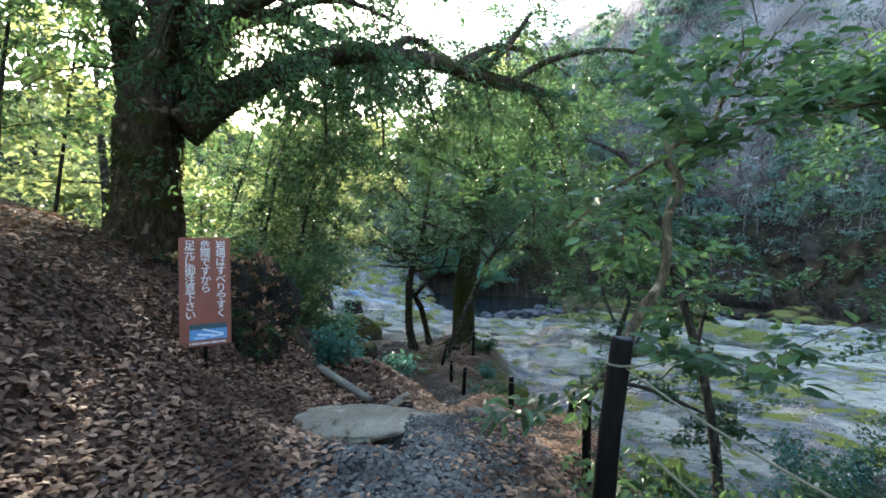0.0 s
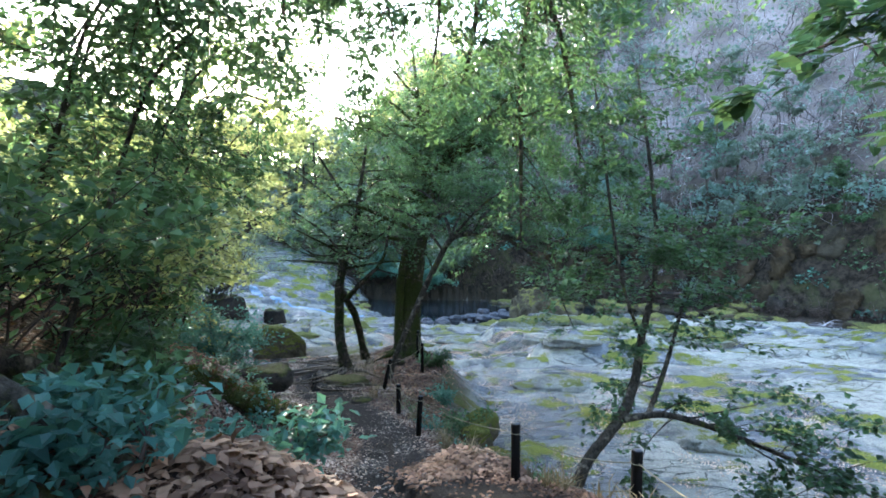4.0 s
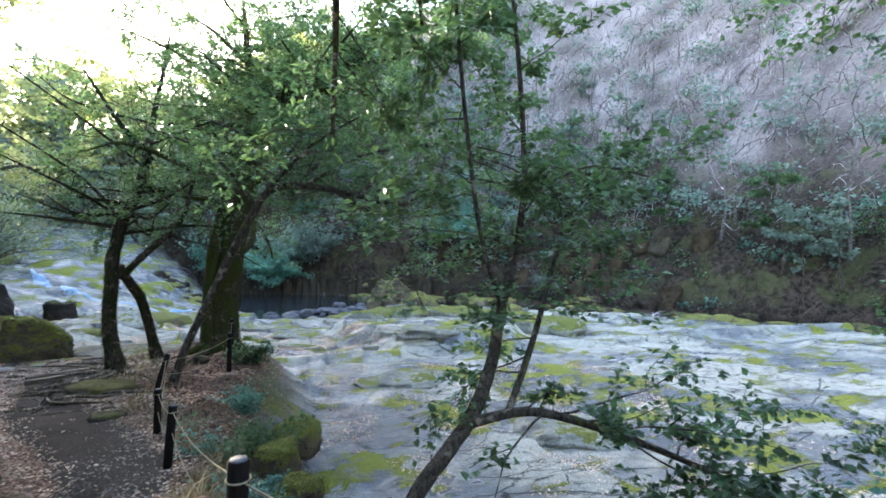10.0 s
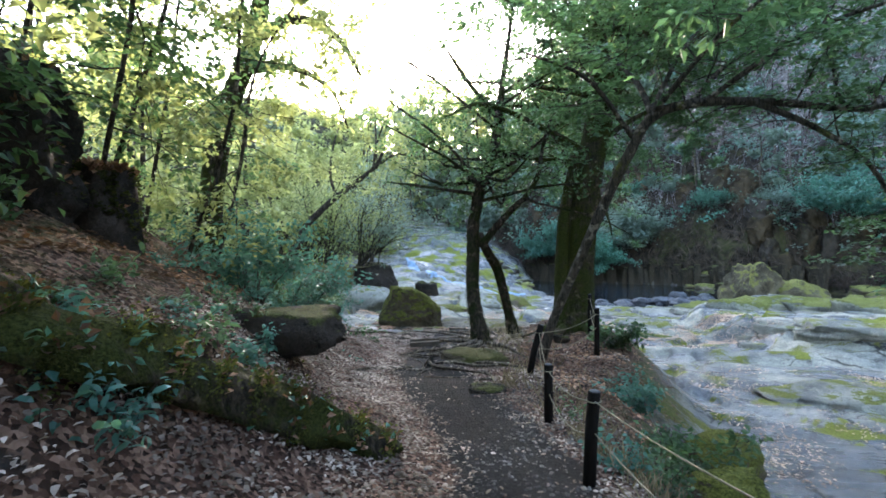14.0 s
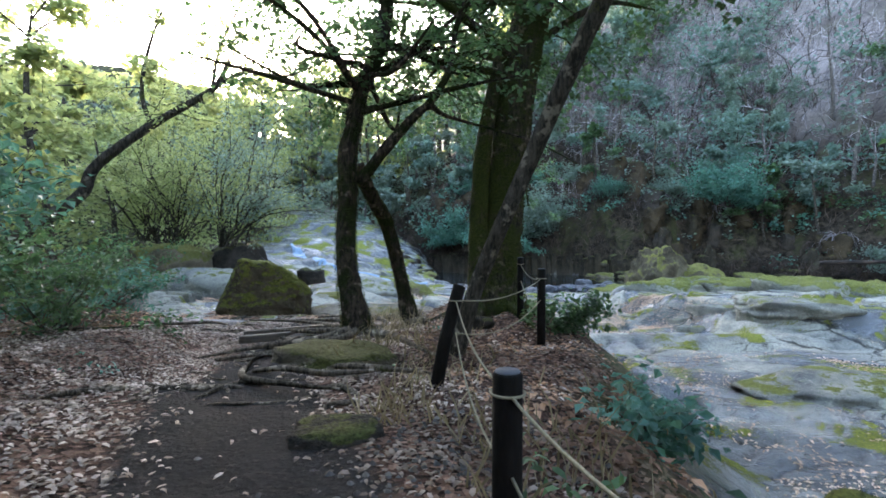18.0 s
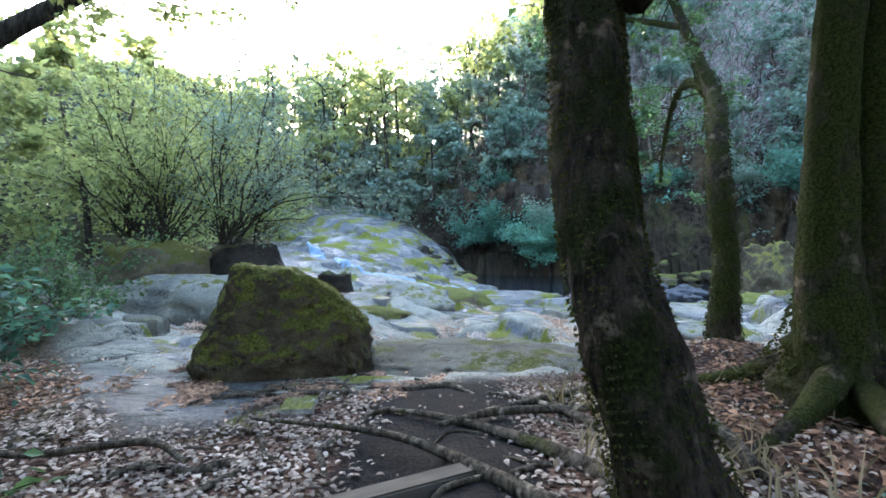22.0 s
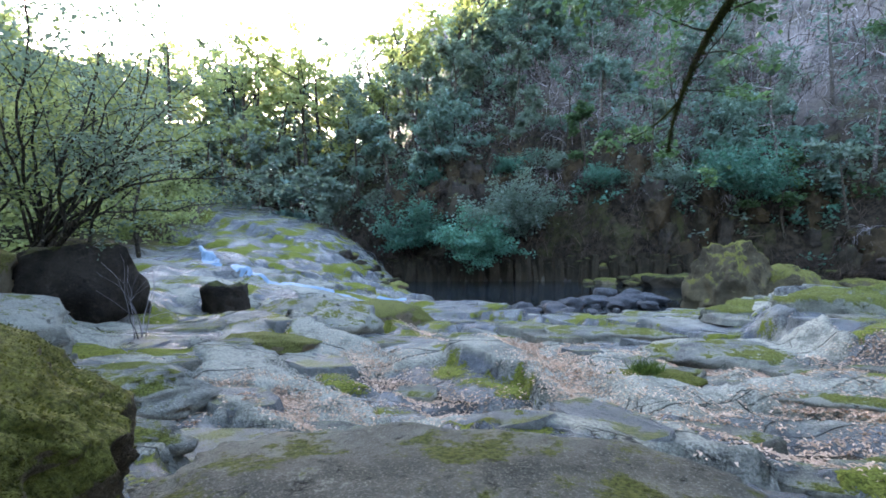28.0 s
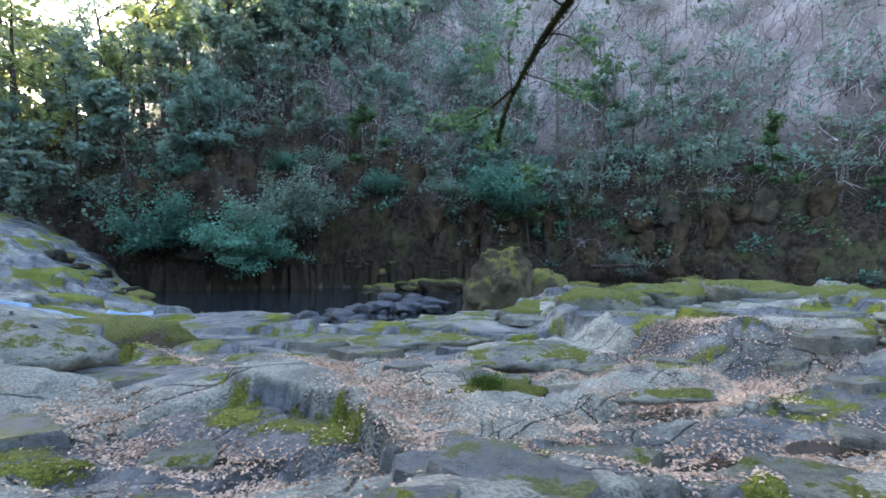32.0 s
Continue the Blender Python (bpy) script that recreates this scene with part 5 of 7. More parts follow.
add_tree("tree", "dark leaning stem holding a flat layered canopy over the stream", [
    [(-0.85, 20.95, -4.3, 0.18), (-0.68, 20.9, -3.75, 0.115), (-0.48, 20.85, -3.1, 0.1), (-0.22, 20.75, -2.45, 0.098), (0.1, 20.65, -1.7, 0.1), (0.5, 20.45, -0.75, 0.102), (0.95, 20.2, 0.22, 0.1), (1.38, 20.05, 0.92, 0.095), (2.2, 20.0, 1.1, 0.085), (3.3, 19.9, 0.98, 0.07), (4.7, 19.8, 0.75, 0.058), (5.6, 19.6, 1.25, 0.04), (6.9, 19.4, 1.7, 0.02)],
    [(3.0, 19.9, 1.0, 0.06), (3.9, 19.9, 0.5, 0.05), (4.7, 19.9, -0.2, 0.04), (5.2, 19.8, -1.45, 0.025), (5.5, 19.8, -2.1, 0.012)],
    [(1.38, 20.05, 0.92, 0.07), (1.1, 20.5, 1.8, 0.05), (0.4, 21.1, 2.6, 0.03), (-0.9, 21.5, 2.9, 0.015)], [(1.4, 20.0, 1.0, 0.06), (2.3, 19.2, 2.0, 0.04), (3.4, 18.4, 2.7, 0.02)], [(2.0, 20.0, 1.1, 0.06), (3.0, 20.9, 2.1, 0.04), (4.7, 21.5, 2.7, 0.02)],
    [(1.1, 20.2, 0.5, 0.05), (0.2, 19.4, 1.5, 0.035), (-0.9, 18.8, 1.9, 0.018)], [(2.2, 20.0, 1.1, 0.05), (3.6, 19.2, 1.9, 0.035), (5.4, 18.6, 2.2, 0.015)], [(1.3, 20.1, 0.9, 0.05), (2.2, 21.2, 2.6, 0.035), (3.2, 22.0, 3.6, 0.012)]],
    BARK, LEAF, 106, start=0.56, every=0.24, length=1.25, levels=1, kids=3, per=11, radius=0.22, size=0.095, flat=0.35, lift=0.35, leaf_flat=0.7)
root_rng = np.random.default_rng(44)
SMALL_ROOTS = []
for k in range(66):
    x, y = (root_rng.uniform(-5.6, -2.0), root_rng.uniform(24.0, 26.4)) if k < 28 else (root_rng.uniform(-3.9, -1.2), root_rng.uniform(19.2, 22.4))
    a, n = root_rng.normal(2.9 if k < 28 else 2.9, 0.5), root_rng.integers(4, 8)
    r0, line = root_rng.uniform(0.025, 0.065), []
    for i in range(n):
        line.append((x, y, z_at(x, y) + r0 * (0.55 if 0 < i < n - 1 else -1.2) - 0.03, r0 * (1 - 0.6 * i / n)))
        a += root_rng.normal(0, 0.55)
        x, y = x + 0.24 * math.cos(a), y + 0.24 * math.sin(a)
    SMALL_ROOTS.append(line)
add_tree("tree", "twin-stemmed tree with flaking mossy bark", [
    [(-2.38, 22.85, -4.45, 0.4), (-2.45, 22.95, -3.95, 0.25), (-2.64, 23.1, -3.2, 0.19), (-2.73, 23.3, -2.6, 0.175), (-2.74, 23.5, -1.7, 0.175), (-2.74, 23.6, -0.9, 0.165), (-2.55, 23.8, 0.2, 0.15), (-2.2, 24, 1.3, 0.13), (-1.95, 24.1, 3.2, 0.09), (-1.7, 24.2, 5, 0.05), (-1.5, 24.2, 6.6, 0.012)],
    [(-1.78, 25.15, -4.5, 0.24), (-1.93, 25.05, -3.7, 0.145), (-2.1, 24.85, -2.85, 0.13), (-2.25, 24.6, -2.2, 0.13), (-2.45, 24.15, -1.7, 0.12), (-2.62, 23.75, -1.2, 0.11)],
    [(-2.53, 23.51, -1.53, 0.110), (-2.15, 23.41, -1.09, 0.100), (-1.76, 23.32, -0.68, 0.090), (-1.28, 23.22, -0.28, 0.065), (-0.91, 23.56, -0.38, 0.030), (0.53, 23.71, -0.77, 0.018), (1.37, 23.64, -1.22, 0.008)],
    [(-1.28, 23.22, -0.28, 0.070), (-0.93, 23.52, 0.42, 0.055), (-0.78, 23.82, 1.42, 0.040), (-0.38, 24.02, 2.52, 0.020)],
    [(-1.95, 24, 2.0, 0.1), (-2.9, 24.2, 3.2, 0.06), (-3.8, 24.4, 4.6, 0.03)], [(-2.3, 23.8, 0.5, 0.05), (-1.4, 23.6, 0.9, 0.035), (-0.4, 23.4, 1.7, 0.02)]],
    BARK_TWIN, LEAF, 107, root_bark=BARK_ROOT, start=0.72, every=0.5, length=0.9, levels=1, kids=2, per=4, radius=0.2, size=0.09, lumpy=0.16, sides=24, moss=16000, moss_size=0.02, moss_top=0.6, clean=(1, 2), auto=(22, 0.5, 3.2, 0.6),
    roots=[[(-2.5, 22.7, -4.05, 0.13), (-2.9, 22.0, -4.06, 0.09), (-3.3, 21.4, -4.0, 0.06), (-4.0, 20.9, -4.06, 0.02)], [(-2.4, 22.6, -4.05, 0.12), (-2.4, 21.8, -3.98, 0.09), (-2.9, 21.2, -4.0, 0.06), (-3.6, 20.6, -4.0, 0.03)],
           [(-2.2, 22.7, -4.1, 0.12), (-1.7, 22.1, -4.0, 0.09), (-1.3, 21.3, -3.95, 0.05), (-0.9, 20.5, -3.9, 0.02)], [(-2.7, 22.9, -4.1, 0.11), (-3.4, 23.0, -4.13, 0.07), (-4.1, 23.4, -4.2, 0.04), (-4.9, 23.3, -4.2, 0.02)],
           [(-2.6, 23.0, -4.1, 0.12), (-3.2, 23.8, -4.18, 0.08), (-4.0, 24.5, -4.24, 0.05), (-5.2, 24.8, -4.27, 0.02)], [(-2.3, 23.2, -4.15, 0.12), (-2.7, 24.1, -4.2, 0.09), (-3.6, 25.0, -4.3, 0.05), (-4.6, 25.4, -4.36, 0.02)],
           [(-2.2, 23.1, -4.15, 0.11), (-2.2, 24.3, -4.22, 0.08), (-2.6, 25.3, -4.3, 0.05), (-3.2, 26.0, -4.4, 0.02)], [(-1.7, 23.8, -4.1, 0.1), (-1.5, 24.8, -4.2, 0.07), (-1.9, 25.8, -4.3, 0.03)],
           [(-2.1, 20.3, -3.97, 0.05), (-1.7, 19.9, -3.86, 0.06), (-1.2, 19.6, -3.8, 0.04), (-0.9, 19.5, -3.8, 0.02)], [(-3.1, 20.3, -4.0, 0.05), (-2.8, 19.7, -3.93, 0.055), (-2.2, 19.4, -3.89, 0.04), (-1.7, 19.2, -3.86, 0.02)],
           [(-2.9, 20.1, -3.98, 0.03), (-2.5, 19.95, -3.9, 0.05), (-2.0, 19.7, -3.87, 0.05), (-1.5, 19.7, -3.84, 0.03)], [(-5.2, 23.9, -4.2, 0.03), (-5.7, 24.2, -4.22, 0.05), (-6.4, 23.9, -4.2, 0.04), (-7.2, 24.2, -4.2, 0.02)],
           [(-3.0, 25.3, -4.3, 0.06), (-2.2, 25.9, -4.33, 0.07), (-1.5, 26.4, -4.35, 0.04)], [(-3.6, 24.7, -4.24, 0.03), (-3.1, 25.1, -4.27, 0.06), (-2.4, 25.2, -4.27, 0.05), (-1.6, 25.5, -4.3, 0.02)]] + SMALL_ROOTS)
add_tree("tree", "great moss-covered tree with spreading roots at the bank", [
    [(0.0, 25.4, -4.4, 0.9), (0.08, 25.4, -3.7, 0.55), (0.15, 25.4, -2.8, 0.42), (0.25, 25.4, -1.2, 0.375), (0.48, 25.4, 0.8, 0.37), (0.95, 25.4, 2.8, 0.34), (2.0, 25.5, 4.8, 0.3), (3.4, 25.6, 6.4, 0.22), (5.2, 25.8, 8.2, 0.14)],
    [(0.9, 25.4, 2.8, 0.26), (0.8, 25.8, 5, 0.18), (0.5, 26.1, 7.4, 0.09), (0.3, 26.3, 9.6, 0.015)], [(0.7, 26, 6, 0.08), (-0.8, 26.5, 7.4, 0.05), (-2.4, 27, 8, 0.015)], [(0.6, 26, 6.6, 0.08), (1.8, 26.8, 7.6, 0.05), (3, 27, 8.4, 0.015)], [(0.5, 26.1, 7.4, 0.06), (-0.8, 25.2, 8.6, 0.04), (-1.8, 24.6, 9.4, 0.01)], [(0.9, 25.6, 4.2, 0.1), (-1.2, 25.0, 5.6, 0.06), (-3.4, 24.6, 6.2, 0.015)], [(2.0, 25.5, 4.7, 0.18), (3.6, 25.0, 5.3, 0.14), (5.0, 24.6, 5.0, 0.09), (5.9, 24.5, 4.2, 0.04)],
    [(-0.3, 25.1, -4.2, 0.3), (-0.35, 25.2, -2.6, 0.2), (-0.25, 25.2, -0.6, 0.16), (0.1, 25.3, 1.2, 0.14)], [(0.8, 26, 4.5, 0.1), (0.2, 28.5, 4.6, 0.07), (-0.6, 31, 3.8, 0.05), (-1.3, 33.5, 2.7, 0.02)]],
    BARK_MOSS, LEAF, 108, start=0.7, every=0.36, length=1.6, levels=1, kids=3, per=11, radius=0.28, size=0.11, droop=0.3, lumpy=0.12, sides=26, moss=9000, moss_top=0.6, clean=(7,), auto=(26, 0.48, 4.6, 0.4),
    roots=[[(-0.4, 25.0, -3.88, 0.225), (-0.9, 24.6, -4.06, 0.150), (-1.4, 24.3, -4.21, 0.090), (-2.0, 24.0, -4.31, 0.038)], [(-0.3, 24.8, -3.98, 0.210), (-0.6, 24.0, -4.11, 0.150), (-0.9, 23.2, -4.16, 0.075), (-1.1, 22.7, -4.21, 0.038)],
           [(0.3, 24.8, -3.98, 0.195), (0.5, 24.0, -4.06, 0.120), (0.6, 23.3, -4.16, 0.045)], [(-0.4, 25.6, -3.98, 0.195), (-1.0, 26.0, -4.26, 0.112), (-1.7, 26.5, -4.46, 0.045)], [(0.6, 25.3, -3.98, 0.195), (1.2, 25.0, -4.46, 0.120), (1.7, 24.8, -4.96, 0.045)]])
add_tree("tree", "thin moss-sleeved tree bending out over the bedrock", [
    [(-0.07, 27.4, -4.7, 0.28), (-0.07, 27.4, -3.9, 0.19), (-0.02, 27.45, -3.0, 0.15), (0.0, 27.7, -2.05, 0.15), (0.3, 28.4, -1.15, 0.15), (0.8, 29.5, -0.35, 0.14), (0.95, 30.5, 0.7, 0.12), (0.9, 32, 3.0, 0.08)],
    [(0.8, 29.6, -0.3, 0.08), (1.0, 30.6, 0.25, 0.075), (1.1, 31.6, 0.45, 0.065), (1.4, 33, 0.1, 0.05), (1.75, 34.3, -0.6, 0.03), (1.9, 34.8, -1.2, 0.012)], [(1.65, 34.0, -0.4, 0.03), (1.5, 34.6, -0.7, 0.02), (1.2, 35.1, -0.9, 0.008)],
    [(0.95, 31, 1.5, 0.07), (-0.2, 32.5, 2.4, 0.05), (-1.6, 33.6, 2.6, 0.02)]],
    BARK_MOSS, LEAF, 109, start=0.85, every=0.45, length=1.0, levels=1, kids=2, per=9, radius=0.22, size=0.1, lumpy=0.12, sides=16, moss=4000, moss_top=0.95,
    roots=[[(-0.1, 27.3, -4.2, 0.12), (-0.6, 26.9, -4.4, 0.08), (-1.1, 26.7, -4.5, 0.04)], [(0.0, 27.3, -4.2, 0.12), (0.3, 26.7, -4.5, 0.08), (0.7, 26.3, -4.8, 0.04)]])
add_tree("tree", "leaning tree over the vase-shaped shrub on the shaded bank", [
    [(-11.07, 25.02, -3.81, 0.300), (-10.47, 25.02, -2.51, 0.170), (-10.20, 25.32, -2.13, 0.140), (-9.77, 25.89, -1.46, 0.130), (-9.59, 26.11, -0.77, 0.120), (-8.72, 26.85, 0.36, 0.100), (-7.49, 27.55, 1.47, 0.080), (-7.01, 27.58, 2.27, 0.050)],
    [(-7.49, 27.55, 1.47, 0.060), (-6.59, 27.65, 1.97, 0.045), (-5.49, 27.75, 1.87, 0.030), (-4.29, 27.85, 2.37, 0.012)], [(-8.72, 26.85, 0.36, 0.060), (-9.02, 26.95, 1.26, 0.050), (-8.92, 27.15, 2.56, 0.035), (-8.42, 27.25, 3.96, 0.012)], [(-7.49, 27.55, 1.47, 0.050), (-7.29, 27.65, 2.67, 0.035), (-6.69, 27.85, 4.07, 0.012)]],
    BARK, LEAF_SUN_TINT, 110, start=0.62, every=0.4, length=1.3, levels=1, kids=3, per=8, radius=0.24, size=0.1, lift=0.1)
add_tree("tree", "bright-leaved gnarled tree behind the outcrop", [
    [(-8.9, 20.3, -1.6, 0.36), (-8.7, 20.4, 0.3, 0.27), (-8.3, 20.6, 2.2, 0.24), (-7.8, 20.9, 4.0, 0.22), (-7.3, 21.2, 7.5, 0.14)],
    [(-7.9, 20.9, 3.8, 0.15), (-6.9, 21.4, 4.4, 0.12), (-6.0, 21.8, 4.0, 0.09), (-5.4, 22, 3.0, 0.04)], [(-8.0, 20.8, 3.0, 0.11), (-7.0, 21.2, 3.1, 0.09), (-6.1, 21.6, 2.6, 0.05), (-5.7, 21.8, 1.6, 0.02)], [(-7.6, 21, 5, 0.1), (-6, 21.6, 6, 0.06), (-4.4, 22.3, 5.6, 0.03)]],
    BARK_MOSS, LEAF_SUN_TINT, 111, start=0.5, every=0.45, length=1.2, levels=1, kids=3, per=8, radius=0.25, size=0.1)

# saplings on the bank above the outcrop
for k, (x, y, h, lx, ly) in enumerate(((-5.9, 15.0, 4.6, 0.25, 0.1), (-6.8, 15.8, 5.2, 0.35, 0.2), (-6.3, 16.9, 5.0, 0.45, 0.0), (-7.7, 17.4, 5.5, 0.2, 0.1), (-7.0, 12.4, 5.0, 0.3, 0.3), (-5.8, 11.2, 4.6, 0.35, 0.2),
                                       (-4.9, 9.9, 4.2, 0.3, 0.2), (-3.9, 9.4, 3.6, 0.25, 0.3), (-5.8, 8.6, 4.8, 0.1, 0.1), (-6.7, 6.4, 4.6, 0.0, 0.1), (-6.6, 4.6, 4.8, 0.1, 0.0), (-5.0, 12.9, 4.0, 0.3, 0.3), (-4.4, 11.3, 3.6, 0.2, 0.2), (-7.2, 14.8, 4.6, 0.3, 0.1), (-6.4, 17.6, 4.2, 0.3, 0.1), (-8.4, 19.0, 4.6, 0.3, 0.15), (-6.5, 2.6, 4.8, 0.0, 0.1), (-8.2, 9.0, 5.5, 0.1, 0.1))):
    z, h = z_at(x, y), h * (1.5 if y > 9 else 1.15)
    # Most beyond y 13 take the leaf with sunlight in its colour.
    add_tree("sapling", "thin-stemmed evergreen sapling on the leafy bank", [[(x, y, z - 0.3, 0.034), (x + 0.3 * lx * h, y + 0.2 * ly * h, z + 0.3 * h, 0.03), (x + 0.45 * lx * h, y + 0.6 * ly * h, z + 0.62 * h, 0.022), (x + 1.2 * lx * h, y + ly * h, z + 0.92 * h, 0.01)]],
             BARK, LEAF_SUN_TINT if k % 3 and y > 13 else LEAF, 130 + k, start=0.2, every=0.26, length=1.2, levels=1, kids=3, per=9, radius=0.26, size=0.11, width=0.3, sides=8, group="saplings on the bank", droop=0.3)

# ---- thickets ----
for k, (x, y, h, sp, leaf, st, per) in enumerate(((-4.0, 8.9, 2.2, 0.7, LEAF, 14, 9), (-3.6, 7.7, 1.4, 0.6, LEAF, 12, 9), (-2.1, 7.0, 0.3, 0.8, LEAF_TEAL, 9, 6), (-1.5, 8.4, 0.5, 0.8, LEAF_TEAL, 9, 6), (-2.4, 7.6, 0.5, 0.9, LEAF, 9, 6), (-4.6, 10.6, 2.8, 0.6, LEAF_SUN_TINT, 14, 9), (-3.9, 10.6, 1.0, 0.7, LEAF, 10, 8),
                                                 (-5.3, 17.3, 1.2, 0.75, LEAF_TEAL, 14, 10), (-5.5, 18.6, 1.6, 0.8, LEAF_TEAL, 12, 9), (-6.6, 20.0, 1.9, 0.7, LEAF, 12, 10), (-7.3, 22.3, 1.7, 0.8, LEAF, 12, 10), (-8.6, 24.2, 1.6, 0.9, LEAF_TEAL, 12, 10),
                                                 (1.5, 3.6, 1.2, 0.7, LEAF, 10, 8), (1.9, 4.6, 1.3, 0.8, LEAF_SUN_TINT, 10, 8), (1.2, 2.1, 0.6, 0.8, LEAF, 6, 6), (2.6, 2.8, 1.6, 0.8, LEAF, 10, 9), (2.2, 1.2, 1.0, 0.8, LEAF, 8, 8), (4.2, 9.6, 1.1, 0.9, LEAF_TEAL, 10, 8), (5.4, 9.0, 1.5, 0.9, LEAF_TEAL, 12, 9),
                                                 (6.2, 10.4, 1.2, 0.9, LEAF_TEAL, 12, 9), (3.6, 7.6, 1.1, 0.8, LEAF, 8, 8), (7.4, 9.8, 1.4, 0.9, LEAF_TEAL, 12, 9), (7.6, 8.2, 1.4, 0.9, LEAF, 14, 10), (9.4, 8.4, 1.8, 0.8, LEAF, 14, 10), (9.9, 10.2, 2.0, 0.8, LEAF, 12, 9), (10.6, 7.4, 3.0, 0.6, LEAF, 14, 10), (2.3, 14.2, 0.8, 0.9, LEAF, 8, 7), (1.3, 17.5, 0.7, 0.9, LEAF, 8, 7),
                                                 (0.9, 19.2, 0.7, 0.9, LEAF_TEAL, 8, 7), (0.8, 22.9, 0.8, 0.9, LEAF, 8, 7), (-11.2, 28.5, 1.6, 0.9, LEAF, 12, 9), (-12.5, 31.0, 1.8, 0.9, LEAF, 12, 9))):
    add_bush("shrub", "dense dark evergreen shrub on the bank" if leaf is LEAF else "shrub of withered brown leaves" if leaf is LEAF_DRY else "blue-green glossy shrub on the bank" if leaf is LEAF_TEAL else "light green shrub beside the fence",
             (x, y, z_at(x, y)), st, h, sp, leaf, 200 + k, per=per, radius=0.15, size=0.1, group="shrubs of the bank", width=0.32)

for k, (x, y) in enumerate(((-3.17, 12.5), (-3.0, 12.65), (-3.44, 12.78), (-3.36, 13.88), (-3.25, 14.38), (-3.71, 15.36), (-4.11, 13.74), (-2.84, 12.77), (-3.01, 13.3), (-3.97, 15.1), (-4.4, 16.4), (-3.6, 14.1), (-2.6, 9.4), (-2.3, 8.2), (-1.9, 6.9), (-2.6, 7.3), (-2.9, 6.5))):
    add_bush("undergrowth_plant", "low blue-green leafy plant on the bank", (x, y, z_at(x, y)), 7, 0.3 + 0.05 * (k % 4), 1.0, LEAF_TEAL if k % 3 else LEAF, 260 + k, levels=0, per=6, radius=0.07, size=0.085, group="low plants of the bank", r0=0.004, width=0.2, rounded=True)

# low plants: small ferny clumps
for k in range(46):
    y = rng.uniform(5, 24)
    wx = np.interp(y, [p[1] for p in WAY], [p[0] for p in WAY])
    x = wx - rng.uniform(1.5, 5.0) if k % 3 else wx + rng.uniform(1.2, 2.6)
    add_bush("undergrowth_plant", "low leafy plant in the litter", (x, y, z_at(x, y)), 5, rng.uniform(0.2, 0.42), 1.1, LEAF_TEAL if k % 2 else LEAF, 300 + k, levels=0, per=5, radius=0.07, size=0.075, group="low plants of the bank", r0=0.004, width=0.2, rounded=True)

# weeds and ferns on the edge of the stream bank
bank_rng = np.random.default_rng(88)
for k in range(26):
    y = bank_rng.uniform(10.5, 16.5)
    x = np.interp(y, [p[1] for p in WAY], [p[0] for p in WAY]) + bank_rng.uniform(1.25, 2.9)
    add_bush("bank_plant", "low dull-green weed on the edge of the stream bank", (x, y, z_at(x, y)), 8, bank_rng.uniform(0.3, 0.6), 0.9, (LEAF, LEAF_TEAL, LEAF)[k % 3], 350 + k, levels=0, per=9, radius=0.1, size=0.07, group="weeds of the stream bank", r0=0.004, width=0.26, rounded=True)

# vase-shaped shrub on the rocks by the stream
add_bush("vase_shrub", "tall vase-shaped shrub with bare dark stems", (-13.2, 39.0, -2.9), 22, 6.2, 0.42, LEAF_GREY_HAZE, 400, bark=BARK, per=14, radius=0.32, size=0.12, levels=1, kids=4, lean=(0.42, -0.1), r0=0.05, flat=0.4)
add_bush("vase_shrub", "tall vase-shaped shrub with bare dark stems", (-15.8, 38.6, -2.8), 22, 6.2, 0.5, LEAF_SUN_TINT, 401, bark=BARK, per=13, radius=0.32, size=0.12, levels=1, kids=4, lean=(0.25, -0.1), r0=0.045, flat=0.4)
add_bush("vase_shrub", "tall vase-shaped shrub with bare dark stems", (-18.2, 40.4, -2.6), 20, 6.5, 0.6, LEAF_SUN_TINT, 403, bark=BARK, per=13, radius=0.32, size=0.12, levels=1, kids=3, lean=(0.1, -0.1), r0=0.045, flat=0.4)
add_bush("dead_twig_shrub", "pale bare twigs beside the dark rock", (-9.6, 37.0, z_at(-9.6, 37.0)), 5, 1.7, 0.4, LEAF, 402, bark=TWIG_PALE_HAZE, bare=True, levels=1, kids=3, r0=0.014)

# far-bank shrubs over the pool
LEAF_SEA = leaf_mat("sea_green_leaf", (0.05, 0.15, 0.12), (0.17, 0.38, 0.31), 0.4)
add_bush("shrub", "bright blue-green shrub hanging over the pool", (2.6, 66.2, -4.4), 26, 3.6, 1.1, LEAF_SEA, 410, per=26, radius=0.42, size=0.22, levels=1, kids=3, lean=(0, -0.5), r0=0.03, flat=0.45)
add_bush("shrub", "grey-green shrub above the pool", (5.5, 67.6, -2.6), 26, 5.0, 0.9, LEAF_GREY_HAZE, 411, per=22, radius=0.5, size=0.24, levels=1, kids=3, lean=(0, -0.3), r0=0.03)
add_bush("shrub", "blue-green shrub on the far bank", (-2.5, 69.6, -3.8), 18, 4.2, 0.8, LEAF_TEAL, 412, per=18, radius=0.5, size=0.24, levels=1, kids=3, r0=0.03)
add_bush("shrub", "blue-green shrub on the far bank", (24.5, 61.5, 0.5), 16, 4.5, 1.0, LEAF_TEAL, 413, per=18, radius=0.5, size=0.24, levels=1, kids=3, r0=0.03, lean=(-0.2, -0.4))
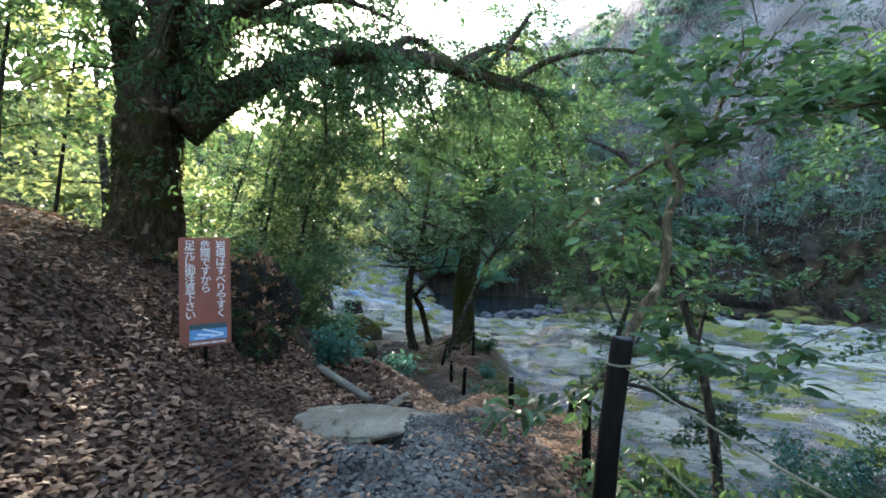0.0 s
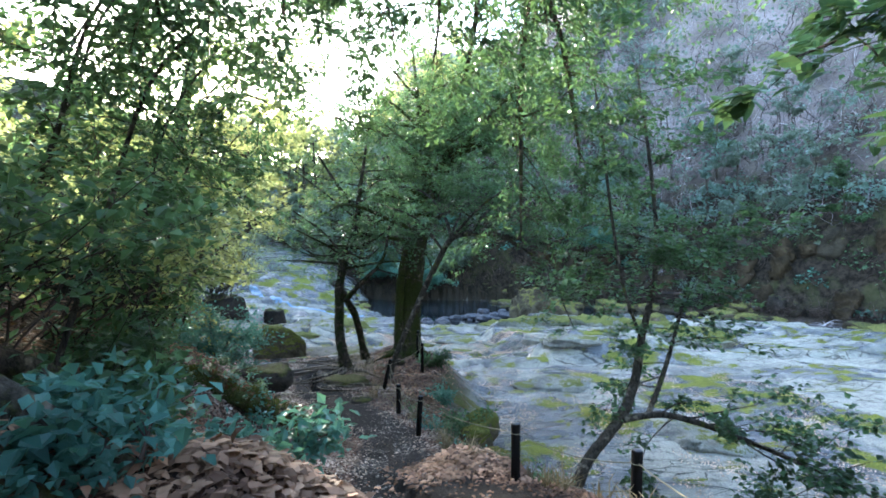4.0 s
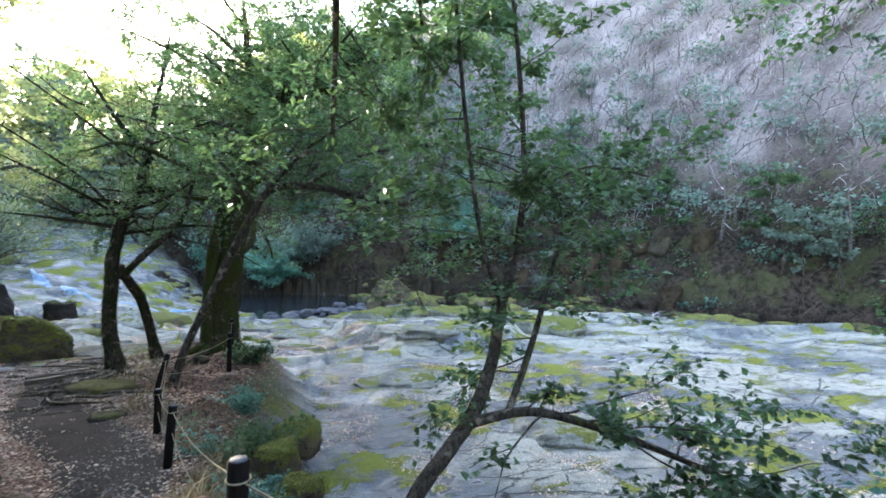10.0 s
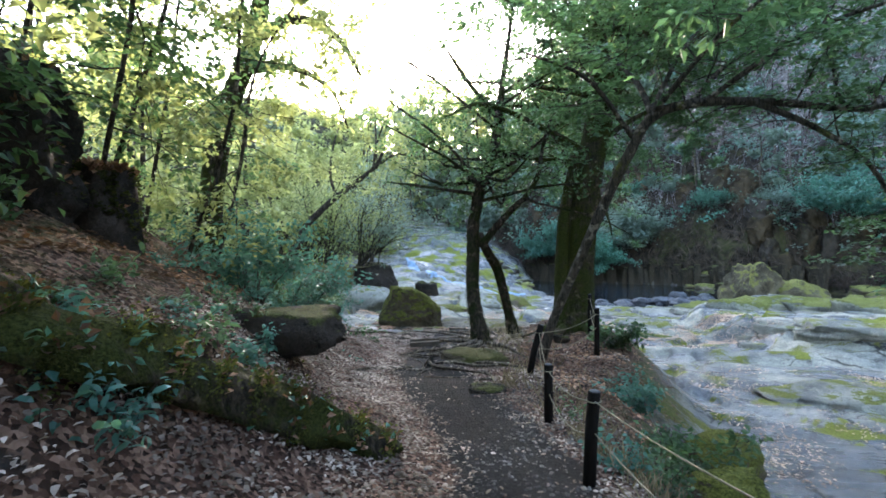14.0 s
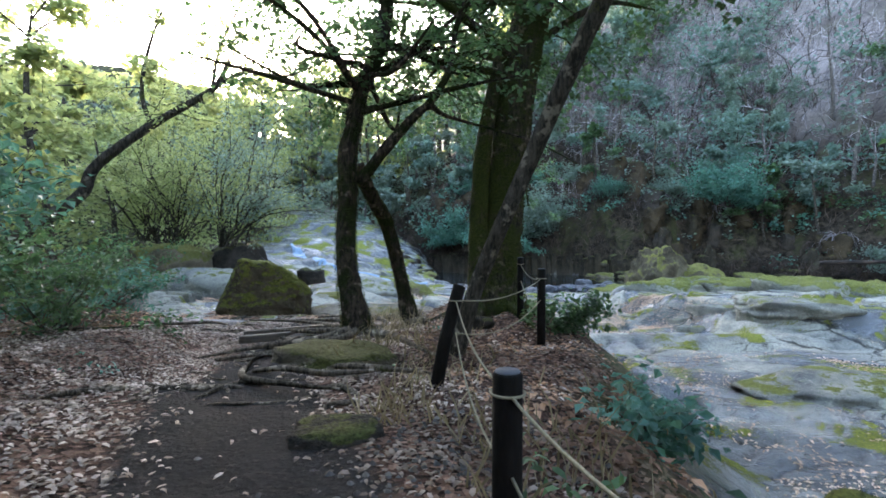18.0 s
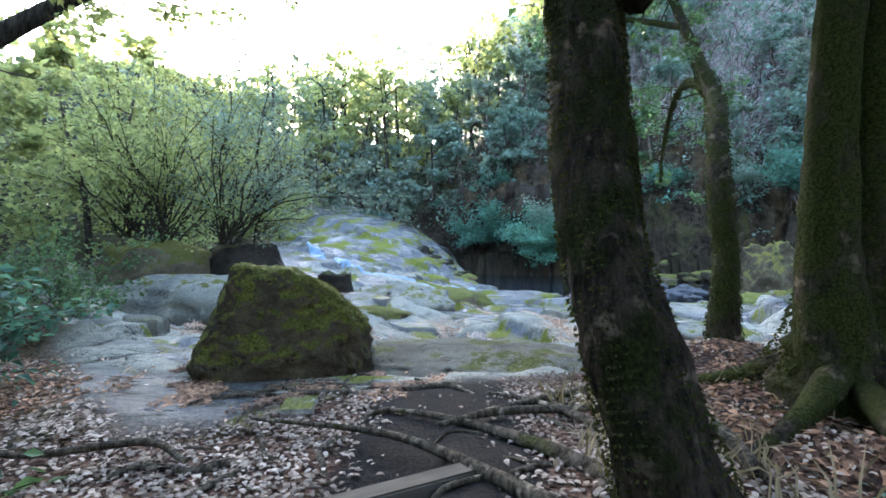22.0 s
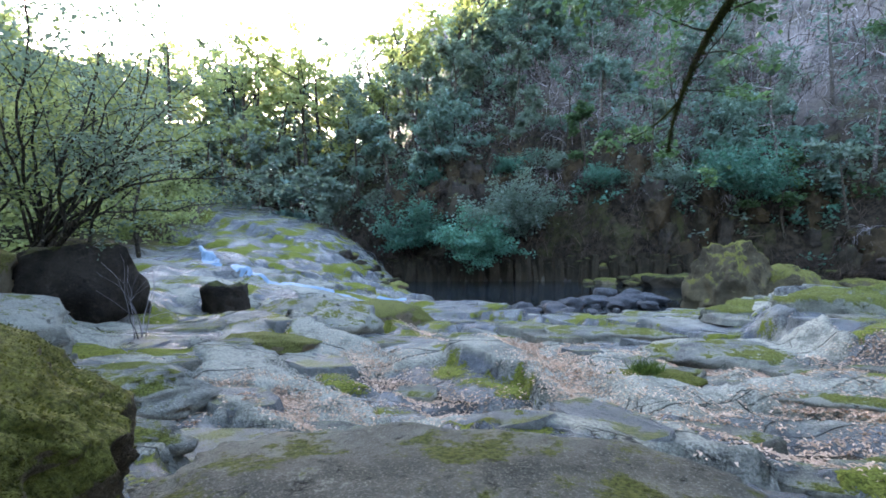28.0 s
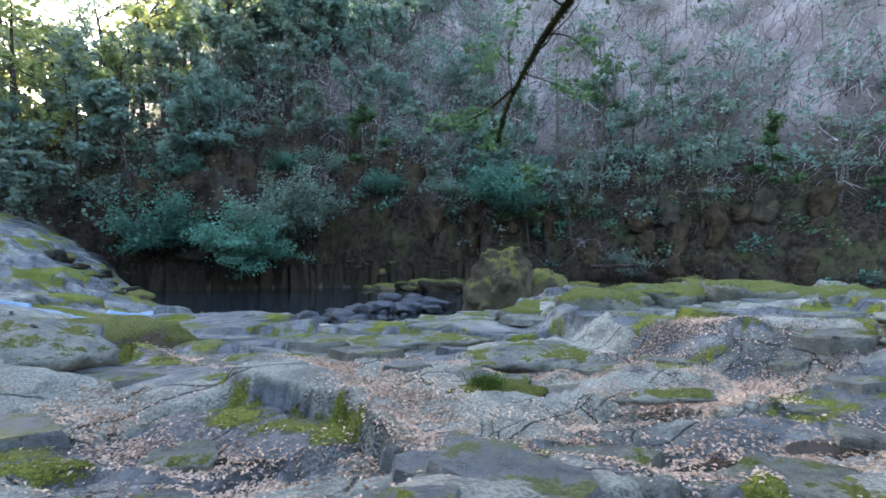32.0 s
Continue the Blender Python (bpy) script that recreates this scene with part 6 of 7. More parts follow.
# pale leafless bushes hanging over the rock wall downstream
for k, (x, y) in enumerate(((47.6, 27.2), (46.4, 31.5), (49.6, 21.5), (43.0, 36.0), (38.5, 43.5), (51.0, 14.0))):
    add_bush("bare_bush", "pale leafless bush hanging over the rock wall", (x, y, z_at(x, y)), 44, 5.0, 1.1, LEAF_GREY_HAZE, 420 + k, bark=TWIG_PALE_HAZE, bare=True, levels=1, kids=4, lean=(-0.5, -0.2), droop=1.4, r0=0.05, group="pale bushes of the far bank")
# brown leafless bushes and low evergreen shrubs hanging over the crags
hang_rng = np.random.default_rng(78)
for k in range(26):
    c = wall_line[8 + 7 * k]
    x, y = c[0] + hang_rng.uniform(0.5, 3), c[1] + hang_rng.uniform(1.5, 6.5)
    if k % 3 < 2:
        add_bush("bare_bush", "brown leafless bush hanging over the crags", (x, y, z_at(x, y) + 0.5), 30, hang_rng.uniform(2.2, 3.8), 1.1, LEAF_GREY_HAZE, 440 + k, bark=(TWIG, TWIG_PALE_HAZE)[k % 3], bare=True, levels=1, kids=4, lean=(-0.25, -0.5), droop=1.3, r0=0.03, group="brown bushes of the far bank")
    else:
        add_bush("shrub", "low blue-green shrub growing among the crags", (x, y, z_at(x, y) + 0.5), 12, hang_rng.uniform(1.4, 2.6), 1.0, (LEAF_TEAL, LEAF_GREY_HAZE)[k % 2], 440 + k, per=16, radius=0.4, size=0.18, levels=1, kids=2, r0=0.02, lean=(0, -0.3), group="shrubs of the far bank")
# rubble along the upper edge of the upstream slab
rub = np.random.default_rng(66)
edge = curve_pts(np.array([(-17, 70, 0), (-13, 69.5, 0), (-9, 66, 0), (-5.5, 61, 0), (-3, 56, 0)]), 200)
for k in range(75):
    c = edge[rub.integers(0, 200)]
    sz = rub.uniform(0.35, 1.3)
    x, y = c[0] + rub.normal(0, 0.9), c[1] + rub.normal(0, 1.0)
    ob = tagged(new("rubble_stone", stone_shapes[k % 4].copy()), "grey-brown stone heaped at the edge of the rock slope", "stone", "rubble of the rock slope")
    ob.data.materials[0] = (BROWN_STONE, SLAB_STONE, DARK_STONE)[k % 3]
    ob.matrix_world = pose(x, y, z_at(x, y) + 0.12 * sz, rub.uniform(-15, 15), 0, rub.uniform(0, 360)) @ Matrix.Diagonal((sz * 1.3, sz, sz * 0.8, 1))

# ---- stairs of logs, landing stone, planks ----
FLAT_STONE = stone_mat("trodden_stone", (0.22, 0.18, 0.13), (0.34, 0.29, 0.22), (0.1, 0.1, 0.05), 0.15)
add_boulder("landing_stone", "flat worn pale stone at the head of the log stairs", (-0.95, 4.55, -0.49), (1.6, 0.9, 0.12), FLAT_STONE, 500, 4, square=0.3, rough=0.14)
for k, (a, b, r) in enumerate((((-1.97, 6.3), (-1.16, 5.8), 0.05), ((-1.04, 5.5), (-0.75, 6.3), 0.06), ((-0.58, 5.3), (-0.37, 6.25), 0.055), ((-0.22, 5.4), (0.15, 5.25), 0.045), ((0.07, 5.15), (0.4, 4.75), 0.05), ((0.3, 5.1), (0.63, 5.5), 0.04), ((0.34, 5.05), (0.71, 4.8), 0.045),
                               ((0.42, 5.15), (0.86, 4.9), 0.045), ((0.5, 5.2), (0.93, 5.05), 0.042), ((0.53, 5.26), (0.98, 5.2), 0.042), ((0.5, 5.34), (1.0, 5.36), 0.04))):
    za, zb = z_at(*a) + 0.75 * r, z_at(*b) + 0.75 * r
    add_log("stair_log", "weathered grey round log edging the earth stairs", [(*a, za, r), ((a[0] + b[0]) / 2, (a[1] + b[1]) / 2, (za + zb) / 2, r), (*b, zb, r * 0.95)], WOOD, k, 12, 0.02, group="logs of the stairs")
for a, b in (((-4.38, 22.7), (-3.08, 23.42)), ((-4.54, 23.22), (-3.28, 23.98))):
    ob = new("step_plank", box_mesh("step_plank", (1.47, 0.15, 0.12), PLANK, 0.01, 3, 0.004))
    z = (z_at(*a) + z_at(*b)) / 2
    ob.matrix_world = pose((a[0] + b[0]) / 2, (a[1] + b[1]) / 2, z + 0.05, 0, 0, math.degrees(math.atan2(b[1] - a[1], b[0] - a[0])))
    tagged(ob, "weathered squared timber laid across the way as a step", "step", "timber steps")
ob = new("stone_tile", box_mesh("stone_tile", (0.3, 0.3, 0.05), PALE_STONE, 0.008))
ob.matrix_world = pose(-4.95, 25.2, z_at(-4.95, 25.2) + 0.03, 2, 0, 8)
tagged(ob, "square pale stone tile lying among roots", "tile")
add_log("fallen_log", "thick moss-grown fallen log sloping down to the way", [(-5.4, 11.9, -0.55, 0.24), (-4.5, 12.1, -1.1, 0.25), (-3.75, 12.25, -1.5, 0.21), (-3.2, 12.7, -1.98, 0.25), (-2.95, 13.5, -2.5, 0.22), (-2.55, 14.4, -3.1, 0.24), (-2.0, 15.2, -3.62, 0.17)], BARK_MOSS, 31, 18, 0.5)
add_log("fallen_branch", "dead branch lying on the leaf litter", [(-7.2, 22.4, z_at(-7.2, 22.4) + 0.03, 0.03), (-6.6, 22.3, z_at(-6.6, 22.3) + 0.05, 0.035), (-5.9, 22.5, z_at(-5.9, 22.5) + 0.03, 0.02)], BARK, 32, 8, 0.1)
add_log("fallen_branch", "dead branch lying on the leaf litter", [(-6.5, 20.6, z_at(-6.5, 20.6) + 0.03, 0.04), (-5.6, 19.9, z_at(-5.6, 19.9) + 0.05, 0.04), (-4.8, 19.0, z_at(-4.8, 19.0) + 0.03, 0.02)], BARK_MOSS, 33, 8, 0.1)
add_log("fallen_branch", "thick dark root coming down the bank", [(-3.4, 6.6, 0.45, 0.1), (-2.8, 6.8, 0.2, 0.11), (-2.3, 6.9, -0.15, 0.1), (-1.8, 6.95, -0.5, 0.07)], BARK, 34, 10, 0.12)
add_log("fallen_branch", "dry stick lying across the bedrock", [(-5.5, 39.0, z_at(-5.5, 39.0) + 0.25, 0.03), (-5.1, 38.6, z_at(-5.1, 38.6) + 0.2, 0.03), (-4.5, 38.2, z_at(-4.5, 38.2) + 0.1, 0.015)], BARK, 35, 8, 0.1)
add_log("drift_log", "pale drift log stranded on the far bank", [(27, 53.5, -4.5, 0.16), (29, 52.5, -4.4, 0.16), (31, 51.5, -4.3, 0.1)], TWIG, 36, 10, 0.1)

# thin run of water down the upstream slab
line = curve_pts(np.array([(-17.4, 57.5, 0), (-15.2, 54, 0), (-12.4, 50.6, 0), (-9.6, 49, 0), (-7, 48.4, 0), (-3.5, 48.6, 0)]), 240)
side = np.gradient(line, axis=0)[:, [1, 0, 2]] * [1, -1, 0]
side = side / np.linalg.norm(side, axis=1)[:, None] * (0.26 + 0.12 * np.sin(np.arange(240) * 0.13))[:, None]
rows = np.stack([line + side * u for u in (-1, -0.5, 0, 0.5, 1)], 1)
many = np.tile(rows.reshape(-1, 3), (4, 1))
rows[..., 2] = land(many[:, 0], many[:, 1])[0][:1200].reshape(240, 5) + np.array([0.0, 0.08, 0.1, 0.08, 0.0])
i = (np.arange(239)[:, None] * 5 + np.arange(4)).ravel()
# Matte blue colour stands for the sky mirrored in the running water.
WET = plain_mat("running_water", (0.12, 0.2, 0.28), 0.5, 0.2, 4, 0.02)
tagged(new("water_trickle", mesh_of("water_trickle", rows.reshape(-1, 3), np.stack([i, i + 1, i + 6, i + 5], -1), WET)), "thin run of water down the rock slope, sky reflection put into its blue", "water", kind="structure")

# shallow water standing in hollows of the bedrock
POND = material("puddle_water")[0]
POND.node_tree.nodes["Principled BSDF"].inputs["Base Color"].default_value = (0.035, 0.025, 0.016, 1)
POND.node_tree.nodes["Principled BSDF"].inputs["Roughness"].default_value = 0.06


def puddle(x, y, rx, ry, turn, level):
    a = np.linspace(0, 2 * np.pi, 40, endpoint=False)
    rad = 1 + 0.12 * np.sin(3 * a + x) + 0.08 * np.sin(5 * a + y)
    u, w = rx * rad * np.cos(a), ry * rad * np.sin(a)
    c, t = math.cos(turn), math.sin(turn)
    px, py = x + u * c - w * t, y + u * t + w * c
    r = np.random.default_rng(3)
    zs = land(x + r.uniform(-rx, rx, 5000), y + r.uniform(-ry, ry, 5000))[0]
    z = float(np.quantile(zs, level))
    v = np.column_stack([np.r_[px, x], np.r_[py, y], np.full(41, z)])
    k = np.arange(40)
    me = mesh_of("puddle", v, np.stack([k, (k + 1) % 40, np.full(40, 40)], -1), POND, False)
    tagged(new("puddle", me), "shallow dark puddle in a hollow of the bedrock", "puddle", "puddles of the stream bed")


for spot in ((1.25, 30.2, 0.9, 0.45, 0.2, 0.35), (3.1, 29.8, 0.9, 0.5, 0.1, 0.35), (-2.7, 34.15, 0.8, 0.4, -0.4, 0.3), (-7.0, 31.4, 0.8, 0.45, 0.2, 0.3)):
    puddle(*spot)

# wire fence high on the far slope
FENCE_AT, FENCE_STEP = (58.0, 80.0, z_at(58.0, 80.0)), (2.8, -2.2)
fence = thing("wire_fence", "grey wire fence with thin posts on the far slope", "fence", at=FENCE_AT)
WIRE = plain_mat("fence_wire", (0.3, 0.31, 0.32), 0.6, 0.2, 10, 0)
tops = []
for i in range(7):
    dx, dy = FENCE_STEP[0] * i, FENCE_STEP[1] * i
    dz = z_at(FENCE_AT[0] + dx, FENCE_AT[1] + dy) - FENCE_AT[2]
    v, q = tube([(dx, dy, dz - 0.4), (dx, dy, dz + 1.7)], [0.05, 0.05], 6)
    part("post", quads_mesh("post", v, q, WIRE), fence)
    tops.append(np.array([dx, dy, dz + 1.6]))
for i in range(6):
    p = part("net", quads_mesh("net", *fuse([tube([tops[i] - [0, 0, d], tops[i + 1] - [0, 0, d]], [0.016, 0.016], 4) for d in (0, 0.4, 0.8, 1.2)]), WIRE), fence)

# ---- warning sign ----
SIGN_BLUE = plain_mat("sign_blue_print", (0.1, 0.25, 0.45), 0.5, 0.3, 20, 0)
SIGN_DARK = plain_mat("sign_dark_print", (0.03, 0.07, 0.08), 0.5, 0.3, 20, 0)
sg = thing("warning_sign", "brown sign board with white upright Japanese lettering, leaning on the bank", "sign", at=(-2.58, 4.57, 0.82))
sg.rotation_euler = (radians(-3), 0, radians(40))
part("board", box_mesh("board", (0.47, 0.025, 1.08), SIGN_RED, 0.006), sg)


def text_part(body, size, x, z, mat, spacing=0.106):
    """One upright column of characters, read from its top."""
    for i, ch in enumerate(body):
        cu = bpy.data.curves.new("letter", "FONT")
        cu.body, cu.size, cu.align_x, cu.align_y = ch, size, "CENTER", "CENTER"
        tmp = bpy.data.objects.new("tmp", cu)
        scene.collection.objects.link(tmp)
        me = bpy.data.meshes.new_from_object(tmp.evaluated_get(bpy.context.evaluated_depsgraph_get()))
        bpy.data.objects.remove(tmp)
        me.materials.clear()
        me.materials.append(mat)
        ob = part("letter", me, sg)
        ob.matrix_local = pose(x, -0.0165, z - i * spacing, 90, 0, 0)


text_part("岩場はすべりやすく", 0.1, 0.14, 0.46, SIGN_WHITE, 0.086)
text_part("危険ですから", 0.1, 0.0, 0.46, SIGN_WHITE, 0.086)
text_part("足元に御注意下さい", 0.1, -0.14, 0.46, SIGN_WHITE, 0.086)
p = part("picture", box_mesh("picture", (0.34, 0.004, 0.15), SIGN_BLUE, 0), sg, "blue picture of a stream")
p.location = (0.02, -0.0155, -0.4)
p = part("picture_shadow", box_mesh("picture_shadow", (0.34, 0.004, 0.05), SIGN_DARK, 0), sg)
p.location = (0.02, -0.018, -0.345)
for k in range(15):
    p = part("caption_bar", box_mesh("caption_bar", (0.014 if k % 4 else 0.009, 0.004, 0.02), SIGN_WHITE, 0), sg)
    p.location = (-0.145 + 0.0225 * k, -0.0155, -0.507)
SIGN_PALE = plain_mat("sign_pale_print", (0.5, 0.58, 0.66), 0.5, 0.2, 20, 0)
for dx, dz, w, h, turn in ((0.06, -0.4, 0.2, 0.018, 18), (0.0, -0.43, 0.16, 0.022, 9), (0.1, -0.445, 0.12, 0.014, -6), (-0.06, -0.455, 0.1, 0.012, 4)):
    p = part("picture_water", box_mesh("picture_water", (w, 0.004, h), SIGN_PALE, 0), sg, "pale streak of water in the picture")
    p.matrix_local = pose(dx, -0.0185, dz, 0, turn, 0)
v, q = tube([(0, 0.03, -0.9), (0, 0.03, 0.4)], [0.018, 0.018], 8)
part("leg", quads_mesh("leg", v, q, POST), sg)


# gravel trodden into the beginning of the way
def gravel(xs, ys, seed):
    r = np.random.default_rng(seed)
    z = land(np.tile(xs, 2), np.tile(ys, 2))[0][: len(xs)]
    size = r.uniform(0.008, 0.03, (len(xs), 1))
    c = np.stack([xs, ys, z + 0.004], -1)
    ring = np.array([(1, 0, 0), (0.4, 0.9, 0), (-0.8, 0.6, 0), (-0.7, -0.7, 0), (0.5, -0.8, 0), (0, 0, 0.7)])
    v = (c[:, None] + ring[None] * size[:, None] * r.uniform(0.6, 1.3, (len(xs), 6, 1))).reshape(-1, 3)
    k = np.arange(len(xs))[:, None] * 6
    f = np.concatenate([k + t for t in ([0, 1, 5], [1, 2, 5], [2, 3, 5], [3, 4, 5], [4, 0, 5])], 1).reshape(-1, 3)
    tagged(new("gravel", mesh_of("gravel", v, f, GRAVEL, False)), "pale gravel trodden into the dark earth of the way", "gravel", kind="stuff")


GRAVEL = leaf_mat("gravel", (0.045, 0.04, 0.036), (0.22, 0.2, 0.175), 0.8, 0.0)
rg = np.random.default_rng(61)
gravel(np.r_[rg.normal(-0.2, 0.6, 15000), rg.normal(-0.6, 0.5, 2500)], np.r_[rg.uniform(-0.5, 5.0, 15000), rg.uniform(8.5, 19, 2500)], 62)


# ---- leaf litter ----
def litter(name, label, xs, ys, keep, size, seed, mat=LEAF_DRY, rounded=True):
    r = np.random.default_rng(seed)
    z, rock, way, *_ = land(xs, ys)
    p = keep(xs, ys, z, rock, way, r)
    xs, ys, z = xs[p], ys[p], z[p]
    pos = np.stack([xs, ys, z + r.uniform(0.004, 0.03, len(xs))], -1)
    me = leaves_mesh(name, pos, size, mat, r, 0.84, width=0.24, rounded=rounded)
    tagged(new(name, me), label, "leaves", kind="stuff")


r9 = np.random.default_rng(9)
n = 120000
ys = r9.uniform(-1, 29, n)
wx = np.interp(ys, [p[1] for p in WAY], [p[0] for p in WAY])
xs = wx + r9.normal(0, 1, n) * 2.3 - 0.9
close = np.abs(xs - wx + 0.8) < 3.0
start = ys < 11
litter("leaf_litter", "fallen brown leaves along the trodden way", xs[close & start], ys[close & start], lambda x, y, z, rock, way, r: (rock < 0.5) & (r.random(len(x)) > way * 0.93), 0.075, 10)
litter("leaf_litter", "ashen fallen leaves thinly strewn along the dark trodden way", xs[close & ~start], ys[close & ~start], lambda x, y, z, rock, way, r: (rock < 0.5) & (r.random(len(x)) > way * 0.985) & (waves(x, y, 1.1, 3, 98) + r.normal(0, 0.4, len(x)) > -0.3), 0.06, 20, LEAF_ASH)
litter("leaf_litter", "fallen brown leaves on the forest floor", xs[~close], ys[~close], lambda x, y, z, rock, way, r: rock < 0.5, 0.1, 16, LEAF_DRY, False)
n = 22000
xs, ys = r9.uniform(-10.5, 1.2, n), r9.uniform(19, 29.5, n)
litter("leaf_litter", "fallen brown leaves at the edge of the bedrock", xs, ys, lambda x, y, z, rock, way, r: (rock < 0.5) & (way < 0.6) & (waves(x, y, 1.0, 3, 99) > -0.25), 0.06, 15, LEAF_ASH, True)
n = 150000
xs, ys = r9.uniform(-12, 14, n), r9.uniform(25, 43, n)
hollow = np.maximum(drift(xs, ys) * 1.2, slabs(xs, ys)[1] * 0.8 * (waves(xs, ys, 4.5, 2, 91) > 0.1)) + 0.3 * waves(xs, ys, 1.2, 2, 92)
litter("rock_litter", "drifts of pale fallen leaves in hollows of the bedrock", xs, ys, lambda x, y, z, rock, way, r: (hollow > 0.62) & (r.random(len(x)) < 1.2 * hollow) & (rock > 0.4) & (z > WATER + 0.05), 0.065, 11, LEAF_PALE, False)
n = 60000
xs, ys = r9.uniform(1.8, 16, n), r9.uniform(6, 27, n)
patch = waves(xs, ys, 3.4, 3, 93) + 0.5 * slabs(xs, ys)[1]
litter("rock_litter", "pale fallen leaves scattered over the wet stream bed", xs, ys, lambda x, y, z, rock, way, r: (patch > 0.12) & (r.random(len(x)) < 1.2 * patch) & (rock > 0.4), 0.075, 19, LEAF_PALE, False)
n = 14000
a = r9.uniform(0, 6.28, n)
xs, ys = -5.7 + np.cos(a) * 1.5 + r9.normal(0, 0.28, n), 26.9 + np.sin(a) * 1.2 + r9.normal(0, 0.28, n)
litter("boulder_litter", "fallen leaves gathered round the mossy boulder", xs, ys, lambda x, y, z, rock, way, r: waves(x, y, 1.1, 2, 97) > 0.1, 0.065, 12)

n = 12000
xs, ys = r9.normal(-0.9, 0.6, n), r9.normal(8.0, 0.65, n)
litter("leaf_heap", "heap of curled brown leaves beside the log stairs", xs, ys, lambda x, y, z, rock, way, r: r.random(len(x)) < 0.6, 0.13, 17)


n = 7000
xs, ys = r9.normal(0.75, 0.5, n), r9.normal(11.7, 0.35, n)
litter("leaf_heap", "heap of curled brown leaves and dry stalks at the bend of the way", xs, ys, lambda x, y, z, rock, way, r: r.random(len(x)) < 0.7, 0.12, 27)


def fuzz(ob, n, size, mat, seed, lowest=0.2, name="moss"):
    """Tufts on the upward faces of a mesh."""
    me, r = ob.data, np.random.default_rng(seed)
    k = len(me.polygons)
    c, nrm, area = np.zeros(k * 3), np.zeros(k * 3), np.zeros(k)
    me.polygons.foreach_get("center", c)
    me.polygons.foreach_get("normal", nrm)
    me.polygons.foreach_get("area", area)
    c, nrm = c.reshape(-1, 3), nrm.reshape(-1, 3)
    w = area * (nrm[:, 2] > lowest) * (waves(c[:, 0] + 0.7 * c[:, 2], c[:, 1], 0.9, 3, seed) > -0.15)
    pick = r.choice(k, n, p=w / w.sum())
    p = c[pick] + r.normal(0, 1, (n, 3)) * np.sqrt(area[pick])[:, None] * 0.5 * (1 - np.abs(nrm[pick]) * 0.9)
    tagged(part(name, leaves_mesh(name, p, size, mat, r, 0.1, along_dir=nrm[pick] * 1.4, width=0.3), ob), kind="stuff")


MOSS_FRESH = leaf_mat("fresh_moss", (0.028, 0.034, 0.008), (0.13, 0.14, 0.032), 0.9, 0.3)
for ob in list(scene.objects):
    if ob.data and ob.parent is None:
        if ob.name.split(".")[0] == "boulder" and ob.data.materials[0] is MOSS_STONE:
            fuzz(ob, 900 if ob.dimensions.x < 2 else 9000, 0.016, MOSS if ob.dimensions.x < 2 else MOSS_FRESH, 3, 0.42)
        if ob.name.split(".")[0] in ("rock_outcrop", "earth_bank"):
            fuzz(ob, 2500, 0.05, MOSS, 4, 0.1)
            fuzz(ob, 500, 0.1, LEAF_DRY, 5, 0.6, "fallen_leaves")
        if ob.name == "earth_bank":
            fuzz(ob, 2600, 0.085, LEAF, 8, -0.2, "creeper")
            fuzz(ob, 900, 0.1, LEAF_DRY, 9, 0.0, "clinging_leaves")
        if ob.name == "fallen_log":
            fuzz(ob, 14000, 0.035, MOSS_FRESH, 6, 0.1)
            fuzz(ob, 420, 0.09, LEAF_DRY, 7, 0.2, "fallen_leaves")
            fuzz(ob, 260, 0.09, LEAF_TEAL, 8, 0.0, "creeper")

for k, line in enumerate(DRIFTS):
    c = curve_pts(np.array(line), 300)[r9.integers(0, 300, 9000)]
    xs, ys = c[:, 0] + r9.normal(0, 0.45, 9000), c[:, 1] + r9.normal(0, 0.38, 9000)
    litter("leaf_drift", "drift of pale fallen leaves lying in a trough of the bedrock", xs, ys, lambda x, y, z, rock, way, r: waves(x, y, 1.3, 2, 96) > -0.35, 0.065, 18 + k, LEAF_PALE, False)

# ---- grass and dry stalks on the stream bank ----
def blades(name, label, pos, height, mat, seed, lean=0.5, w=0.008):
    r = np.random.default_rng(seed)
    n = len(pos)
    d = r.normal(0, lean, (n, 3))
    d[:, 2] = 1
    d /= np.linalg.norm(d, axis=1)[:, None]
    side = np.cross(d, r.normal(0, 1, (n, 3)))
    side /= np.linalg.norm(side, axis=1)[:, None]
    h = height * r.uniform(0.5, 1.3, n)[:, None]
    mid = pos + d * h * 0.55
    tip = mid + (d + r.normal(0, 0.4, (n, 3)) - [0, 0, 0.4]) * h * 0.5
    v = np.stack([pos - side * w, pos + side * w, mid + side * w * 0.8, mid - side * w * 0.8, tip], 1).reshape(-1, 3)
    k = np.arange(n)[:, None] * 5
    f = np.concatenate([k + [0, 1, 2], k + [0, 2, 3], k + [3, 2, 4]], 1).reshape(-1, 3)
    tagged(new(name, mesh_of(name, v, f, mat, False)), label, "grass", kind="stuff")


DRY = leaf_mat("dry_grass", (0.1, 0.08, 0.045), (0.3, 0.24, 0.15), 0.8, 0.2)
n = 9000
ys = r9.uniform(9, 26, n)
wx = np.interp(ys, [p[1] for p in WAY], [p[0] for p in WAY])
xs = wx + 1.0 + np.abs(r9.normal(0, 0.9, n))
clump = waves(xs, ys, 1.6, 3, 95)
ok = (clump > 0.05) & (r9.random(n) < np.where(ys > 17, 0.3, 1.0))
z = land(xs, ys)[0]
blades("dry_grass", "dry grass and withered stalks on the stream bank", np.stack([xs, ys, z], -1)[ok], 0.32, DRY, 13)
GRASS = leaf_mat("green_grass", (0.04, 0.08, 0.015), (0.12, 0.18, 0.04), 0.6, 0.3)
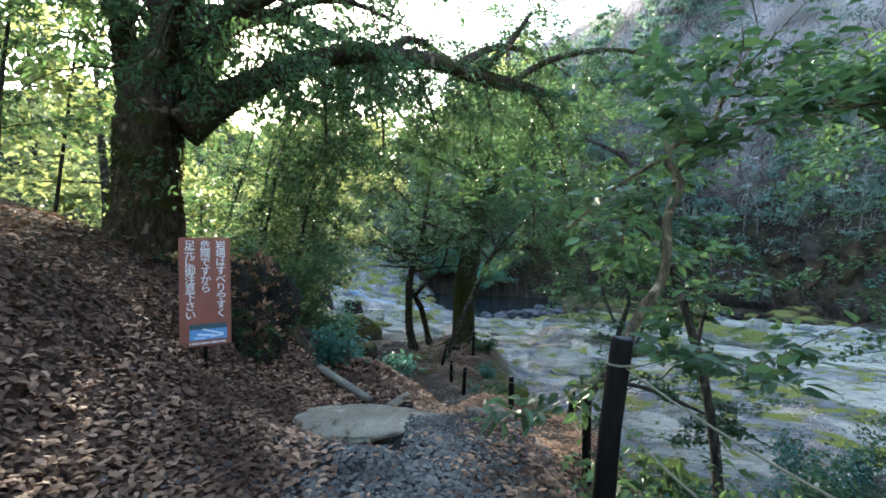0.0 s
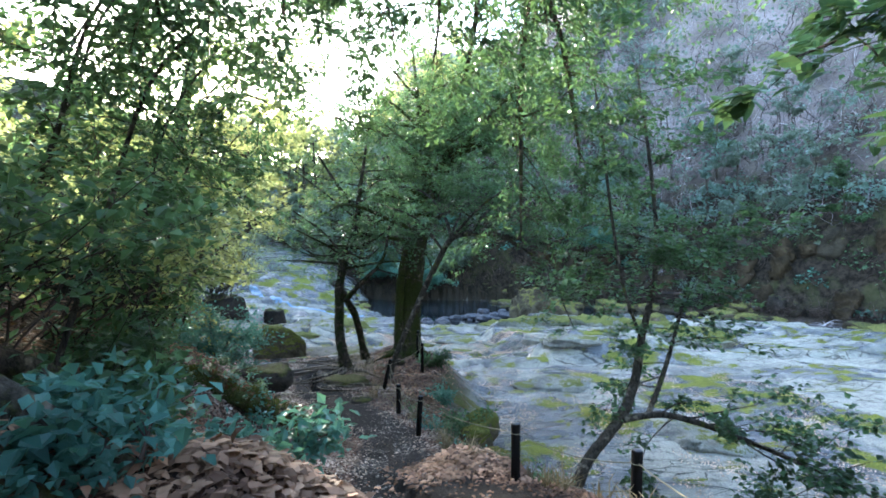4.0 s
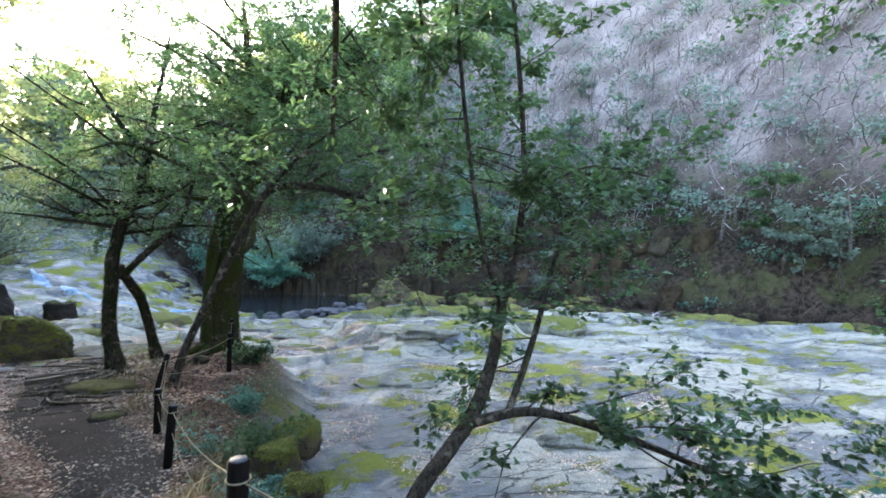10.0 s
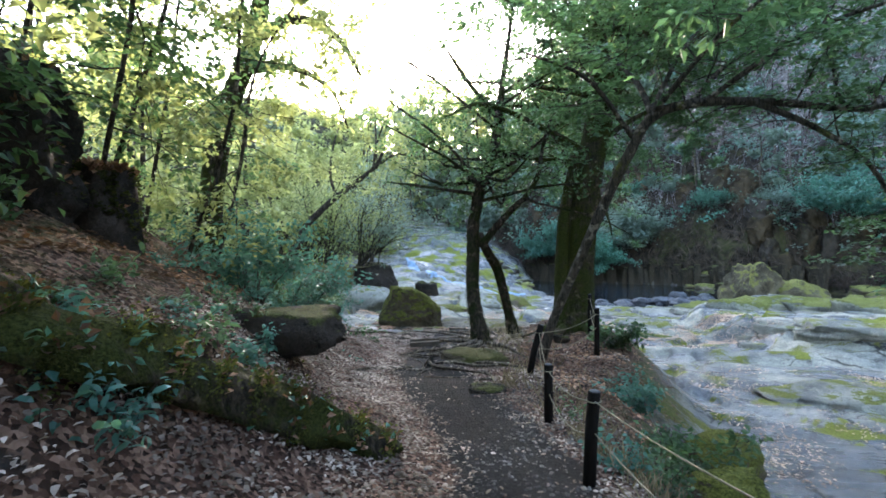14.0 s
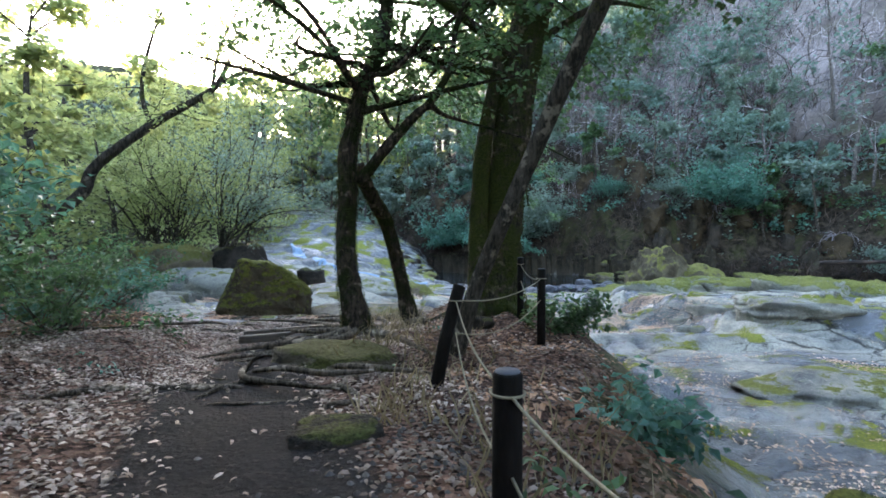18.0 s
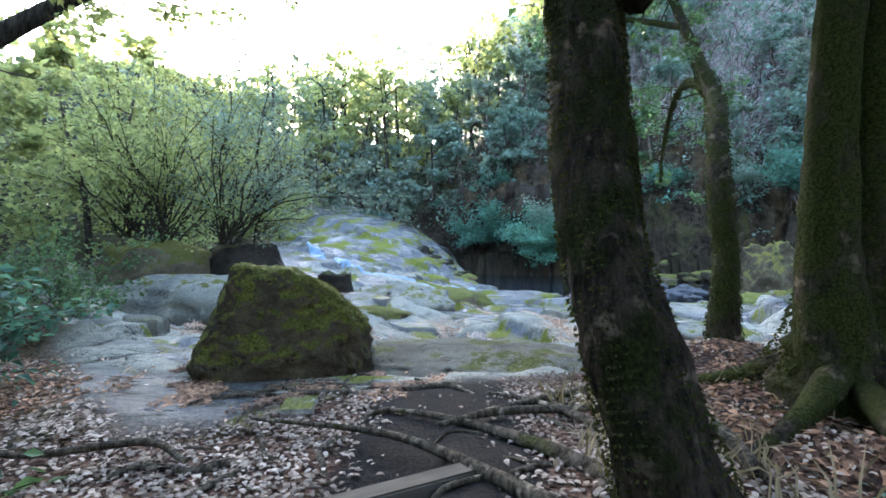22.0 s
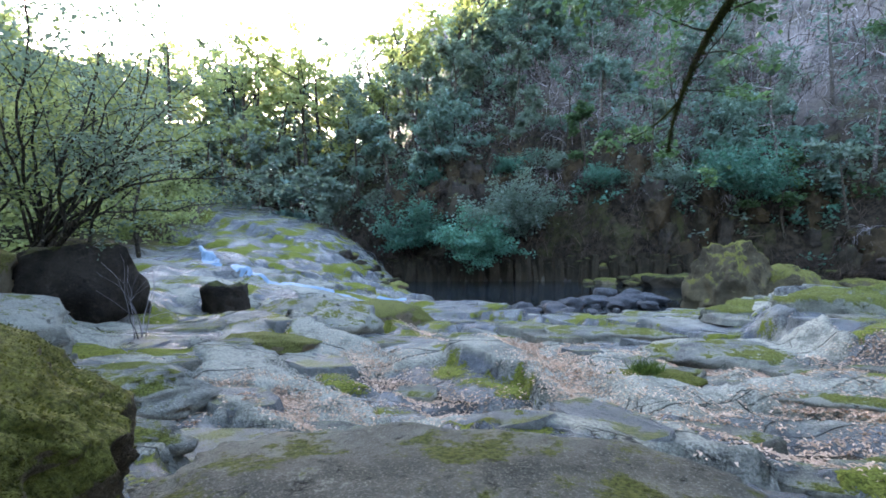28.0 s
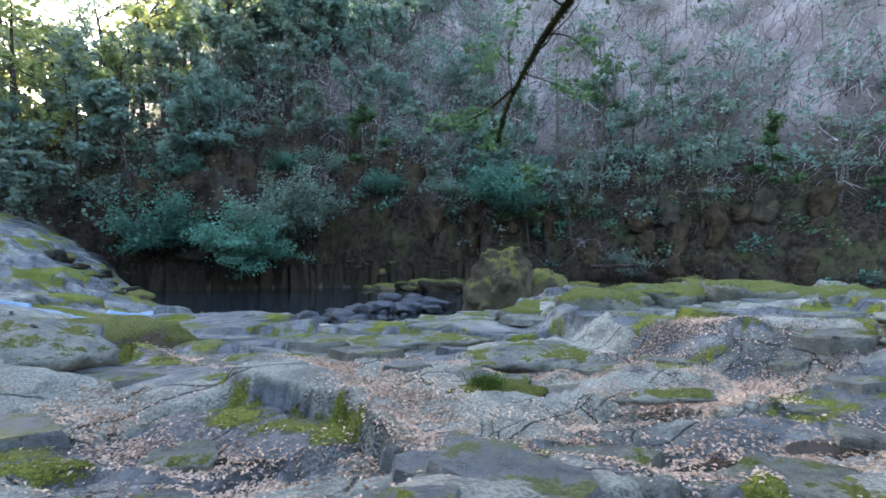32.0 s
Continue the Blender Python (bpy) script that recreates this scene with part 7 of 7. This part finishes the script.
c = np.array([0.75, 33.6]) + r9.normal(0, 0.12, (350, 2))
blades("grass_tuft", "green tuft of grass on the mossy rock", np.column_stack([c, land(c[:, 0], c[:, 1])[0] + 0.1]), 0.24, GRASS, 14)


# ---- far bank: brush, bare shrubs and woods ----
def brush(name, label, n, area, height, mat, seed, bend=0.5, r0=0.02):
    r = np.random.default_rng(seed)
    pieces = []
    xs, ys = area(r, n)
    zs = land(xs, ys)[0]
    for x, y, z in zip(xs, ys, zs):
        d = np.array([r.normal(0, 0.5), r.normal(0, 0.5) - 0.4, 1.0])
        p, pts = np.array([x, y, z - 0.1]), []
        L = height * r.uniform(0.5, 1.4)
        for i in range(5):
            pts.append(p.copy())
            d = d / np.linalg.norm(d)
            p = p + d * L / 4
            d = d + r.normal(0, bend * 0.6, 3) - [0, 0, 0.28]
        pieces.append(tube(pts, np.linspace(r0, r0 * 0.3, 5), 3, cap=False))
    v, q = fuse(pieces)
    tagged(new(name, mesh_of(name, v, q, mat)), label, "brush", kind="stuff")


def along_foot(lo, hi, near, far):
    line = curve_pts(np.array([(-16, 88, 0), (-7, 73.4, 0), (-2, 69.3, 0), (10, 66.8, 0), (22, 60.4, 0), (33, 51.4, 0), (46, 30.4, 0), (52, 5, 0), (54, -20, 0)]), 400)

    def pick(r, n):
        k = r.integers(int(lo * 399), int(hi * 399), n)
        d = near + (far - near) * r.random(n) ** 1.4
        t = line[np.minimum(k + 1, 399)] - line[k]
        t = t / np.linalg.norm(t, axis=1)[:, None]
        return line[k, 0] - t[:, 1] * d, line[k, 1] + t[:, 0] * d
    return pick


brush("bare_brush", "brown tangle of bare brush over the far bank", 7600, along_foot(0.05, 1, 0.8, 26), 2.8, TWIG, 15, 0.9, 0.036)
brush("pale_brush", "pale bare twigs hanging over the far bank", 5600, along_foot(0.05, 1, 10, 50), 3.2, TWIG_PALE_HAZE, 16, 0.8, 0.028)
brush("upper_brush", "pale winter thicket on the upper far slope", 8000, along_foot(0.05, 1, 22, 90), 5.2, TWIG_PALE_HAZE, 18, 0.7, 0.05)
brush("upper_brush", "brown winter thicket on the upper far slope", 2400, along_foot(0.05, 1, 20, 95), 4.8, TWIG, 19, 0.7, 0.08)
brush("hanging_roots", "roots and dead stalks hanging down the rock wall", 5200, along_foot(0.1, 1, 0.5, 3.4), 2.4, TWIG, 17, 0.9, 0.026)


def clumps(name, label, centres, radius, per, size, leaf, seed, flat=0.6):
    r = np.random.default_rng(seed)
    centres = np.asarray(centres)
    p = np.repeat(centres, per, 0) + r.normal(0, 1, (len(centres) * per, 3)) * radius * [1, 1, flat]
    tagged(new(name, leaves_mesh(name, p, size, leaf, r, 0.4, width=0.45)), label, "foliage", kind="stuff")


# Lightened blue-green: haze painted into the leaves of distant evergreens.
LEAF_BLUE_HAZE = leaf_mat("hazed_bluish_leaf", (0.05, 0.105, 0.1), (0.2, 0.3, 0.28), 0.45)
r8 = np.random.default_rng(8)
for k, (n, lo, hi, near, far, leaf, rad, lift) in enumerate(((150, 0.05, 1, 3, 40, LEAF_GREY_HAZE, 0.8, 0.8), (70, 0.05, 1, 1.5, 16, LEAF_TEAL, 0.7, 0.6), (280, 0.05, 1, 18, 95, LEAF_GREY_HAZE, 1.5, 1.5), (60, 0.45, 1, 4, 20, LEAF, 0.8, 0.8), (240, 0.42, 1, 10, 80, LEAF_BLUE_HAZE, 1.4, 1.3))):
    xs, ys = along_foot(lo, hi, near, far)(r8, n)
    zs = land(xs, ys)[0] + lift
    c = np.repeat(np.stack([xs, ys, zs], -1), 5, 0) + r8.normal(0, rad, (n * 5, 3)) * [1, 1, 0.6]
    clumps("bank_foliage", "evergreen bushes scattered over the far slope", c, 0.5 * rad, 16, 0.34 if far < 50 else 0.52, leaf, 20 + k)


def add_wood_tree(x, y, h, leaf, seed, label, size=0.3, bare=False, lean=0.1, crown=0.45, per=40, group="trees of the wooded slopes", conifer=False):
    """A forest tree seen from afar: trunk, limbs and a crown of leaf clumps."""
    r = np.random.default_rng(seed)
    z = z_at(x, y)
    t = thing("forest_tree", label, "tree", group, (x, y, z))
    top = np.array([r.normal(0, lean) * h, r.normal(0, lean) * h, h])
    c = curve_pts([(0, 0, -0.5, 0.022 * h), (*(top * 0.35 + r.normal(0, 0.15, 3)), 0.016 * h), (*(top * 0.7 + r.normal(0, 0.2, 3)), 0.01 * h), (*top, 0.003 * h)], 14)
    v, q = tube(c[:, :3], np.maximum(c[:, 3], 0.01), 7, 0.06, seed)
    part("trunk", quads_mesh("trunk", v, q, BARK_FAR if bare else BARK), t)
    limbs, tips = [], []
    for i in range(8 if bare else 7):
        k = int(r.uniform(3, 13))
        d = r.normal(0, 1, 3) * [1, 1, 0.4] + [0, 0, 0.5 if not conifer else -0.1]
        reach = crown * h * r.uniform(0.4, 0.9) * ((1.25 - k / 13) if conifer else 0.9)
        grow(r, c[k, :3], d, reach * 0.8, 0.006 * h, 1, limbs, tips, 0.0, 0.7, 0.25, 3 if bare else 2, 0.55)
    v, q = fuse([tube(p, rr, 3, cap=False) for p, rr in limbs])
    tagged(part("branchwork", mesh_of("branchwork", v, q, TWIG_PALE_HAZE if bare else TWIG), t), kind="stuff")
    if not bare:
        tips.append((top, top * 0.85))
        p = leaf_points(r, tips, per, 0.03 * h, 0.6)
        part("crown", leaves_mesh("crown", p, size, leaf, r, 0.4, width=0.42), t)
    return t


# wooded slope on the near side, upstream, with sunlight put into its leaf colour
k = 0
for x, y, h in ((-13.5, 26, 7), (-15.5, 30, 8), (-12.8, 22, 7), (-18, 34, 8.5), (-20, 40, 8), (-21, 45, 7), (-22.5, 51, 8), (-20.5, 57, 7), (-22, 64, 8), (-25, 58, 10), (-26, 48, 10), (-24, 38, 10), (-20, 28, 10), (-17, 22, 9), (-12, 17.5, 7.5),
                (-10.5, 13.5, 7), (-14, 12, 9), (-10.5, 8.5, 8), (-9.5, 4, 8), (-12, 0.5, 9), (-30, 66, 11), (-26, 73, 10), (-24, 82, 11), (-31, 55, 12), (-34, 44, 12), (-30, 34, 12), (-28, 24, 12), (-22, 16, 11), (-20, 7, 11)):
    add_wood_tree(x, y, h, LEAF_SUN_TINT, 600 + k, "light-green tree on the wooded slope, sunlight put into its leaf colour", 0.24 if h < 9 else 0.36, per=30, crown=0.55)
    k += 1
# unseen trees added behind and over the beginning of the way to shade its ground
for x, y, h in ((-3.4, -1.4, 7), (2.7, -1.8, 7), (-4.5, -3.5, 8), (3.6, -4.5, 8), (-1.8, -7.5, 9), (5.5, -1.0, 7.5), (-7.5, -1.0, 9), (1.2, -11, 10), (-6, -9, 10), (6.5, -9, 10)):
    add_wood_tree(x, y, h, LEAF, 600 + k, "unseen evergreen added to shade the start of the way", 0.2, per=46, crown=0.6)
    k += 1
# head of the valley: mixed evergreens and bare trees, haze put into their colours
for x, y, h in ((-30, 104, 15), (-22, 106, 16), (-14, 108, 16), (-6, 108, 15), (2, 104, 14), (-35, 92, 14), (-28, 86, 12), (-17, 82, 9), (-36, 112, 17), (-26, 118, 17), (-16, 120, 17), (-6, 118, 16), (-44, 104, 15), (-10, 88, 12), (-19.5, 78, 9), (-24, 100, 14), (-12, 78, 9), (-9, 82, 11), (-5, 78, 10), (-2, 84, 12), (2, 80, 11), (-14, 90, 11), (-18, 96, 12), (-8, 96, 13), (0, 94, 13), (6, 86, 12), (-20, 88, 10), (-26, 98, 12), (10, 80, 9), (-11, 72, 6), (-14.5, 76, 6)):
    add_wood_tree(x, y, h, LEAF_GREY_HAZE if k % 3 else LEAF_BLUE_HAZE, 600 + k, "grey-green evergreen at the head of the valley, tinted with haze", 0.5, per=28, conifer=k % 3 == 0)
    k += 1
for x, y, h in ((-16, 84, 9), (-6, 88, 10), (3, 90, 11), (13, 76, 9), (18, 78, 10), (24, 72, 9), (30, 66, 9), (36, 62, 10), (42, 52, 9), (48, 44, 9), (52, 34, 9), (15, 88, 10), (27, 80, 10), (40, 70, 10), (56, 22, 9), (58, 8, 9), (-10, 100, 11), (-22, 92, 10), (52, 56, 10), (34, 78, 10)):
    add_wood_tree(x, y, h, LEAF_GREY_HAZE, 600 + k, "bare pale-limbed tree on the far slope", bare=True)
    k += 1
for x, y, h in ((14, 70, 7), (20, 68, 8), (28, 62, 7), (33, 70, 9), (45, 48, 7), (8, 74, 8), (50, 40, 8), (38, 56, 6), (55, 26, 7), (22, 84, 10), (44, 66, 10)):
    add_wood_tree(x, y, h, LEAF_GREY_HAZE if k % 2 else LEAF, 600 + k, "dark evergreen on the far slope", 0.32, per=34)
    k += 1

r7 = np.random.default_rng(77)
for n, lo, hi, near, far, h0, h1, leaf, bare, label in ((28, 0.1, 0.62, 5, 32, 4.5, 8.5, LEAF_BLUE_HAZE, False, "blue-green evergreen on the steep far bank, tinted with haze"), (34, 0.5, 1, 4, 40, 4, 8, LEAF_GREY_HAZE, False, "grey-green evergreen on the steep far bank, tinted with haze"), (60, 0.1, 1, 6, 50, 5, 9, LEAF_GREY_HAZE, True, "bare pale-limbed tree on the far slope"), (60, 0.04, 0.34, 22, 90, 8, 12, LEAF_BLUE_HAZE, False, "evergreen high on the far slope, tinted with haze")):
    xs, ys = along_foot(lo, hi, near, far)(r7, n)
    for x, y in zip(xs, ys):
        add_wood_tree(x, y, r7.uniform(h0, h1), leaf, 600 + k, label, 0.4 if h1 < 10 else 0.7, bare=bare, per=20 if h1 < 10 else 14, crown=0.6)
        k += 1

# tall trees along the skyline of the near slope and the valley head
for i in range(96):
    x, y = (r7.uniform(-62, -24), r7.uniform(30, 140)) if i < 44 else (r7.uniform(-44, 10), r7.uniform(86, 140))
    add_wood_tree(x, y, r7.uniform(9, 15) if i < 44 else r7.uniform(14, 22), LEAF_SUN_TINT if i % 3 else LEAF_GREY_HAZE, 600 + k, "tall light-crowned tree on the skyline" if i % 3 else "tall grey-green tree on the skyline", 0.75, per=14, crown=0.6)
    k += 1

# undergrowth and young crowns of the near slope, sunlight painted into the leaves
n = 230
ys = r8.uniform(22, 100, n)
xs = -15.5 - 0.14 * (ys - 26) - np.abs(r8.normal(0, 9, n))
zs = land(xs, ys)[0] + r8.uniform(0.3, 4.5, n)
c = np.repeat(np.stack([xs, ys, zs], -1), 5, 0) + r8.normal(0, 1.0, (n * 5, 3)) * [1, 1, 0.6]
clumps("slope_foliage", "green undergrowth and young crowns on the near slope, sunlight put into their leaf colour", c, 0.6, 24, 0.26, LEAF_SUN_TINT, 40)
n = 70
ys = r8.uniform(-4, 24, n)
xs = -8.5 - np.abs(r8.normal(0, 5, n)) - 0.1 * ys
zs = land(xs, ys)[0] + r8.uniform(0.3, 4.0, n)
c = np.repeat(np.stack([xs, ys, zs], -1), 5, 0) + r8.normal(0, 0.8, (n * 5, 3)) * [1, 1, 0.6]
clumps("slope_foliage", "green undergrowth and young crowns on the near slope, sunlight put into their leaf colour", c, 0.5, 24, 0.18, LEAF_SUN_TINT, 41)

# undergrowth at the head of the valley
n = 190
ys = r8.uniform(74, 130, n)
xs = r8.uniform(-48, 10, n)
zs = land(xs, ys)[0] + r8.uniform(0.5, 3.5, n)
c = np.repeat(np.stack([xs, ys, zs], -1), 4, 0) + r8.normal(0, 1.4, (n * 4, 3)) * [1, 1, 0.6]
clumps("valley_foliage", "grey-green bushes at the head of the valley, tinted with haze", c, 0.8, 20, 0.45, LEAF_GREY_HAZE, 42)
